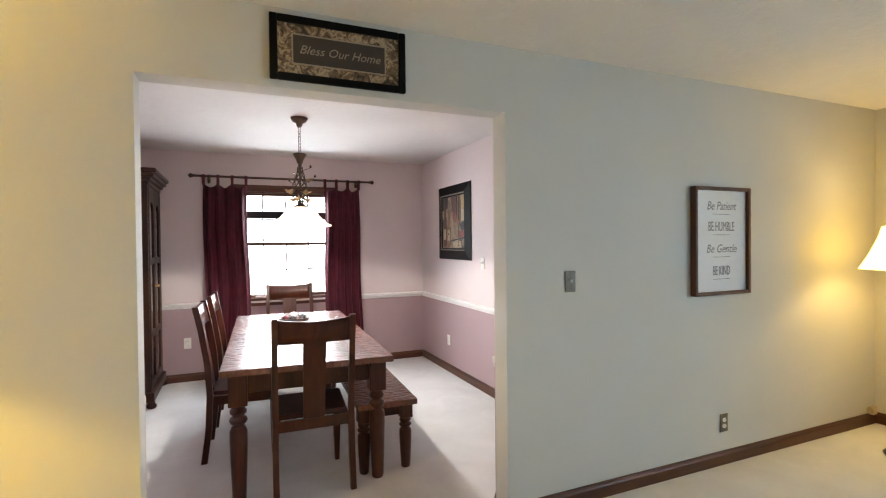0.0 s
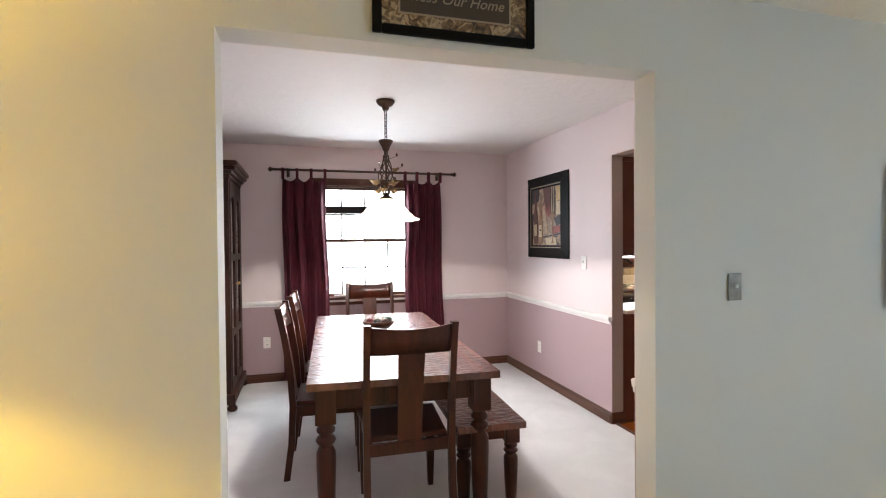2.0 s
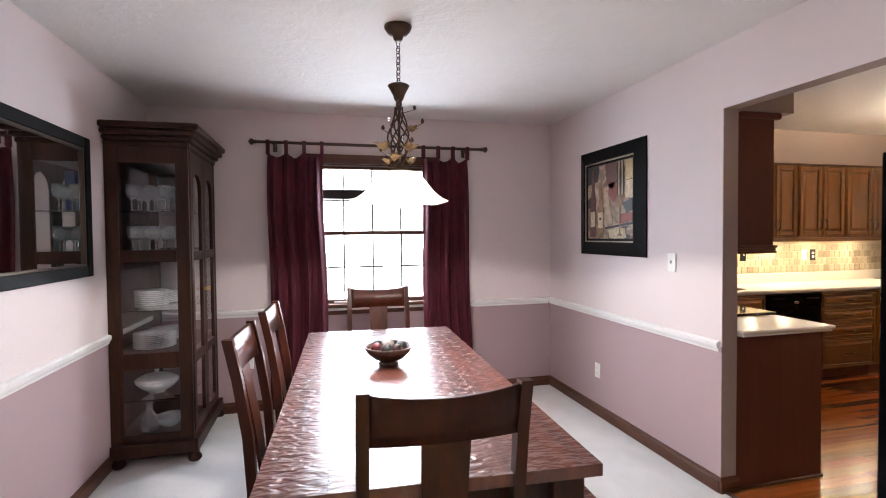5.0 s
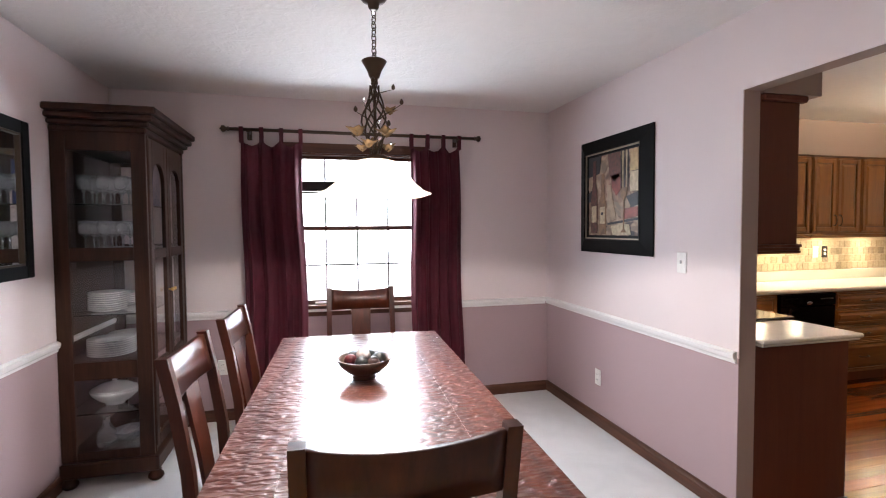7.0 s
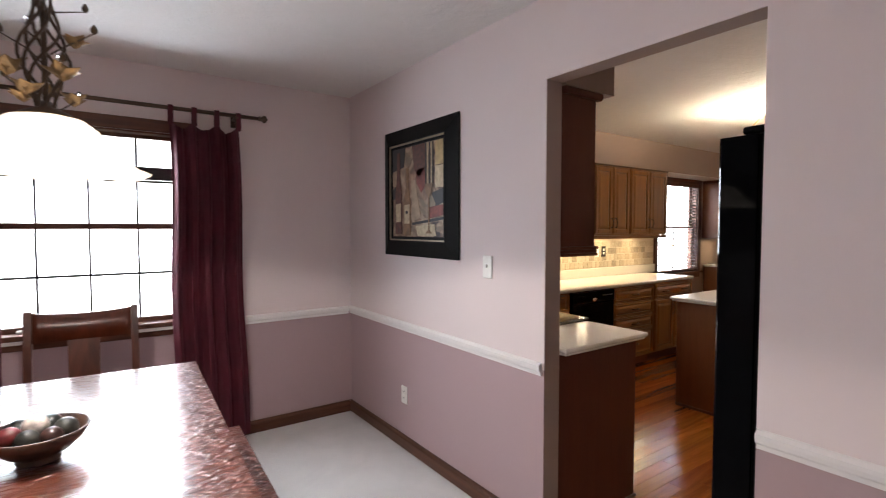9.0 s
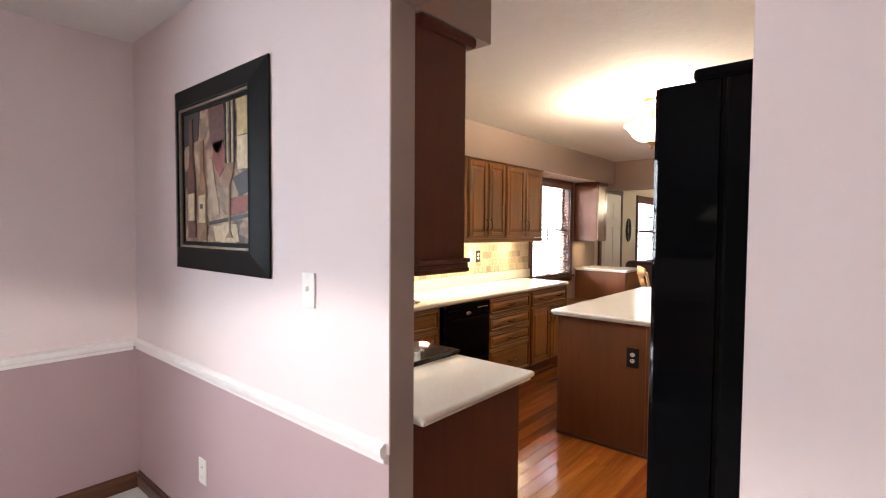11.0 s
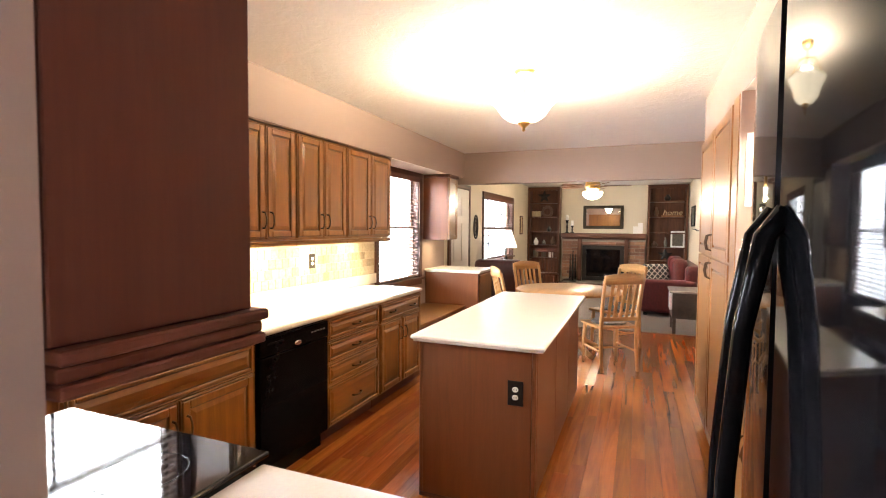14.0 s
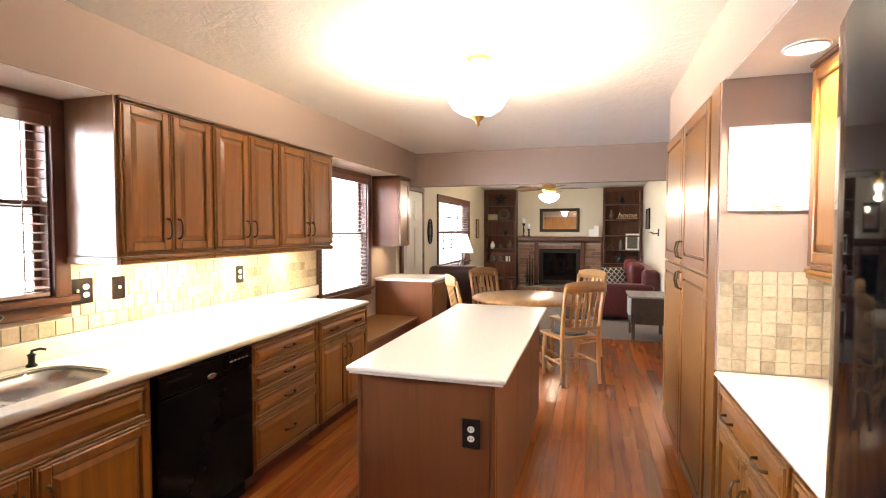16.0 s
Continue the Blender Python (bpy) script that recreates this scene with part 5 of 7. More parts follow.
for xa, xb in ((SX0 + 0.012, 3.295), (3.325, SX1 - 0.012)):
    bw = part("basin", basin(rounded(xa, xb, SY0 + 0.012, SY1 - 0.012, 0.12), 0.70), M["steel"], snk)
    part("drain", lathe(bmesh.new(), [(0.042, 0.7002), (0.044, 0.703), (0.03, 0.7035), (0.01, 0.702)], (xa + xb) / 2, 5.35, 0, 20), M["steel"], bw)
part("divider", boxed(3.285, 3.335, SY0 + 0.012, SY1 - 0.012, 0.845, 0.868, 0.006, 2), M["steel"], snk)
rim = rounded(SX0 + 0.006, SX1 - 0.006, SY0 + 0.006, SY1 - 0.006, 0.125)
part("rim", tube(bmesh.new(), [(*q, 0.876) for q in rim + rim[:1]], 0.009, 8), M["steel"], snk)
fct = thing("kitchen_faucet", "dark bronze gooseneck faucet behind the sink", "faucet", (3.26, 5.59, 0.886))
part("base", lathe(bmesh.new(), [(0.028, 0), (0.028, 0.008), (0.016, 0.02), (0.014, 0.10)], 3.26, 5.59, 0.886, 16), M["iron"], fct)
part("spout", tube(bmesh.new(), [(3.26, 5.59, 0.96), (3.26, 5.588, 1.12), (3.27, 5.56, 1.18), (3.31, 5.50, 1.20), (3.36, 5.44, 1.185), (3.40, 5.40, 1.14)], [0.012, 0.012, 0.012, 0.012, 0.013, 0.016], 12), M["iron"], fct)
part("lever", tube(bmesh.new(), [(3.275, 5.59, 0.97), (3.32, 5.585, 0.985), (3.36, 5.58, 1.0)], 0.006, 8), M["iron"], fct)
soap = thing("soap_dispenser", "small dark bronze soap dispenser beside the sink", "soap dispenser", (3.62, 5.585, 0.886))
part("body", lathe(bmesh.new(), [(0.022, 0), (0.022, 0.006), (0.013, 0.014), (0.014, 0.045), (0.018, 0.052), (0.008, 0.058)], 3.62, 5.585, 0.886, 16), M["iron"], soap)
part("nozzle", tube(bmesh.new(), [(3.62, 5.585, 0.94), (3.62, 5.583, 0.955), (3.64, 5.56, 0.962), (3.655, 5.545, 0.956)], 0.006, 8), M["iron"], soap)


# ---- wall cabinets ----
def wall_unit(label, w, h, d, m, n=2, rail=True):
    c = thing("wall_cabinet", label, "cabinet", group="wall cabinets")
    part("body", boxed(0.0005, w - 0.0005, 0, d, 0.0, h, 0.001), M["oak_z"], c)
    fw = (w - 0.012) / n
    for i in range(n):
        xa, xb = 0.006 + fw * i + 0.002, 0.006 + fw * (i + 1) - 0.002
        f = front(c, "door", xa, xb, 0.012, h - 0.02)
        pull(f, (xb - 0.032 if i % 2 == 0 else xa + 0.032), 0.13)
    if rail:
        part("light_rail", boxed(0.0, w, -0.018, 0.012, -0.038, -0.0165, 0.005), M["oak_x"], c)
        part("rail_bead", boxed(0.0, w, -0.026, 0.012, -0.016, -0.001, 0.006, 2), M["oak_x"], c)
        part("top_moulding", boxed(0.0, w, -0.024, 0.012, h - 0.014, h + 0.002, 0.004), M["glaze"], c)
    c.matrix_world = m
    return c


for xa, xb in ((3.832, 4.413), (4.413, 5.028), (5.028, 5.770)):
    wall_unit("glazed maple wall cabinet above the lit backsplash", xb - xa, 0.742, 0.325, pose(xa, 5.322, 1.362))
# Paler maple than the doors: the window's light is put into the colour.
M["maple_daylit"] = wood("daylit_maple_end", (0.25, 0.135, 0.08), (0.33, 0.19, 0.12), 2, 0.3, coat=0.3, relief=0.04)
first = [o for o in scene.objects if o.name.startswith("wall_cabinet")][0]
part("end_panel", boxed(-0.012, -0.0005, 0.0, 0.326, -0.001, 0.742, 0.002), M["maple_daylit"], first, "maple end panel with the window's light painted into its pale colour")
part("end_rail", boxed(-0.018, -0.0005, -0.012, 0.326, -0.038, -0.0015, 0.004), M["maple_daylit"], first)
wall_unit("glazed maple wall cabinet beside the calendar", 0.69, 0.77, 0.25, pose(4.30, 2.425, 1.34, 0, 0, 180))
wall_unit("glazed maple wall cabinet beside the refrigerator", 0.69, 0.77, 0.25, pose(3.608, 2.425, 1.34, 0, 0, 180))
dkc = thing("wall_cabinet", "narrow maple wall cabinet above the desk counter", "cabinet", (7.4, 5.48, 1.29), group="wall cabinets")
part("body", boxed(7.262, 7.56, 5.322, 5.646, 1.30, 2.06, 0.002), M["panel_z"], dkc)
fdk = part("door", ring_panel(bmesh.new(), 7.27, 7.552, 1.31, 2.05, 0.05, 5.300, 5.320, 0.003), M["oak_z"], dkc)
part("raised_panel", boxed(7.32, 7.502, 5.306, 5.320, 1.36, 2.0, 0.004), M["oak_z"], fdk)
part("crown", boxed(7.25, 7.57, 5.288, 5.646, 2.062, 2.10, 0.008), M["trim_wood_x"], dkc)

tc = thing("wall_cabinet", "dark maple wall cabinet end beside the opening", "cabinet", (2.11, 4.4, 1.29), group="wall cabinets")
part("body", boxed(1.974, 2.207, 3.642, 5.31, 1.35, 2.073, 0.002), M["oak_z"], tc)
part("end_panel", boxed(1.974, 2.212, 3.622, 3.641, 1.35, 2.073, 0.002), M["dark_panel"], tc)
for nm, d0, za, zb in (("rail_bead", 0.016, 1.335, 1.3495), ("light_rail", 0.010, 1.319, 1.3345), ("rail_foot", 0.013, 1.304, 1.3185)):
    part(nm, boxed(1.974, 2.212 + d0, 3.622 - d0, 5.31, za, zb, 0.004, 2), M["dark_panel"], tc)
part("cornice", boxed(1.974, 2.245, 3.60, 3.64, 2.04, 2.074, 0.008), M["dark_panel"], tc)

# ---- island ----
isl = thing("kitchen_island", "maple kitchen island with plain end panels", "island", (5.0, 3.91, 0))
part("body", boxed(4.095, 5.885, 3.615, 4.215, 0.09, 0.848), M["panel_z"], isl)
part("end_panel", boxed(4.080, 4.094, 3.625, 4.225, 0.0, 0.848, 0.002), M["panel_z"], isl)
for ya in (3.603, 4.212):
    part("corner_strip", boxed(4.076, 4.11, ya, ya + 0.02, 0.0, 0.848, 0.003), M["panel_z"], isl)
n = 3
for i in range(n):
    xa = 4.115 + 1.77 * i / n
    part("side_panel", boxed(xa + 0.002, xa + 1.77 / n - 0.002, 3.602, 3.614, 0.10, 0.846, 0.003), M["panel_z"], isl)
part("toe_kick", boxed(4.10, 5.87, 3.65, 4.18, 0.0, 0.09), M["dark_panel"], isl)
bs = boxed(4.070, 4.0795, 3.60, 4.23, 0.0, 0.022, 0.003)
part("base_strip", bs, M["trim_wood_y"], isl)
counter("cream solid-surface island top", 4.028, 5.952, 3.552, 4.268)
M["black_plate"] = plain("black_bronze_plate", (0.015, 0.011, 0.010), 0.35, 0.4)
wall_plate("wall_outlet", "black plate with a white duplex outlet on the island", 4.080, 3.705, 0.63, -90, M["black_plate"], "outlet", 0.078, 0.125)
TF = 5.642
wall_plate("wall_outlet", "black double plate with switch and outlet above the counter", 3.885, TF, 1.185, 0, M["black_plate"], "combo", 0.12, 0.125)
wall_plate("light_switch", "black switch plate above the counter", 4.085, TF, 1.18, 0, M["black_plate"], "switch", 0.075, 0.12)
wall_plate("wall_outlet", "black plate with a white outlet on the backsplash", 5.02, TF, 1.17, 0, M["black_plate"], "outlet", 0.075, 0.12)
wall_plate("wall_outlet", "ivory outlet plate on the backsplash tiles", 4.90, TF, 1.17, 0, M["white_plastic"], "outlet", 0.07, 0.115)

# ---- pantry ----
pn = thing("pantry_cabinet", "tall glazed maple pantry with four doors", "cabinet", (5.2, 2.45, 0))
part("body", boxed(4.45, 5.93, 2.174, 2.70, 0.10, 2.113), M["oak_z"], pn)
part("toe_kick", boxed(4.46, 5.92, 2.3, 2.66, 0.0, 0.10), M["dark_panel"], pn)
part("stile", boxed(4.45, 4.60, 2.701, 2.716, 0.02, 2.112, 0.003), M["oak_z"], pn)
PF = 2.70
for xa, xb in ((4.615, 5.265), (5.28, 5.925)):
    for za, zb in ((0.13, 1.268), (1.282, 2.095)):
        g = ring_panel(bmesh.new(), xa, xb, za, zb, 0.06, PF + 0.001, PF + 0.021, 0.004)
        dr = part("door", g, M["oak_z"], pn)
        part("glaze_groove", boxed(xa + 0.058, xb - 0.058, PF + 0.002, PF + 0.010, za + 0.058, zb - 0.058), M["glaze"], dr, "dark glazed groove")
        part("raised_panel", boxed(xa + 0.067, xb - 0.067, PF + 0.004, PF + 0.019, za + 0.067, zb - 0.067, 0.010), M["oak_z"], dr)
        xh = xb - 0.03 if xa < 5 else xa + 0.03
        zh = 1.19 if za < 1 else 1.37
        pts = [(xh, PF + 0.021, zh - 0.05), (xh, PF + 0.042, zh - 0.045), (xh, PF + 0.051, zh), (xh, PF + 0.042, zh + 0.045), (xh, PF + 0.021, zh + 0.05)]
        part("handle", tube(bmesh.new(), pts, 0.005, 8), M["bronze"], dr, "aged bronze arched pull")
sw_ = single("wall_pantry_side", boxed(4.427, 4.448, 2.172, 2.712, 0.886, 2.113), M["kitchen"], "mauve-brown painted pantry side wall", "wall", kind="structure")
part_low = single("wall_pantry_side_low", boxed(4.429, 4.448, 2.172, 2.70, 0.0, 0.884), M["kitchen"], "painted pantry side wall below the counter", "wall", kind="structure")


def snow(t, p):
    v = coords(t, (1, 1, 1))
    sep = t.nodes.new("ShaderNodeSeparateXYZ")
    t.links.new(v, sep.inputs[0])
    n = noise_of(t, coords(t, (1, 4, 22)), 3.0, 5, 0.6, 0.8)
    a = ramp(t, n, [(0.38, (0.30, 0.22, 0.19)), (0.52, (0.72, 0.66, 0.62)), (0.62, (0.85, 0.83, 0.80))])
    m = t.nodes.new("ShaderNodeMapRange")
    m.inputs["From Min"].default_value = 0.02
    m.inputs["From Max"].default_value = 0.13
    t.links.new(sep.outputs[2], m.inputs[0])
    t.links.new(mixed(t, m.outputs[0], a, (0.86, 0.84, 0.82)), p.inputs["Base Color"])
    p.inputs["Roughness"].default_value = 0.55


cal = thing("wall_calendar", "pale landscape calendar hung on the pantry side", "calendar", (4.425, 2.53, 1.565))
part("sheet", boxed(4.417, 4.4235, 2.375, 2.685, 1.565, 1.915, 0.0008), material("calendar_print", snow), cal)
for y0, y1, z0, z1 in ((2.44, 2.56, 1.592, 1.607), (2.60, 2.64, 1.600, 1.612)):
    part("lettering", boxed(4.4155, 4.4168, y0, y1, z0, z1), M["white_plastic"], cal, "illegible pale title line")
part("nail", lathe(bmesh.new(), [(0.004, 0), (0.004, 0.006)], 4.42, 2.53, 1.917, 8), M["steel"], cal)

# ---- refrigerator ----
fr = thing("refrigerator", "glossy black side-by-side refrigerator", "refrigerator", (2.45, 2.55, 0))
part("cabinet", boxed(2.018, 2.890, 2.20, 2.828, 0.02, 1.745, 0.006), M["black_matte"], fr)
part("gasket", boxed(2.024, 2.884, 2.8285, 2.8375, 0.10, 1.742), M["black_matte"], fr)
part("hinge_cover", boxed(2.022, 2.107, 2.77, 2.89, 1.746, 1.772, 0.008, 2), M["black_matte"], fr)
part("hinge_cover", boxed(2.795, 2.88, 2.77, 2.89, 1.746, 1.772, 0.008, 2), M["black_matte"], fr)
part("grille", boxed(2.028, 2.880, 2.80, 2.84, 0.02, 0.09, 0.004), M["black_matte"], fr)
FS = 2.412
for xa, xb, hx in ((2.018, FS - 0.003, FS - 0.028), (FS + 0.003, 2.890, FS + 0.028)):
    # gently bowed door fronts
    arc = [xa + (xb - xa) * k / 12 for k in range(13)]
    bow = [(x, 2.998 - (0.046 if x < FS else 0.064) * abs((x - FS) / 0.45) ** 2) for x in arc]
    bow = [(xa, 2.838)] + [(xa, bow[0][1] - 0.01), (xa + 0.01, bow[0][1])] + bow[1:-1] + [(xb - 0.01, bow[-1][1]), (xb, bow[-1][1] - 0.01), (xb, 2.838)]
    db = prism(bmesh.new(), bow, 0.095, 1.743, 'z')
    for fc in db.faces:
        fc.smooth = len(fc.verts) == 4 and fc.calc_center_median().y > 2.925 and xa + 0.012 < fc.calc_center_median().x < xb - 0.012
    for ed in db.edges:
        ed.smooth = all(fc.smooth for fc in ed.link_faces)
    bmesh.ops.recalc_face_normals(db, faces=db.faces)
    d = part("door", db, M["black"], fr)
    pts = [(hx, 2.993, 0.46), (hx, 3.015, 0.49), (hx, 3.034, 0.60), (hx, 3.047, 0.78), (hx, 3.051, 0.97), (hx, 3.047, 1.16), (hx, 3.034, 1.34), (hx, 3.015, 1.45), (hx, 2.993, 1.48)]
    part("handle", tube(bmesh.new(), pts, [0.013, 0.012, 0.011, 0.011, 0.011, 0.011, 0.011, 0.012, 0.013], 12), M["black"], d, "long curved glossy black handle")

# ---- ceiling light ----
KX, KY = 4.78, 3.84
kl = thing("ceiling_light", "brass semi-flush ceiling light with a lit glass bowl", "ceiling light", (KX, KY, 2.06))
part("canopy", lathe(bmesh.new(), [(0.02, 2.40), (0.06, 2.415), (0.07, 2.438)], KX, KY, 0, 20), M["brass"], kl)
part("stem", tube(bmesh.new(), [(KX, KY, 2.41), (KX, KY, 2.11)], 0.007, 10), M["brass"], kl)
bw = bmesh.new()
prof = [(0.03, 2.118), (0.09, 2.130), (0.135, 2.160), (0.160, 2.200), (0.185, 2.232), (0.205, 2.245)]
rings = []
for r, z in prof + [(r - 0.004, z + 0.004) for r, z in reversed(prof)]:
    rings.append([bw.verts.new((KX + r * (1 + 0.02 * math.cos(8 * a)) * math.cos(a), KY + r * (1 + 0.02 * math.cos(8 * a)) * math.sin(a), z)) for a in [2 * math.pi * i / 40 for i in range(40)]])
for ra, rb in zip(rings, rings[1:] + rings[:1]):
    for i in range(40):
        bw.faces.new((ra[i], ra[(i + 1) % 40], rb[(i + 1) % 40], rb[i])).smooth = True
part("bowl", bw, M["lit_kitchen"], kl, "lit alabaster glass bowl")
part("finial", lathe(bmesh.new(), [(0.004, 2.062), (0.012, 2.070), (0.008, 2.082), (0.018, 2.092), (0.036, 2.108), (0.040, 2.117), (0.008, 2.12)], KX, KY, 0, 16), M["brass"], kl, "brass finial")
for k in range(3):
    a = k * 2.094 + 0.4
    part("arm", tube(bmesh.new(), [(KX, KY, 2.36), (KX + 0.1 * math.cos(a), KY + 0.1 * math.sin(a), 2.34), (KX + 0.19 * math.cos(a), KY + 0.19 * math.sin(a), 2.25)], 0.004, 8), M["brass"], kl)
rc = thing("recessed_light", "lit recessed downlight in the soffit", "recessed light", (4.09, 2.535, 2.11))
part("trim_ring", tube(bmesh.new(), [(4.09 + 0.066 * math.cos(a), 2.535 + 0.066 * math.sin(a), 2.109) for a in [i * math.pi / 16 for i in range(33)]], 0.0055, 8), M["white_trim"], rc)
part("lens", lathe(bmesh.new(), [(0.061, 2.1135), (0.058, 2.1115), (0.01, 2.1105)], 4.09, 2.535, 0, 28), M["lit_disc"], rc)

# ---- kitchen windows with blinds ----
window("window_2", WIN_K1, 5.65, M["trim_wood_z"], "sink window with dark wood casing", cols=2, rows=1, sill=True, upper=False)
window("window_3", WIN_K2, 5.65, M["trim_wood_z"], "breakfast window with dark wood casing", cols=2, rows=1, upper=False)


def blind(o, y, drop, tilt, label, pitch=0.042):
    x0, x1, z0, z1 = o
    b_ = thing("window_blind", label, "blind", ((x0 + x1) / 2, y, z1), group="wooden blinds")
    part("valance", boxed(x0 - 0.02, x1 + 0.02, y - 0.038, y - 0.024, z1 - 0.055, z1 + 0.02, 0.004), M["valance"], b_)
    part("head_rail", boxed(x0 + 0.006, x1 - 0.006, y - 0.022, y + 0.022, z1 - 0.05, z1 - 0.014), M["valance"], b_)
    mesh = None
    z = z1 - 0.085
    while z > drop + 0.03:
        if mesh is None:
            s = boxed(-(x1 - x0) / 2 + 0.012, (x1 - x0) / 2 - 0.012, -0.024, 0.024, -0.0014, 0.0014, 0.0007)
            mesh = mesh_of("slat", s, M["slat"])
        ob = new("slat", mesh)
        ob.parent = b_
        ob.matrix_local = pose(0, 0, z - z1, tilt, 0, 0)
        z -= pitch
    part("bottom_rail", boxed(x0 + 0.012, x1 - 0.012, y - 0.024, y + 0.024, drop, drop + 0.02, 0.003), M["slat"], b_)
    for xc in (x0 + 0.12, x1 - 0.12):
        part("ladder_tape", boxed(xc - 0.004, xc + 0.004, y - 0.027, y - 0.0255, drop + 0.02, z1 - 0.05), M["slat"], b_)
    part("wand", tube(bmesh.new(), [(x0 + 0.05, y - 0.045, z1 - 0.06), (x0 + 0.05, y - 0.048, z1 - 0.55)], 0.004, 8), M["slat"], b_)
    return b_


blind(WIN_K1, 5.668, WIN_K1[2] + 0.01, 9, "dark wooden venetian blind in the sink window")
blind(WIN_K2, 5.668, WIN_K2[2] + 0.02, 12, "dark wooden venetian blind in the breakfast window")

# ---- window seat and desk ----
ws = thing("storage_bench", "maple window seat under the breakfast window", "bench", (6.6, 5.4, 0))
part("body", boxed(5.90, 7.315, 5.13, 5.646, 0.0, 0.465), M["panel_z"], ws)
part("top", boxed(5.90, 7.315, 5.10, 5.646, 0.467, 0.50, 0.004), M["oak_x"], ws)
dk = thing("desk_cabinet", "maple desk base cabinet beside the beam", "cabinet", (7.6, 5.28, 0))
part("body", boxed(7.335, 7.87, 4.945, 5.646, 0.0, 0.893), M["panel_z"], dk)
part("front_panel", boxed(7.36, 7.85, 4.926, 4.944, 0.12, 0.87, 0.004), M["oak_z"], dk)
counter("small cream countertop on the desk cabinet", 7.303, 7.89, 4.908, 5.647, 0.895)

# ---- breakfast set ----
M["oak_light"] = wood("honey_oak", (0.36, 0.17, 0.055), (0.56, 0.31, 0.12), 2, 0.38, coat=0.25)
M["oak_light_x"] = wood("honey_oak_top", (0.36, 0.17, 0.055), (0.56, 0.31, 0.12), 0, 0.32, coat=0.3)
bt = thing("breakfast_table", "round honey-oak pedestal breakfast table", "table", (7.55, 3.90, 0))
part("tabletop", lathe(bmesh.new(), [(0.56, 0.712), (0.60, 0.718), (0.61, 0.728), (0.60, 0.742), (0.0, 0.742)], 7.55, 3.90, 0, 48), M["oak_light_x"], bt)
part("pedestal", lathe(bmesh.new(), [(0.10, 0.10), (0.11, 0.16), (0.07, 0.24), (0.06, 0.34), (0.09, 0.44), (0.10, 0.52), (0.06, 0.58), (0.05, 0.66), (0.12, 0.71)], 7.55, 3.90, 0, 24), M["oak_light"], bt)
for k in range(4):
    a = radians(45 + 90 * k)
    pts = [(7.55 + r * math.cos(a), 3.90 + r * math.sin(a), z) for r, z in ((0.06, 0.16), (0.2, 0.13), (0.34, 0.06), (0.42, 0.032))]
    part("foot", tube(bmesh.new(), pts, [0.045, 0.04, 0.034, 0.03], 10), M["oak_light"], bt)


def oak_chair():
    c = thing("oak_chair", "honey-oak slat-back kitchen chair", "chair", group="breakfast chairs")
    part("seat", prism(bmesh.new(), [(-0.20, -0.20), (0.20, -0.20), (0.225, 0.05), (0.215, 0.22), (-0.215, 0.22), (-0.225, 0.05)], 0.435, 0.462, 'z', 0.006), M["oak_light_x"], c)
    for sx in (-1, 1):
        part("back_post", tube(bmesh.new(), [(sx * 0.195, -0.23, 0.0), (sx * 0.195, -0.20, 0.22), (sx * 0.195, -0.195, 0.45), (sx * 0.20, -0.225, 0.70), (sx * 0.205, -0.28, 0.95)], [0.016, 0.02, 0.021, 0.019, 0.017], 10), M["oak_light"], c)
        part("leg", tube(bmesh.new(), [(sx * 0.19, 0.185, 0.0), (sx * 0.19, 0.18, 0.25), (sx * 0.185, 0.17, 0.435)], [0.016, 0.023, 0.021], 10), M["oak_light"], c)
        part("stretcher", tube(bmesh.new(), [(sx * 0.195, -0.21, 0.20), (sx * 0.19, 0.18, 0.20)], 0.011, 8), M["oak_light"], c)
    part("stretcher", tube(bmesh.new(), [(-0.19, 0.0, 0.20), (0.19, 0.0, 0.20)], 0.011, 8), M["oak_light"], c)
    cr = bmesh.new()
    n = 12
    pr = []
    for i in range(n + 1):
        u = -1 + 2 * i / n
        y = -0.285 - 0.03 * (1 - u * u)
        zt = 0.985 + 0.028 * (1 - u * u)
        pr.append([cr.verts.new((0.215 * u, y - 0.01, 0.90)), cr.verts.new((0.215 * u, y + 0.01, 0.90)), cr.verts.new((0.215 * u, y + 0.004, zt)), cr.verts.new((0.215 * u, y - 0.012, zt))])
    for a, b_ in zip(pr, pr[1:]):
        for k in range(4):
            cr.faces.new((a[k], b_[k], b_[(k + 1) % 4], a[(k + 1) % 4])).smooth = True
    cr.faces.new(pr[0])
    cr.faces.new(pr[-1][::-1])
    part("crest_rail", cr, M["oak_light_x"], c)
    part("lower_rail", boxed(-0.19, 0.19, -0.222, -0.202, 0.52, 0.56, 0.004), M["oak_light_x"], c)
    for i in range(5):
        x = -0.13 + 0.065 * i
        s = bmesh.new()
        rr = []
        for z, y in ((0.55, -0.212), (0.73, -0.255), (0.91, -0.302)):
            rr.append([s.verts.new((x + a * 0.016, y + b_ * 0.005, z)) for a, b_ in ((-1, -1), (1, -1), (1, 1), (-1, 1))])
        for r0, r1 in zip(rr, rr[1:]):
            for k in range(4):
                s.faces.new((r0[k], r0[(k + 1) % 4], r1[(k + 1) % 4], r1[k]))
        s.faces.new(rr[0][::-1])
        s.faces.new(rr[-1])
        part("slat", s, M["oak_light"], c)
    part("seat_pad", prism(bmesh.new(), [(0.17 * math.cos(a) * (1.08 if abs(math.cos(a)) > 0.5 else 1), 0.01 + 0.17 * math.sin(a)) for a in [k * math.pi / 8 for k in range(16)]], 0.463, 0.487, 'z', 0.008), M["pad"], c, "grey plaid seat pad")
    return c


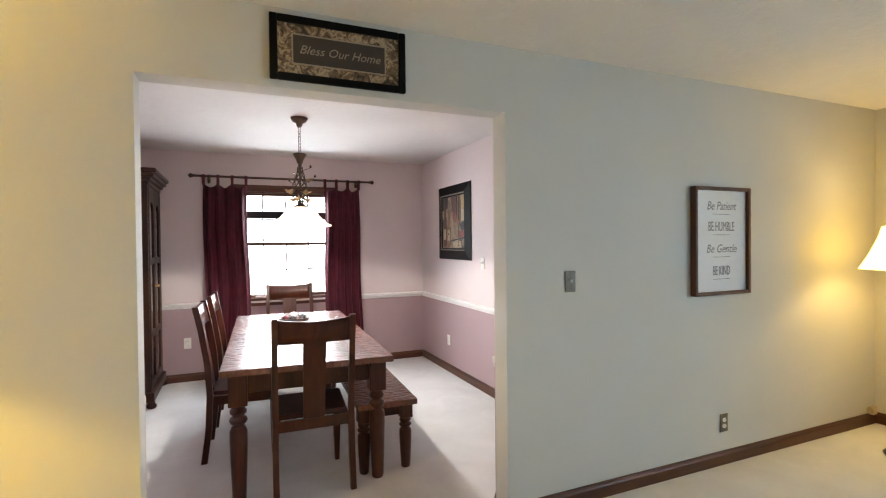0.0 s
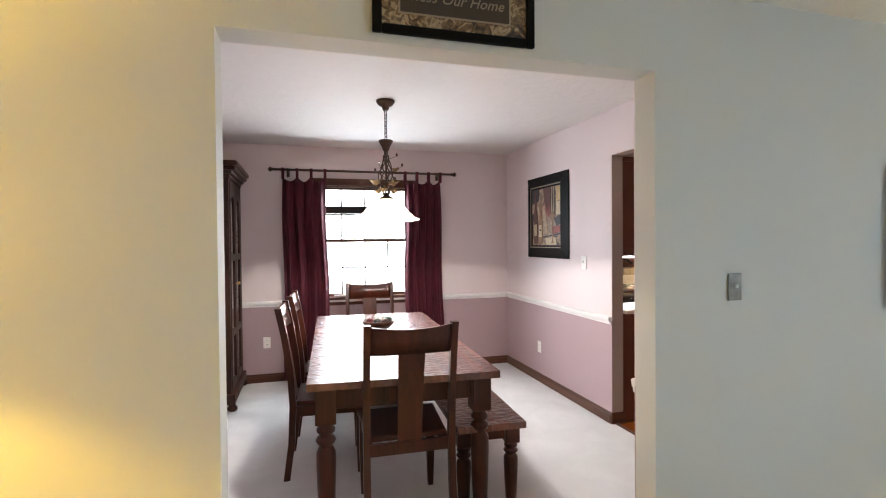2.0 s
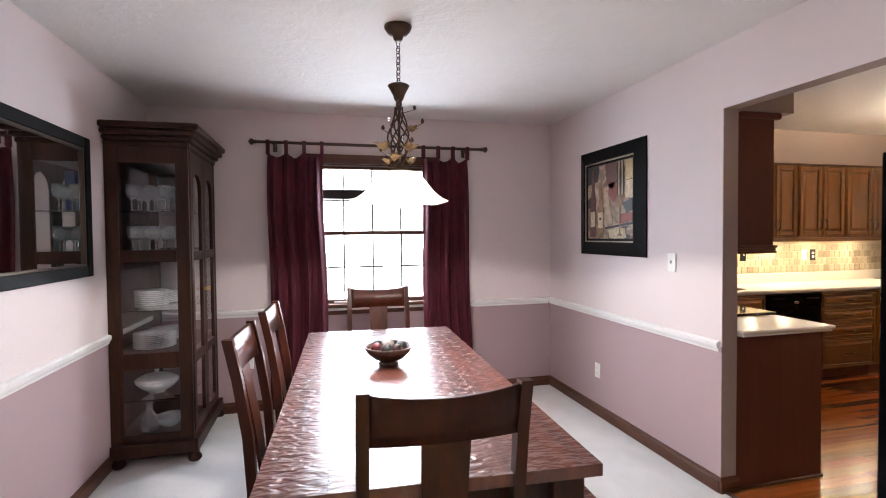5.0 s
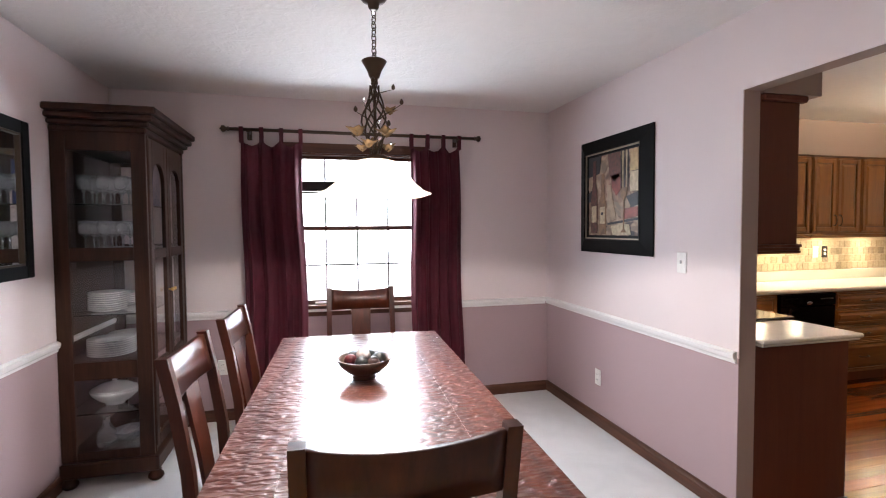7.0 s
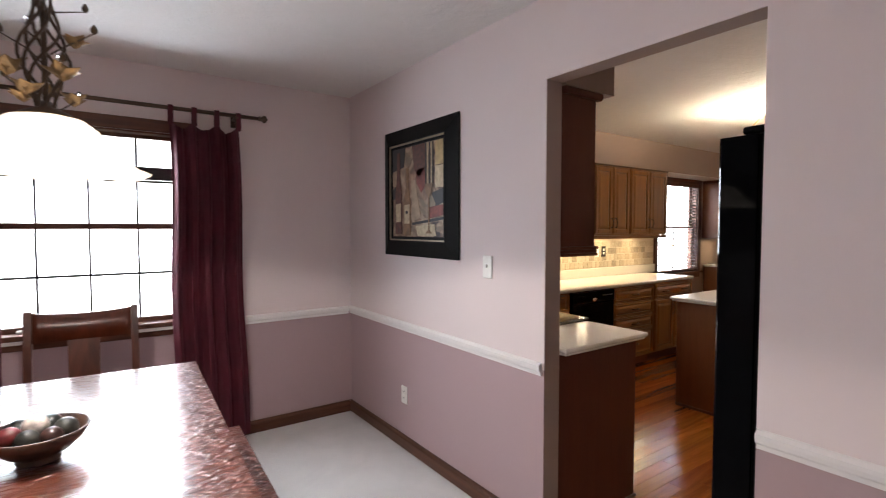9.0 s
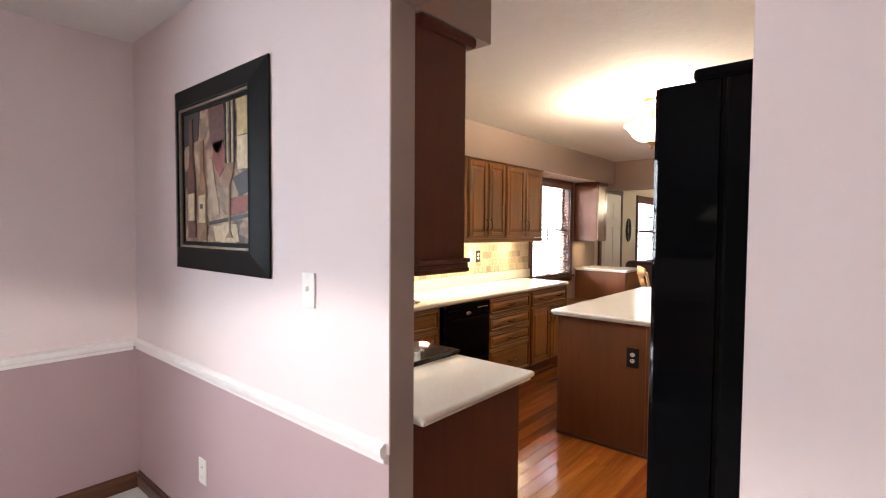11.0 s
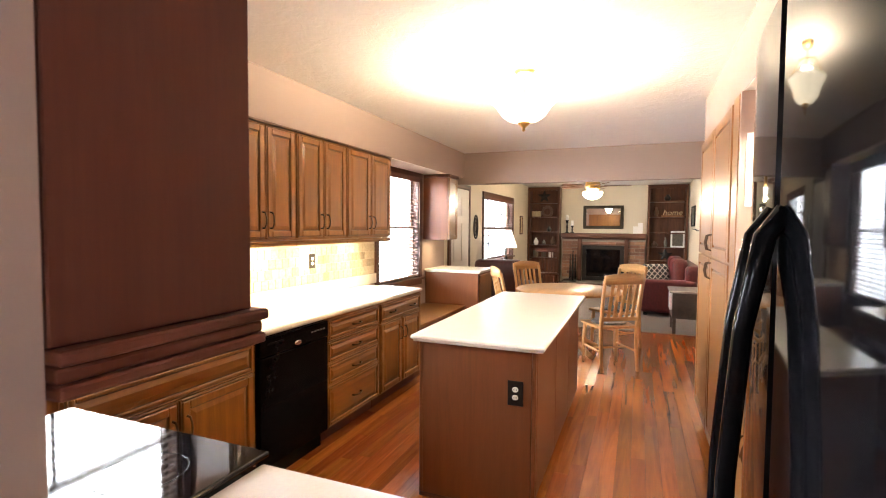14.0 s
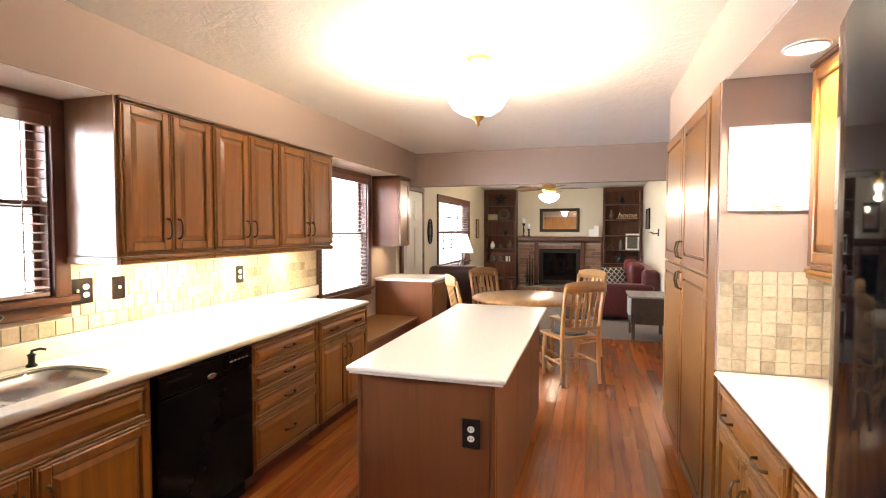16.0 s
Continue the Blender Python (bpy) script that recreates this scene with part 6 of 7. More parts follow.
M["pad"] = plain("grey_plaid_pad", (0.12, 0.12, 0.12), 0.9, mottle=0.6, scale=50)
oc = oak_chair()
oc.matrix_world = pose(7.10, 3.42, 0, 0, 0, -58)
copy_thing(oc, pose(7.27, 4.42, 0, 0, 0, -150))
copy_thing(oc, pose(7.98, 4.32, 0, 0, 0, 140))
copy_thing(oc, pose(8.02, 3.40, 0, 0, 0, 48))

# ---- family room: door, window, wall things ----
M["door_white"] = paint("white_door_paint", (0.74, 0.71, 0.66), 0.4)
dr_ = thing("door_1", "white six-panel door with dark trim", "door", (8.53, 5.65, 0), kind="structure")
part("slab", boxed(8.16, 8.93, 5.618, 5.646, 0.01, 2.02, 0.002), M["door_white"], dr_)
for xa in (8.25, 8.58):
    for za, zb in ((0.16, 0.80), (0.95, 1.52), (1.62, 1.90)):
        part("panel", boxed(xa, xa + 0.26, 5.608, 5.6175, za, zb, 0.007), M["door_white"], dr_)
for xa in (8.09, 8.935):
    part("casing", boxed(xa, xa + 0.07, 5.612, 5.648, 0.0, 2.03, 0.004), M["trim_wood_z"], dr_)
part("casing", boxed(8.09, 9.005, 5.610, 5.648, 2.031, 2.10, 0.004), M["trim_wood_x"], dr_)
for z in (0.25, 1.05, 1.80):
    part("hinge", boxed(8.925, 8.94, 5.604, 5.614, z, z + 0.09, 0.002), M["iron"], dr_)
window("window_4", WIN_F, 5.65, M["trim_wood_z"], "wide family room window with dark wood casing", cols=4, rows=2)
blind(WIN_F, 5.668, 1.30, 8, "white slatted blind half lowered in the family window", 0.05)
orn = thing("wall_ornament", "oval black iron ornament on the tan wall", "ornament", (9.35, 5.645, 1.27))
for k in range(3):
    pts = [(9.35 + (0.10 - 0.03 * k) * math.cos(a), 5.637, 1.46 + (0.19 - 0.05 * k) * math.sin(a)) for a in [i * math.pi / 12 for i in range(25)]]
    part("scroll", tube(bmesh.new(), pts, 0.012 - 0.002 * k, 6), M["iron"], orn)
part("plaque", lathe(bmesh.new(), [(0.001, 0), (0.05, 0.004), (0.052, 0.010), (0.001, 0.014)], 9.35, 5.62, 1.455, 16, 0.2), M["iron"], orn)
wall_frame("small_picture", "small dark framed picture on the tan wall", "picture", 12.55, 12.80, 1.30, 1.72, 5.65, -1, 'x', 0.03, 0.025, M["trim_wood_z"], M["pb"])
wall_frame("small_picture", "small grey framed picture on the pale wall", "picture", 12.15, 12.75, 1.50, 1.90, 2.15, 1, 'x', 0.03, 0.025, M["black_frame"], M["pewter"])
sc = thing("wall_sconce", "black iron candle sconce on the pale wall", "sconce", (10.9, 2.15, 1.40))
part("back_plate", boxed(10.86, 10.94, 2.152, 2.165, 1.38, 1.50, 0.004), M["iron"], sc)
part("arm", tube(bmesh.new(), [(10.9, 2.16, 1.43), (10.9, 2.24, 1.42), (10.9, 2.27, 1.44)], 0.008, 8), M["iron"], sc)
part("pan", lathe(bmesh.new(), [(0.01, 0), (0.045, 0.006), (0.05, 0.014), (0.01, 0.012)], 10.9, 2.27, 1.44, 14), M["iron"], sc)

# ---- family room: fireplace wall ----
FX = 13.69


def brickwork(t, p):
    info = t.nodes.new("ShaderNodeObjectInfo")
    n = noise_of(t, coords(t, world_space=True), 30, 4)
    c = ramp(t, info.outputs["Random"], [(0.0, (0.12, 0.055, 0.035)), (0.5, (0.22, 0.10, 0.06)), (1.0, (0.30, 0.17, 0.10))])
    t.links.new(mixed(t, 0.25, c, ramp(t, n, [(0.3, (0.08, 0.04, 0.03)), (0.7, (0.34, 0.22, 0.15))])), p.inputs["Base Color"])
    p.inputs["Roughness"].default_value = 0.85
    bumped(t, p, n, 0.5, 0.004)


M["brick"] = material("old_brick", brickwork)
M["mortar"] = plain("brick_mortar", (0.26, 0.22, 0.18), 0.95, scale=80)
fp = thing("fireplace", "brick fireplace with wooden mantel and dark glass insert", "fireplace", (13.5, 3.91, 0))
mb = bmesh.new()
for r in ((13.45, FX, 3.01, 3.44, 0.30, 1.20), (13.45, FX, 4.38, 4.82, 0.30, 1.20), (13.45, FX, 3.44, 4.38, 1.06, 1.20), (13.12, FX, 3.02, 4.81, 0.0, 0.22), (13.60, FX, 3.44, 4.38, 0.22, 1.06)):
    box(mb, *r)
chb = part("chimney_breast", mb, M["mortar"], fp)
bl = {}


def brick_at(y, z, w, h, x):
    key = (round(w, 3), round(h, 3))
    if key not in bl:
        bl[key] = mesh_of("brick", boxed(-0.012, 0.012, -w / 2 + 0.004, w / 2 - 0.004, -h / 2 + 0.004, h / 2 - 0.004, 0.002), M["brick"])
    ob = new("brick", bl[key])
    ob.parent = chb
    ob.location = Vector((x, y, z)) - ORIGIN[chb]


for (ya, yb) in ((3.01, 3.44), (4.38, 4.82)):
    for r in range(11):
        z = 0.34 + 0.0775 * r
        w = (yb - ya) / 2
        off = w / 2 if r % 2 else 0
        if off:
            brick_at(ya + w / 4, z, w / 2, 0.0775, 13.445)
            brick_at(yb - w / 4, z, w / 2, 0.0775, 13.445)
            brick_at((ya + yb) / 2, z, w, 0.0775, 13.445)
        else:
            brick_at(ya + w / 2, z, w, 0.0775, 13.445)
            brick_at(yb - w / 2, z, w, 0.0775, 13.445)
for i in range(5):
    brick_at(3.44 + 0.188 * (i + 0.5), 1.10, 0.188, 0.0775, 13.445)
for i in range(22):
    brick_at(3.02 + 0.0814 * (i + 0.5), 0.11, 0.0814, 0.20, 13.115)
part("mantel_shelf", boxed(13.26, FX, 2.99, 4.84, 1.235, 1.335, 0.008), M["trim_wood_y"], fp, "thick stained wooden mantel shelf")
part("mantel_frieze", boxed(13.38, FX, 3.0, 4.83, 1.201, 1.233, 0.004), M["trim_wood_y"], fp)
for y in (3.40, 4.42):
    part("corbel", boxed(13.38, 13.44, y - 0.045, y + 0.045, 0.23, 1.20, 0.008), M["trim_wood_z"], fp)
ins = part("insert", ring_panel(bmesh.new(), 3.45, 4.37, 0.24, 1.05, 0.09, 0, 0.03, 0.004), M["iron"], fp, "black iron fireplace insert")
ins.data.transform(Matrix.Translation(ORIGIN[fp]))
ins.data.transform(Matrix(((0, 1, 0, 13.52), (1, 0, 0, 0), (0, 0, 1, 0), (0, 0, 0, 1))))
ins.data.transform(Matrix.Translation(-ORIGIN[fp]))
ins.data.flip_normals()
part("glass_door", boxed(13.535, 13.545, 3.53, 4.29, 0.32, 0.97), M["black_gloss"], fp, "dark glass fire doors")
ft = thing("fire_tools", "black iron fireplace tool set on the hearth", "fire tools", (13.2, 4.55, 0.222))
part("stand", lathe(bmesh.new(), [(0.09, 0), (0.09, 0.015), (0.012, 0.02), (0.010, 0.68), (0.02, 0.70)], 13.25, 4.55, 0.222, 14), M["iron"], ft)
for k in range(4):
    a = k * 1.57
    part("tool", tube(bmesh.new(), [(13.25 + 0.06 * math.cos(a), 4.55 + 0.06 * math.sin(a), 0.28), (13.25 + 0.06 * math.cos(a), 4.55 + 0.06 * math.sin(a), 0.85)], [0.02, 0.006], 8), M["iron"], ft)
mir = wall_frame("mantel_mirror", "rectangular mirror in an aged gold frame above the mantel", "mirror", 3.48, 4.38, 1.435, 1.98, 13.70, -1, 'y', 0.07, 0.035, plain("aged_gold_frame", (0.035, 0.025, 0.014), 0.5, mottle=0.4, spec=0.2), M["mirror"], "mirror_glass")
for y, h in ((4.72, 0.30), (4.60, 0.17)):
    cs = thing("candlestick", "dark turned candlestick with a cream candle on the mantel", "candlestick", (13.45, y, 1.337), group="mantel candles")
    part("stick", lathe(bmesh.new(), [(0.045, 0), (0.045, 0.012), (0.015, 0.03), (0.022, h * 0.5), (0.012, h * 0.7), (0.04, h)], 13.45, y, 1.337, 14), M["iron"], cs)
    part("candle", lathe(bmesh.new(), [(0.033, h), (0.034, h + 0.12), (0.005, h + 0.115)], 13.45, y, 1.337, 14), M["porcelain"], cs)
for y, z in ((3.12, 0.24), (3.22, 0.16)):
    single("picture_frame", boxed(13.44, 13.46, y - 0.05, y + 0.05, 1.337, 1.337 + z, 0.004), M["porcelain"], "small pale picture frame standing on the mantel", "picture frame", base=(13.45, y, 1.337))


def bookcase(y0, y1, label):
    c = thing("bookcase", label, "bookcase", (13.5, (y0 + y1) / 2, 0))
    for ya in (y0, y1 - 0.05):
        part("side", boxed(13.38, FX, ya, ya + 0.05, 0.0, 2.41, 0.003), M["trim_wood_z"], c)
    part("back", boxed(13.66, FX - 0.005, y0 + 0.05, y1 - 0.05, 0.0, 2.41), M["trim_wood_z"], c)
    part("crown", boxed(13.36, 13.38, y0, y1, 2.33, 2.41, 0.004), M["trim_wood_y"], c)
    for z in (0.74, 1.04, 1.36, 1.72, 2.06):
        part("shelf", boxed(13.39, 13.659, y0 + 0.051, y1 - 0.051, z - 0.025, z, 0.002), M["trim_wood_y"], c)
    ym = (y0 + y1) / 2
    for ya, yb in ((y0 + 0.055, ym - 0.003), (ym + 0.003, y1 - 0.055)):
        dd_ = part("door", boxed(13.372, 13.389, ya, yb, 0.08, 0.70, 0.003), M["trim_wood_z"], c)
        part("panel", boxed(13.364, 13.3715, ya + 0.06, yb - 0.06, 0.15, 0.63, 0.004), M["trim_wood_z"], dd_)


bookcase(4.89, 5.64, "built-in stained wooden bookcase beside the fireplace with ornaments")
bookcase(2.17, 2.98, "built-in stained wooden bookcase near the sofa with ornaments")


def star(y, z, r):
    pts = []
    for k in range(10):
        rr = r if k % 2 == 0 else r * 0.42
        a = math.pi / 2 + k * math.pi / 5
        pts.append((y + rr * math.cos(a), z + rr * math.sin(a)))
    bm = bmesh.new()
    ctr = bm.verts.new((13.47, y, z))
    bk = bm.verts.new((13.53, y, z))
    vs = [bm.verts.new((13.50, u, v)) for u, v in pts]
    for i in range(10):
        bm.faces.new((ctr, vs[i], vs[(i + 1) % 10]))
        bm.faces.new((bk, vs[(i + 1) % 10], vs[i]))
    return bm


single("tin_star", star(5.27, 2.06 + 0.14, 0.17), M["iron"], "dark tin barn star on the top shelf", "star", base=(13.5, 5.27, 2.06))
single("tin_star", star(2.60, 0.74 + 0.13, 0.16), M["iron"], "dark tin barn star on a low shelf", "star", base=(13.5, 2.60, 0.74))


def vase(y, z, r, h, mat, label):
    single("vase", lathe(bmesh.new(), [(r * 0.6, 0), (r, h * 0.35), (r * 0.95, h * 0.55), (r * 0.4, h * 0.85), (r * 0.5, h)], 13.52, y, z, 16), mat, label, "vase", base=(13.52, y, z))


M["clay"] = plain("brown_clay", (0.10, 0.05, 0.03), 0.5)
vase(2.58, 2.06, 0.07, 0.14, M["iron"], "round black vase on the upper shelf")
vase(2.80, 1.72, 0.05, 0.2, M["clay"], "brown clay vase on a shelf")
vase(2.82, 1.36 - 0.32, 0.07, 0.12, M["clay"], "brown clay pot on a shelf")
vase(2.60, 1.04, 0.035, 0.22, M["pewter"], "slim grey vase on a shelf")
vase(5.05, 1.36 - 0.32, 0.06, 0.2, M["clay"], "brown clay jug on a shelf")
vase(5.27, 1.04, 0.05, 0.12, M["pewter"], "small grey vase on a shelf")
vase(5.46, 1.04, 0.06, 0.17, M["porcelain"], "white vase on a shelf")
vase(2.44, 0.74, 0.03, 0.1, M["porcelain"], "small white jar on a low shelf")
vase(2.33, 0.74, 0.035, 0.09, M["porcelain"], "small white pot on a low shelf")
vase(5.15, 1.36, 0.05, 0.13, M["iron"], "black pot on a shelf")
for y in (5.10, 5.27, 5.46):
    single("keepsake_picture", boxed(13.50, 13.52, y - 0.06, y + 0.06, 0.742, 0.742 + 0.17, 0.004), M["pewter"] if y > 5.2 else M["porcelain"], "small pale keepsake frame on the bookcase", "picture frame", base=(13.5, y, 0.742))
single("keepsake_box", boxed(13.45, 13.60, 5.36, 5.56, 1.722, 1.85, 0.004), M["pb"], "cream keepsake box on a shelf", "box", base=(13.5, 5.46, 1.722))
pts = [(13.53, 5.20 + 0.11 * math.cos(a), 1.84 + 0.11 * math.sin(a)) for a in [i * math.pi / 10 for i in range(21)]]
single("wreath", tube(bmesh.new(), pts, 0.03, 8), M["clay"], "dried twig wreath leaning on a shelf", "wreath", base=(13.53, 5.2, 1.72))
fpic = thing("shelf_picture", "white framed portrait-shaped print on a shelf", "picture frame", (13.5, 2.36, 1.042))
part("frame", ring_panel(bmesh.new(), -0.14, 0.14, 0.0, 0.36, 0.035, 0, 0.02, 0.003), M["porcelain"], fpic)
part("print", boxed(-0.106, 0.106, 0.006, 0.012, 0.034, 0.326), M["pewter"], fpic)
for o in fpic.children:
    o.data.transform(Matrix.Translation(ORIGIN[fpic]))
fpic.matrix_world = pose(13.5, 2.36, 1.042, 0, 0, -90)
wd_ = thing("word_sign", "carved wooden word sign on a shelf", "sign", (13.46, 2.48, 1.722))
written("home", 0.17, pose(13.46, 2.48, 1.80, 90, 0, -90), M["pb"], wd_, "letters", 0.25, depth=0.012)
part("base", boxed(13.44, 13.48, 2.26, 2.70, 1.722, 1.735, 0.002), M["oak_light"], wd_)

# ---- family room: ceiling fan ----
AX, AY = 11.0, 3.95
fan = thing("ceiling_fan", "brass ceiling fan with wooden blades and lit bowl", "ceiling fan", (AX, AY, 2.05))
part("motor", lathe(bmesh.new(), [(0.05, 2.10), (0.10, 2.13), (0.13, 2.18), (0.14, 2.24), (0.12, 2.30), (0.07, 2.33), (0.05, 2.38), (0.08, 2.438)], AX, AY, 0, 24), M["brass"], fan)
part("bowl", lathe(bmesh.new(), [(0.01, 1.975), (0.09, 1.99), (0.155, 2.035), (0.18, 2.09), (0.17, 2.115)], AX, AY, 0, 24), M["lit_fan"], fan, "lit frosted glass bowl")
M["blade"] = wood("fan_blade_wood", (0.12, 0.045, 0.02), (0.24, 0.10, 0.05), 0, 0.35)
for k in range(5):
    bm = prism(bmesh.new(), [(0.20, -0.045), (0.32, -0.062), (0.62, -0.068), (0.66, -0.04), (0.66, 0.04), (0.62, 0.068), (0.32, 0.062), (0.20, 0.045)], -0.004, 0.004, 'z')
    box(bm, 0.10, 0.24, -0.015, 0.015, -0.012, -0.004)
    bmesh.ops.rotate(bm, verts=bm.verts, cent=(0, 0, 0), matrix=Matrix.Rotation(radians(10), 3, 'X'))
    bmesh.ops.rotate(bm, verts=bm.verts, cent=(0, 0, 0), matrix=Matrix.Rotation(k * 2 * math.pi / 5 - 1.45, 3, 'Z'))
    bmesh.ops.translate(bm, verts=bm.verts, vec=(AX, AY, 2.22))
    part("blade", bm, M["blade"], fan)

# ---- family room: seating ----
M["leather"] = plain("burgundy_leather", (0.085, 0.012, 0.013), 0.35, mottle=0.25, bump=0.3, scale=25)
M["leather_dark"] = plain("dark_maroon_leather", (0.055, 0.012, 0.012), 0.45, mottle=0.25, bump=0.3, scale=25)


def soft(x0, x1, y0, y1, z0, z1, b):
    return boxed(x0, x1, y0, y1, z0, z1, b, 4)


sofa = thing("sofa", "burgundy leather sofa against the pale wall", "sofa", (11.5, 2.65, 0))
part("base", soft(10.52, 12.46, 2.22, 3.08, 0.06, 0.32, 0.03), M["leather"], sofa)
for xa in (10.50, 12.22):
    part("arm", soft(xa, xa + 0.26, 2.24, 3.12, 0.05, 0.60, 0.07), M["leather"], sofa)
part("backrest", soft(10.55, 12.43, 2.17, 2.42, 0.30, 0.84, 0.08), M["leather"], sofa)
for k in range(2):
    part("seat_cushion", soft(10.77 + 0.72 * k, 11.48 + 0.72 * k, 2.42, 3.10, 0.30, 0.47, 0.05), M["leather"], sofa)
    part("back_cushion", soft(10.77 + 0.72 * k, 11.48 + 0.72 * k, 2.36, 2.62, 0.46, 0.93, 0.09), M["leather"], sofa)
for xa in (10.58, 12.36):
    for ya in (2.30, 3.02):
        part("foot", boxed(xa - 0.03, xa + 0.03, ya - 0.03, ya + 0.03, 0.0, 0.06, 0.004), M["iron"], sofa)


def lattice(t, p):
    v = coords(t, (14, 14, 14), (0, radians(45), 0))
    w = []
    for axis in (0, 2):
        sep = t.nodes.new("ShaderNodeSeparateXYZ")
        t.links.new(v, sep.inputs[0])
        f = t.nodes.new("ShaderNodeMath")
        f.operation = 'PINGPONG'
        f.inputs[1].default_value = 0.5
        t.links.new(sep.outputs[axis], f.inputs[0])
        g = t.nodes.new("ShaderNodeMath")
        g.operation = 'LESS_THAN'
        g.inputs[1].default_value = 0.10
        t.links.new(f.outputs[0], g.inputs[0])
        w.append(g.outputs[0])
    mx = t.nodes.new("ShaderNodeMath")
    mx.operation = 'MAXIMUM'
    t.links.new(w[0], mx.inputs[0])
    t.links.new(w[1], mx.inputs[1])
    t.links.new(mixed(t, mx.outputs[0], (0.06, 0.065, 0.07), (0.72, 0.70, 0.66)), p.inputs["Base Color"])
    p.inputs["Roughness"].default_value = 0.9


pil = single("throw_pillow", soft(-0.24, 0.24, -0.06, 0.06, -0.18, 0.18, 0.055), material("grey_lattice_fabric", lattice), "grey throw pillow with a white lattice print", "pillow")
pil.matrix_world = pose(11.02, 2.86, 0.655, -14, 0, -62)
p2 = single("throw_pillow", soft(-0.2, 0.2, -0.06, 0.06, -0.15, 0.15, 0.05), M["pad"], "dark grey patterned throw pillow on the sofa", "pillow")
p2.matrix_world = pose(11.35, 2.74, 0.62, -16, 0, -20)
et = thing("end_table", "grey-brown wooden end table beside the sofa", "table", (9.35, 2.45, 0))
M["greywood"] = wood("weathered_wood", (0.035, 0.022, 0.016), (0.075, 0.05, 0.038), 0, 0.4)
part("tabletop", boxed(9.02, 9.66, 2.20, 2.74, 0.575, 0.605, 0.006), wood("pale_grey_top", (0.26, 0.23, 0.20), (0.38, 0.34, 0.31), 0, 0.25), et, "pale grey polished top")
part("cabinet", boxed(9.06, 9.62, 2.24, 2.70, 0.22, 0.574, 0.003), M["greywood"], et)
for xa in (9.07, 9.57):
    for ya in (2.25, 2.65):
        part("leg", boxed(xa, xa + 0.045, ya, ya + 0.045, 0.0, 0.22, 0.003), M["greywood"], et)
part("magazine_pocket", boxed(9.08, 9.34, 2.701, 2.735, 0.34, 0.565, 0.004), M["porcelain"], et, "pale papers in a side pocket")
ac = thing("armchair", "dark maroon leather armchair below the family window", "armchair", (9.0, 5.05, 0))
part("base", soft(8.62, 9.48, 4.70, 5.45, 0.06, 0.42, 0.05), M["leather_dark"], ac)
part("backrest", soft(8.60, 8.88, 4.72, 5.43, 0.30, 0.98, 0.08), M["leather_dark"], ac)
for ya in (4.66, 5.30):
    part("arm", soft(8.66, 9.48, ya, ya + 0.2, 0.05, 0.62, 0.06), M["leather_dark"], ac)
part("seat_cushion", soft(8.85, 9.50, 4.86, 5.30, 0.40, 0.52, 0.05), M["leather_dark"], ac)
for xa in (8.68, 9.42):
    for ya in (4.76, 5.38):
        part("foot", boxed(xa - 0.025, xa + 0.025, ya - 0.025, ya + 0.025, 0.0, 0.062, 0.004), M["iron"], ac)
tl = thing("side_table", "dark round side table below the window", "table", (9.95, 5.28, 0))
part("tabletop", lathe(bmesh.new(), [(0.26, 0.58), (0.27, 0.595), (0.26, 0.61)], 9.95, 5.28, 0, 28), M["table"], tl)
part("pedestal", lathe(bmesh.new(), [(0.18, 0), (0.17, 0.02), (0.035, 0.05), (0.03, 0.50), (0.08, 0.579)], 9.95, 5.28, 0, 20), M["table"], tl)
lp = thing("table_lamp", "dark table lamp with a lit white pleated shade", "lamp", (9.95, 5.28, 0.612))
part("base", lathe(bmesh.new(), [(0.08, 0.0), (0.08, 0.015), (0.03, 0.03), (0.06, 0.16), (0.05, 0.28), (0.012, 0.36), (0.012, 0.56)], 9.95, 5.28, 0.612, 18), M["iron"], lp)
part("shade", lathe(bmesh.new(), [(0.19, 0.50), (0.09, 0.80), (0.086, 0.80), (0.186, 0.50)], 9.95, 5.28, 0.612, 28), glow("lit_white_shade", (1.0, 0.93, 0.80), 1.1), lp)
wc = thing("windsor_chair", "dark wooden spindle-back chair near the bookcase", "chair", (12.6, 5.0, 0))
part("seat", lathe(bmesh.new(), [(0.20, 0.42), (0.23, 0.43), (0.22, 0.455), (0.0, 0.45)], 12.6, 5.0, 0, 20), M["table"], wc)
for dx in (-0.15, 0.15):
    for dy in (-0.15, 0.15):
        part("leg", tube(bmesh.new(), [(12.6 + dx * 1.3, 5.0 + dy * 1.3, 0), (12.6 + dx, 5.0 + dy, 0.43)], 0.016, 8), M["table"], wc)
for k in range(6):
    y = 4.83 + 0.068 * k
    part("spindle", tube(bmesh.new(), [(12.44, y, 0.44), (12.36, y, 0.95)], 0.008, 6), M["table"], wc)
part("crest_rail", boxed(12.34, 12.37, 4.77, 5.23, 0.93, 1.02, 0.01), M["table"], wc)


# ---- living room ----
def floral(t, p):
    v = coords(t)
    a = noise_of(t, v, 26, 4, 0.6, 1.5)
    t.links.new(ramp(t, a, [(0.36, (0.03, 0.02, 0.015)), (0.5, (0.20, 0.12, 0.06)), (0.6, (0.48, 0.36, 0.22)), (0.7, (0.12, 0.08, 0.05))]), p.inputs["Base Color"])
    p.inputs["Roughness"].default_value = 0.45


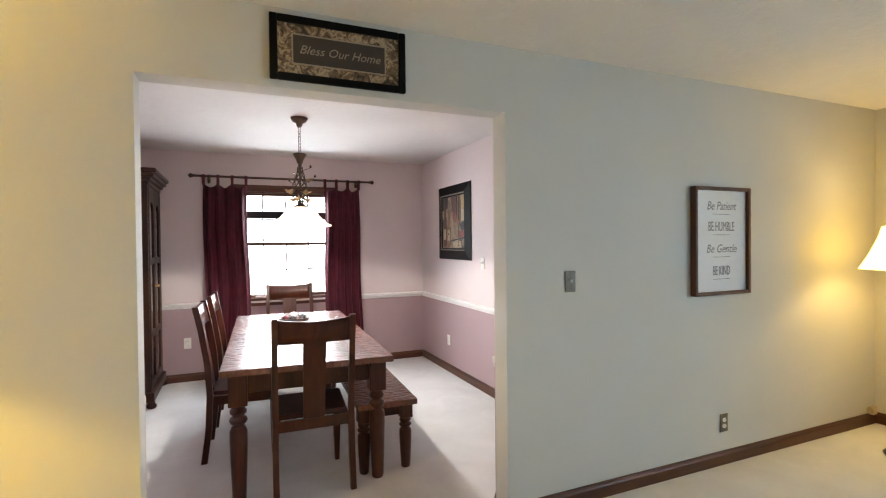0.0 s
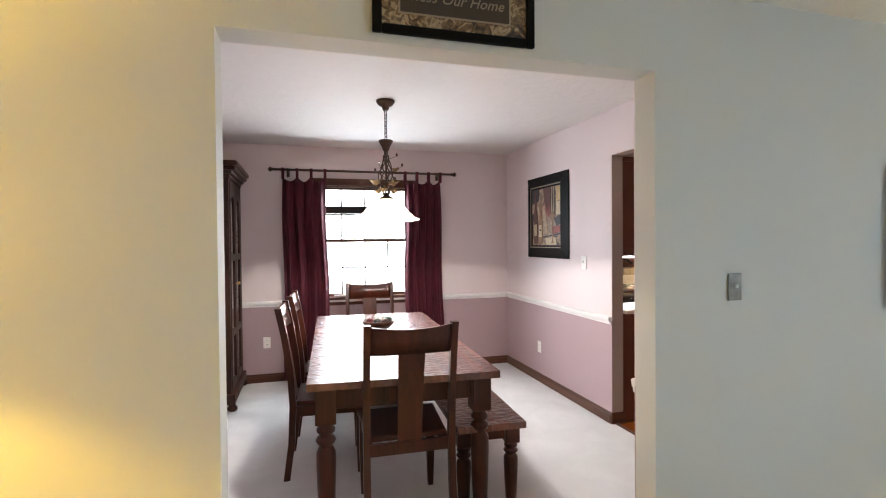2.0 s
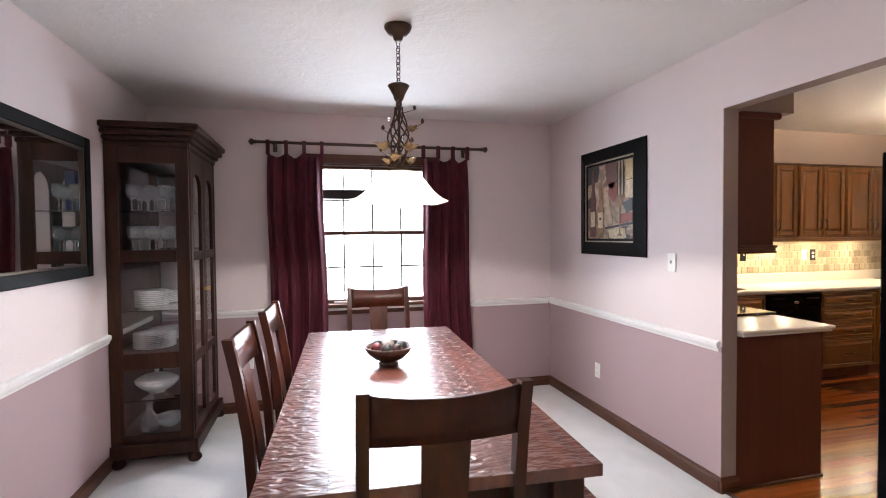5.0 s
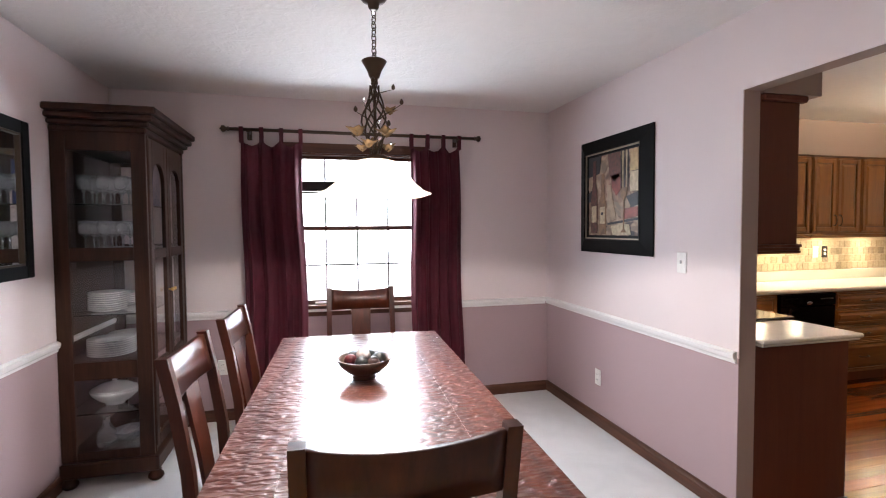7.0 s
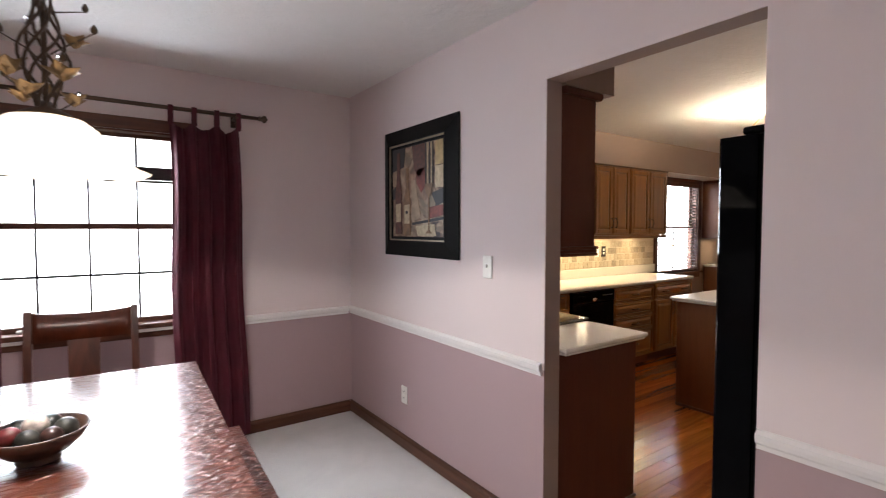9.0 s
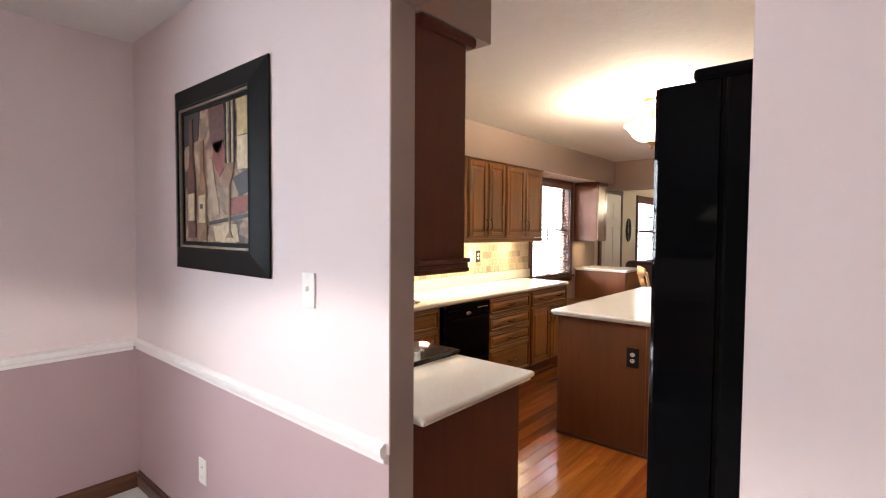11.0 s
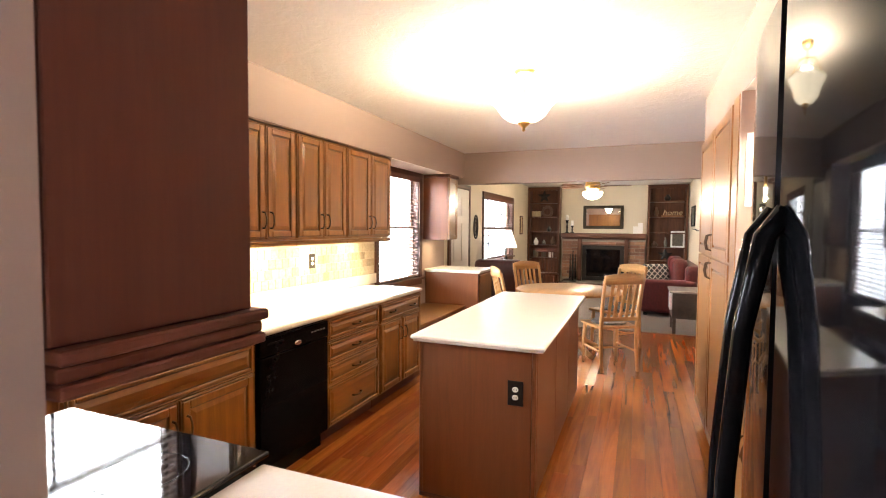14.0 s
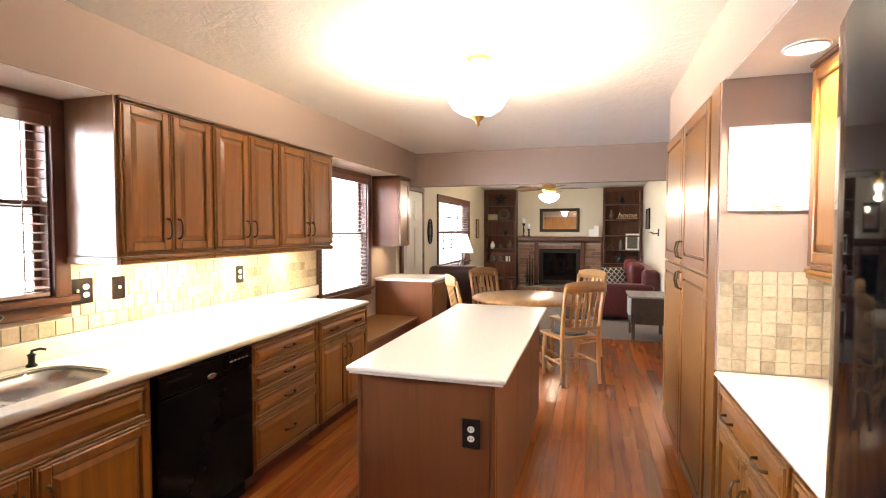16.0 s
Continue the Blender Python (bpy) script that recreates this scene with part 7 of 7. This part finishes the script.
LW = 2.01
sg = wall_frame("wall_sign", "black framed sign reading Bless Our Home", "sign", -0.185, 0.41, 2.135, 2.41, LW, -1, 'x', 0.032, 0.022, M["black_frame"], material("floral_mat", floral), "mat", "brown and cream floral mat")
part("inner_border", ring_panel(bmesh.new(), -0.095, 0.318, 2.208, 2.338, 0.006, LW - 0.0125, LW - 0.0105, 0), M["gold_bead"], sg)
part("plaque", boxed(-0.089, 0.312, LW - 0.0118, LW - 0.0100, 2.214, 2.332), plain("brown_plaque", (0.045, 0.030, 0.022), 0.5), sg, "dark brown centre panel")
M["ink_gold"] = plain("tan_ink", (0.30, 0.24, 0.17), 0.6)
written("Bless Our Home", 0.052, pose(0.112, LW - 0.0124, 2.272, 90, 0, 0), M["ink_gold"], sg, "lettering", 0.35, "tan script lettering")
po = wall_frame("wall_poster", "white motto print in a deep brown wooden frame", "poster", 2.255, 2.76, 1.095, 1.775, LW, -1, 'x', 0.022, 0.045, M["trim_wood_z"], plain("poster_paper", (0.74, 0.75, 0.76), 0.7, mottle=0.02), "print", "white printed sheet")
M["ink"] = plain("grey_ink", (0.20, 0.20, 0.21), 0.7)
PY = LW - 0.0215
for txt, z, size, sh_, w in (("Be Patient", 1.655, 0.075, 0.3, 0.85), ("BE HUMBLE", 1.525, 0.085, 0.0, 0.55), ("Be Gentle", 1.385, 0.075, 0.3, 0.9), ("BE KIND", 1.245, 0.085, 0.0, 0.5)):
    written(txt, size, pose(2.51, PY, z, 90, 0, 0), M["ink"], po, "lettering", sh_, "", 0.0005, w)
    part("rule", boxed(2.435, 2.585, PY - 0.0006, PY + 0.0006, z - 0.052, z - 0.049), M["ink"], po)


def floor_lamp(x, y, label):
    l = thing("floor_lamp", label, "lamp", (x, y, 0), group="living room lamps")
    part("base", lathe(bmesh.new(), [(0.14, 0), (0.145, 0.012), (0.13, 0.028), (0.04, 0.045), (0.014, 0.06)], x, y, 0, 28), M["bronze"], l)
    part("pole", tube(bmesh.new(), [(x, y, 0.05), (x, y, 1.48)], 0.011, 12), M["bronze"], l)
    s = bmesh.new()
    prof = [(0.27, 1.237), (0.245, 1.28), (0.205, 1.36), (0.165, 1.46), (0.150, 1.52)]
    rr = []
    for r, z in prof + [(r - 0.003, z) for r, z in reversed(prof)]:
        rr.append([s.verts.new((x + r * math.cos(2 * math.pi * i / 40), y + r * math.sin(2 * math.pi * i / 40), z)) for i in range(40)])
    for a, b_ in zip(rr, rr[1:] + rr[:1]):
        for i in range(40):
            s.faces.new((a[i], a[(i + 1) % 40], b_[(i + 1) % 40], b_[i])).smooth = True
    part("shade", s, M["lit_shade"], l, "lit cream fabric shade")
    bu = bmesh.new()
    bmesh.ops.create_icosphere(bu, subdivisions=2, radius=0.028, matrix=Matrix.Translation((x, y, 1.465)))
    part("bulb", bu, M["lit_disc"], l)
    return l


floor_lamp(3.72, 1.55, "bronze floor lamp with a lit cream shade in the corner")
floor_lamp(-1.65, 1.42, "bronze floor lamp with a lit cream shade beside the opening")
pw = thing("lamp_switch", "small tan foot switch box at the baseboard", "switch", (4.16, 1.975, 0))
part("box", boxed(4.13, 4.19, 1.955, 1.99, 0.09, 0.15, 0.006), M["pb"], pw)
part("plug", boxed(4.145, 4.175, 1.9905, 2.005, 0.10, 0.14, 0.003), M["pb"], pw)

# ---- pieces of floors and walls ----
rnd = random.Random(21)
PW = 0.085
plank_meshes = {}
y = 2.06
row = 0
while y < 5.64:
    x = 1.90 - rnd.uniform(0.0, 0.9)
    while x < 9.07:
        ln = rnd.choice((0.85, 1.15, 1.45, 1.75))
        a, b_ = max(x, 1.90), min(x + ln, 9.07)
        if b_ - a > 0.05:
            key = round(b_ - a, 3)
            if key not in plank_meshes:
                h = (b_ - a) / 2
                plank_meshes[key] = mesh_of("plank", boxed(-h + 0.0005, h - 0.0005, -PW / 2 + 0.0004, PW / 2 - 0.0004, -0.0119, 0.0, 0.0008), M["plank"])
            ob = new("plank", plank_meshes[key])
            ob.parent = floor_k
            ob.location = ((a + b_) / 2, y + PW / 2, 0.0)
        x += ln
    y += PW
    row += 1
single("threshold", boxed(1.885, 1.915, KOP[0], KOP[1], 0.0, 0.010, 0.004), M["trim_wood_y"], "wooden threshold between carpet and hardwood", "threshold", kind="structure")


def tumbled(t, p):
    info = t.nodes.new("ShaderNodeObjectInfo")
    n = noise_of(t, coords(t, (1, 1, 1), world_space=True), 45, 4, 0.6)
    c = ramp(t, info.outputs["Random"], [(0.0, (0.22, 0.175, 0.12)), (0.22, (0.44, 0.36, 0.25)), (0.75, (0.56, 0.48, 0.35)), (1.0, (0.38, 0.29, 0.18))])
    t.links.new(mixed(t, 0.3, c, ramp(t, n, [(0.35, (0.25, 0.19, 0.13)), (0.65, (0.58, 0.51, 0.40))])), p.inputs["Base Color"])
    p.inputs["Roughness"].default_value = 0.5
    bumped(t, p, n, 0.25, 0.002)


M["tile"] = material("tumbled_travertine", tumbled)
M["grout"] = plain("sand_grout", (0.56, 0.48, 0.36), 0.9, scale=120)
TS = 0.0745
tile_x = mesh_of("tile", boxed(-TS / 2 + 0.0018, TS / 2 - 0.0018, -0.0035, 0.0035, -TS / 2 + 0.0018, TS / 2 - 0.0018, 0.0018), M["tile"])
g1 = single("backsplash_grout", boxed(3.845, 6.045, 5.6465, 5.6495, 0.986, 1.345), M["grout"], "tumbled stone tile backsplash above the counter", "backsplash", kind="structure")
g2 = single("backsplash_grout", boxed(1.975, 3.843, 5.6465, 5.6495, 0.986, 1.062), M["grout"], "tumbled stone tile strip below the sink window", "backsplash", kind="structure")
g3 = single("backsplash_grout", boxed(4.424, 4.4268, 2.174, 2.71, 0.888, 1.308), M["grout"], "tumbled stone tile on the pantry side wall", "backsplash", kind="structure")


def lay(parent, mesh, u0, u1, z0, z1, put, shift=True):
    z, r = z0, 0
    while z + TS <= z1 + 0.01:
        u = u0 + (TS / 2 if r % 2 and shift else 0)
        while u + TS <= u1 + 0.004:
            ob = new("tile", mesh)
            ob.parent = parent
            ob.location = put(u + TS / 2, z + TS / 2)
            u += TS
        z += TS
        r += 1


lay(g1, tile_x, 3.845, 6.045, 0.987, 1.345, lambda u, z: (u, 5.645, z))
lay(g2, tile_x, 1.975, 3.843, 0.987, 1.062, lambda u, z: (u, 5.645, z))
TS = 0.0535
tile_y = mesh_of("tile", boxed(-0.0035, 0.0035, -TS / 2 + 0.0012, TS / 2 - 0.0012, -TS / 2 + 0.0012, TS / 2 - 0.0012, 0.0014), M["tile"])
lay(g3, tile_y, 2.176, 2.712, 0.889, 1.308, lambda u, z: (4.4225, u, z), False)
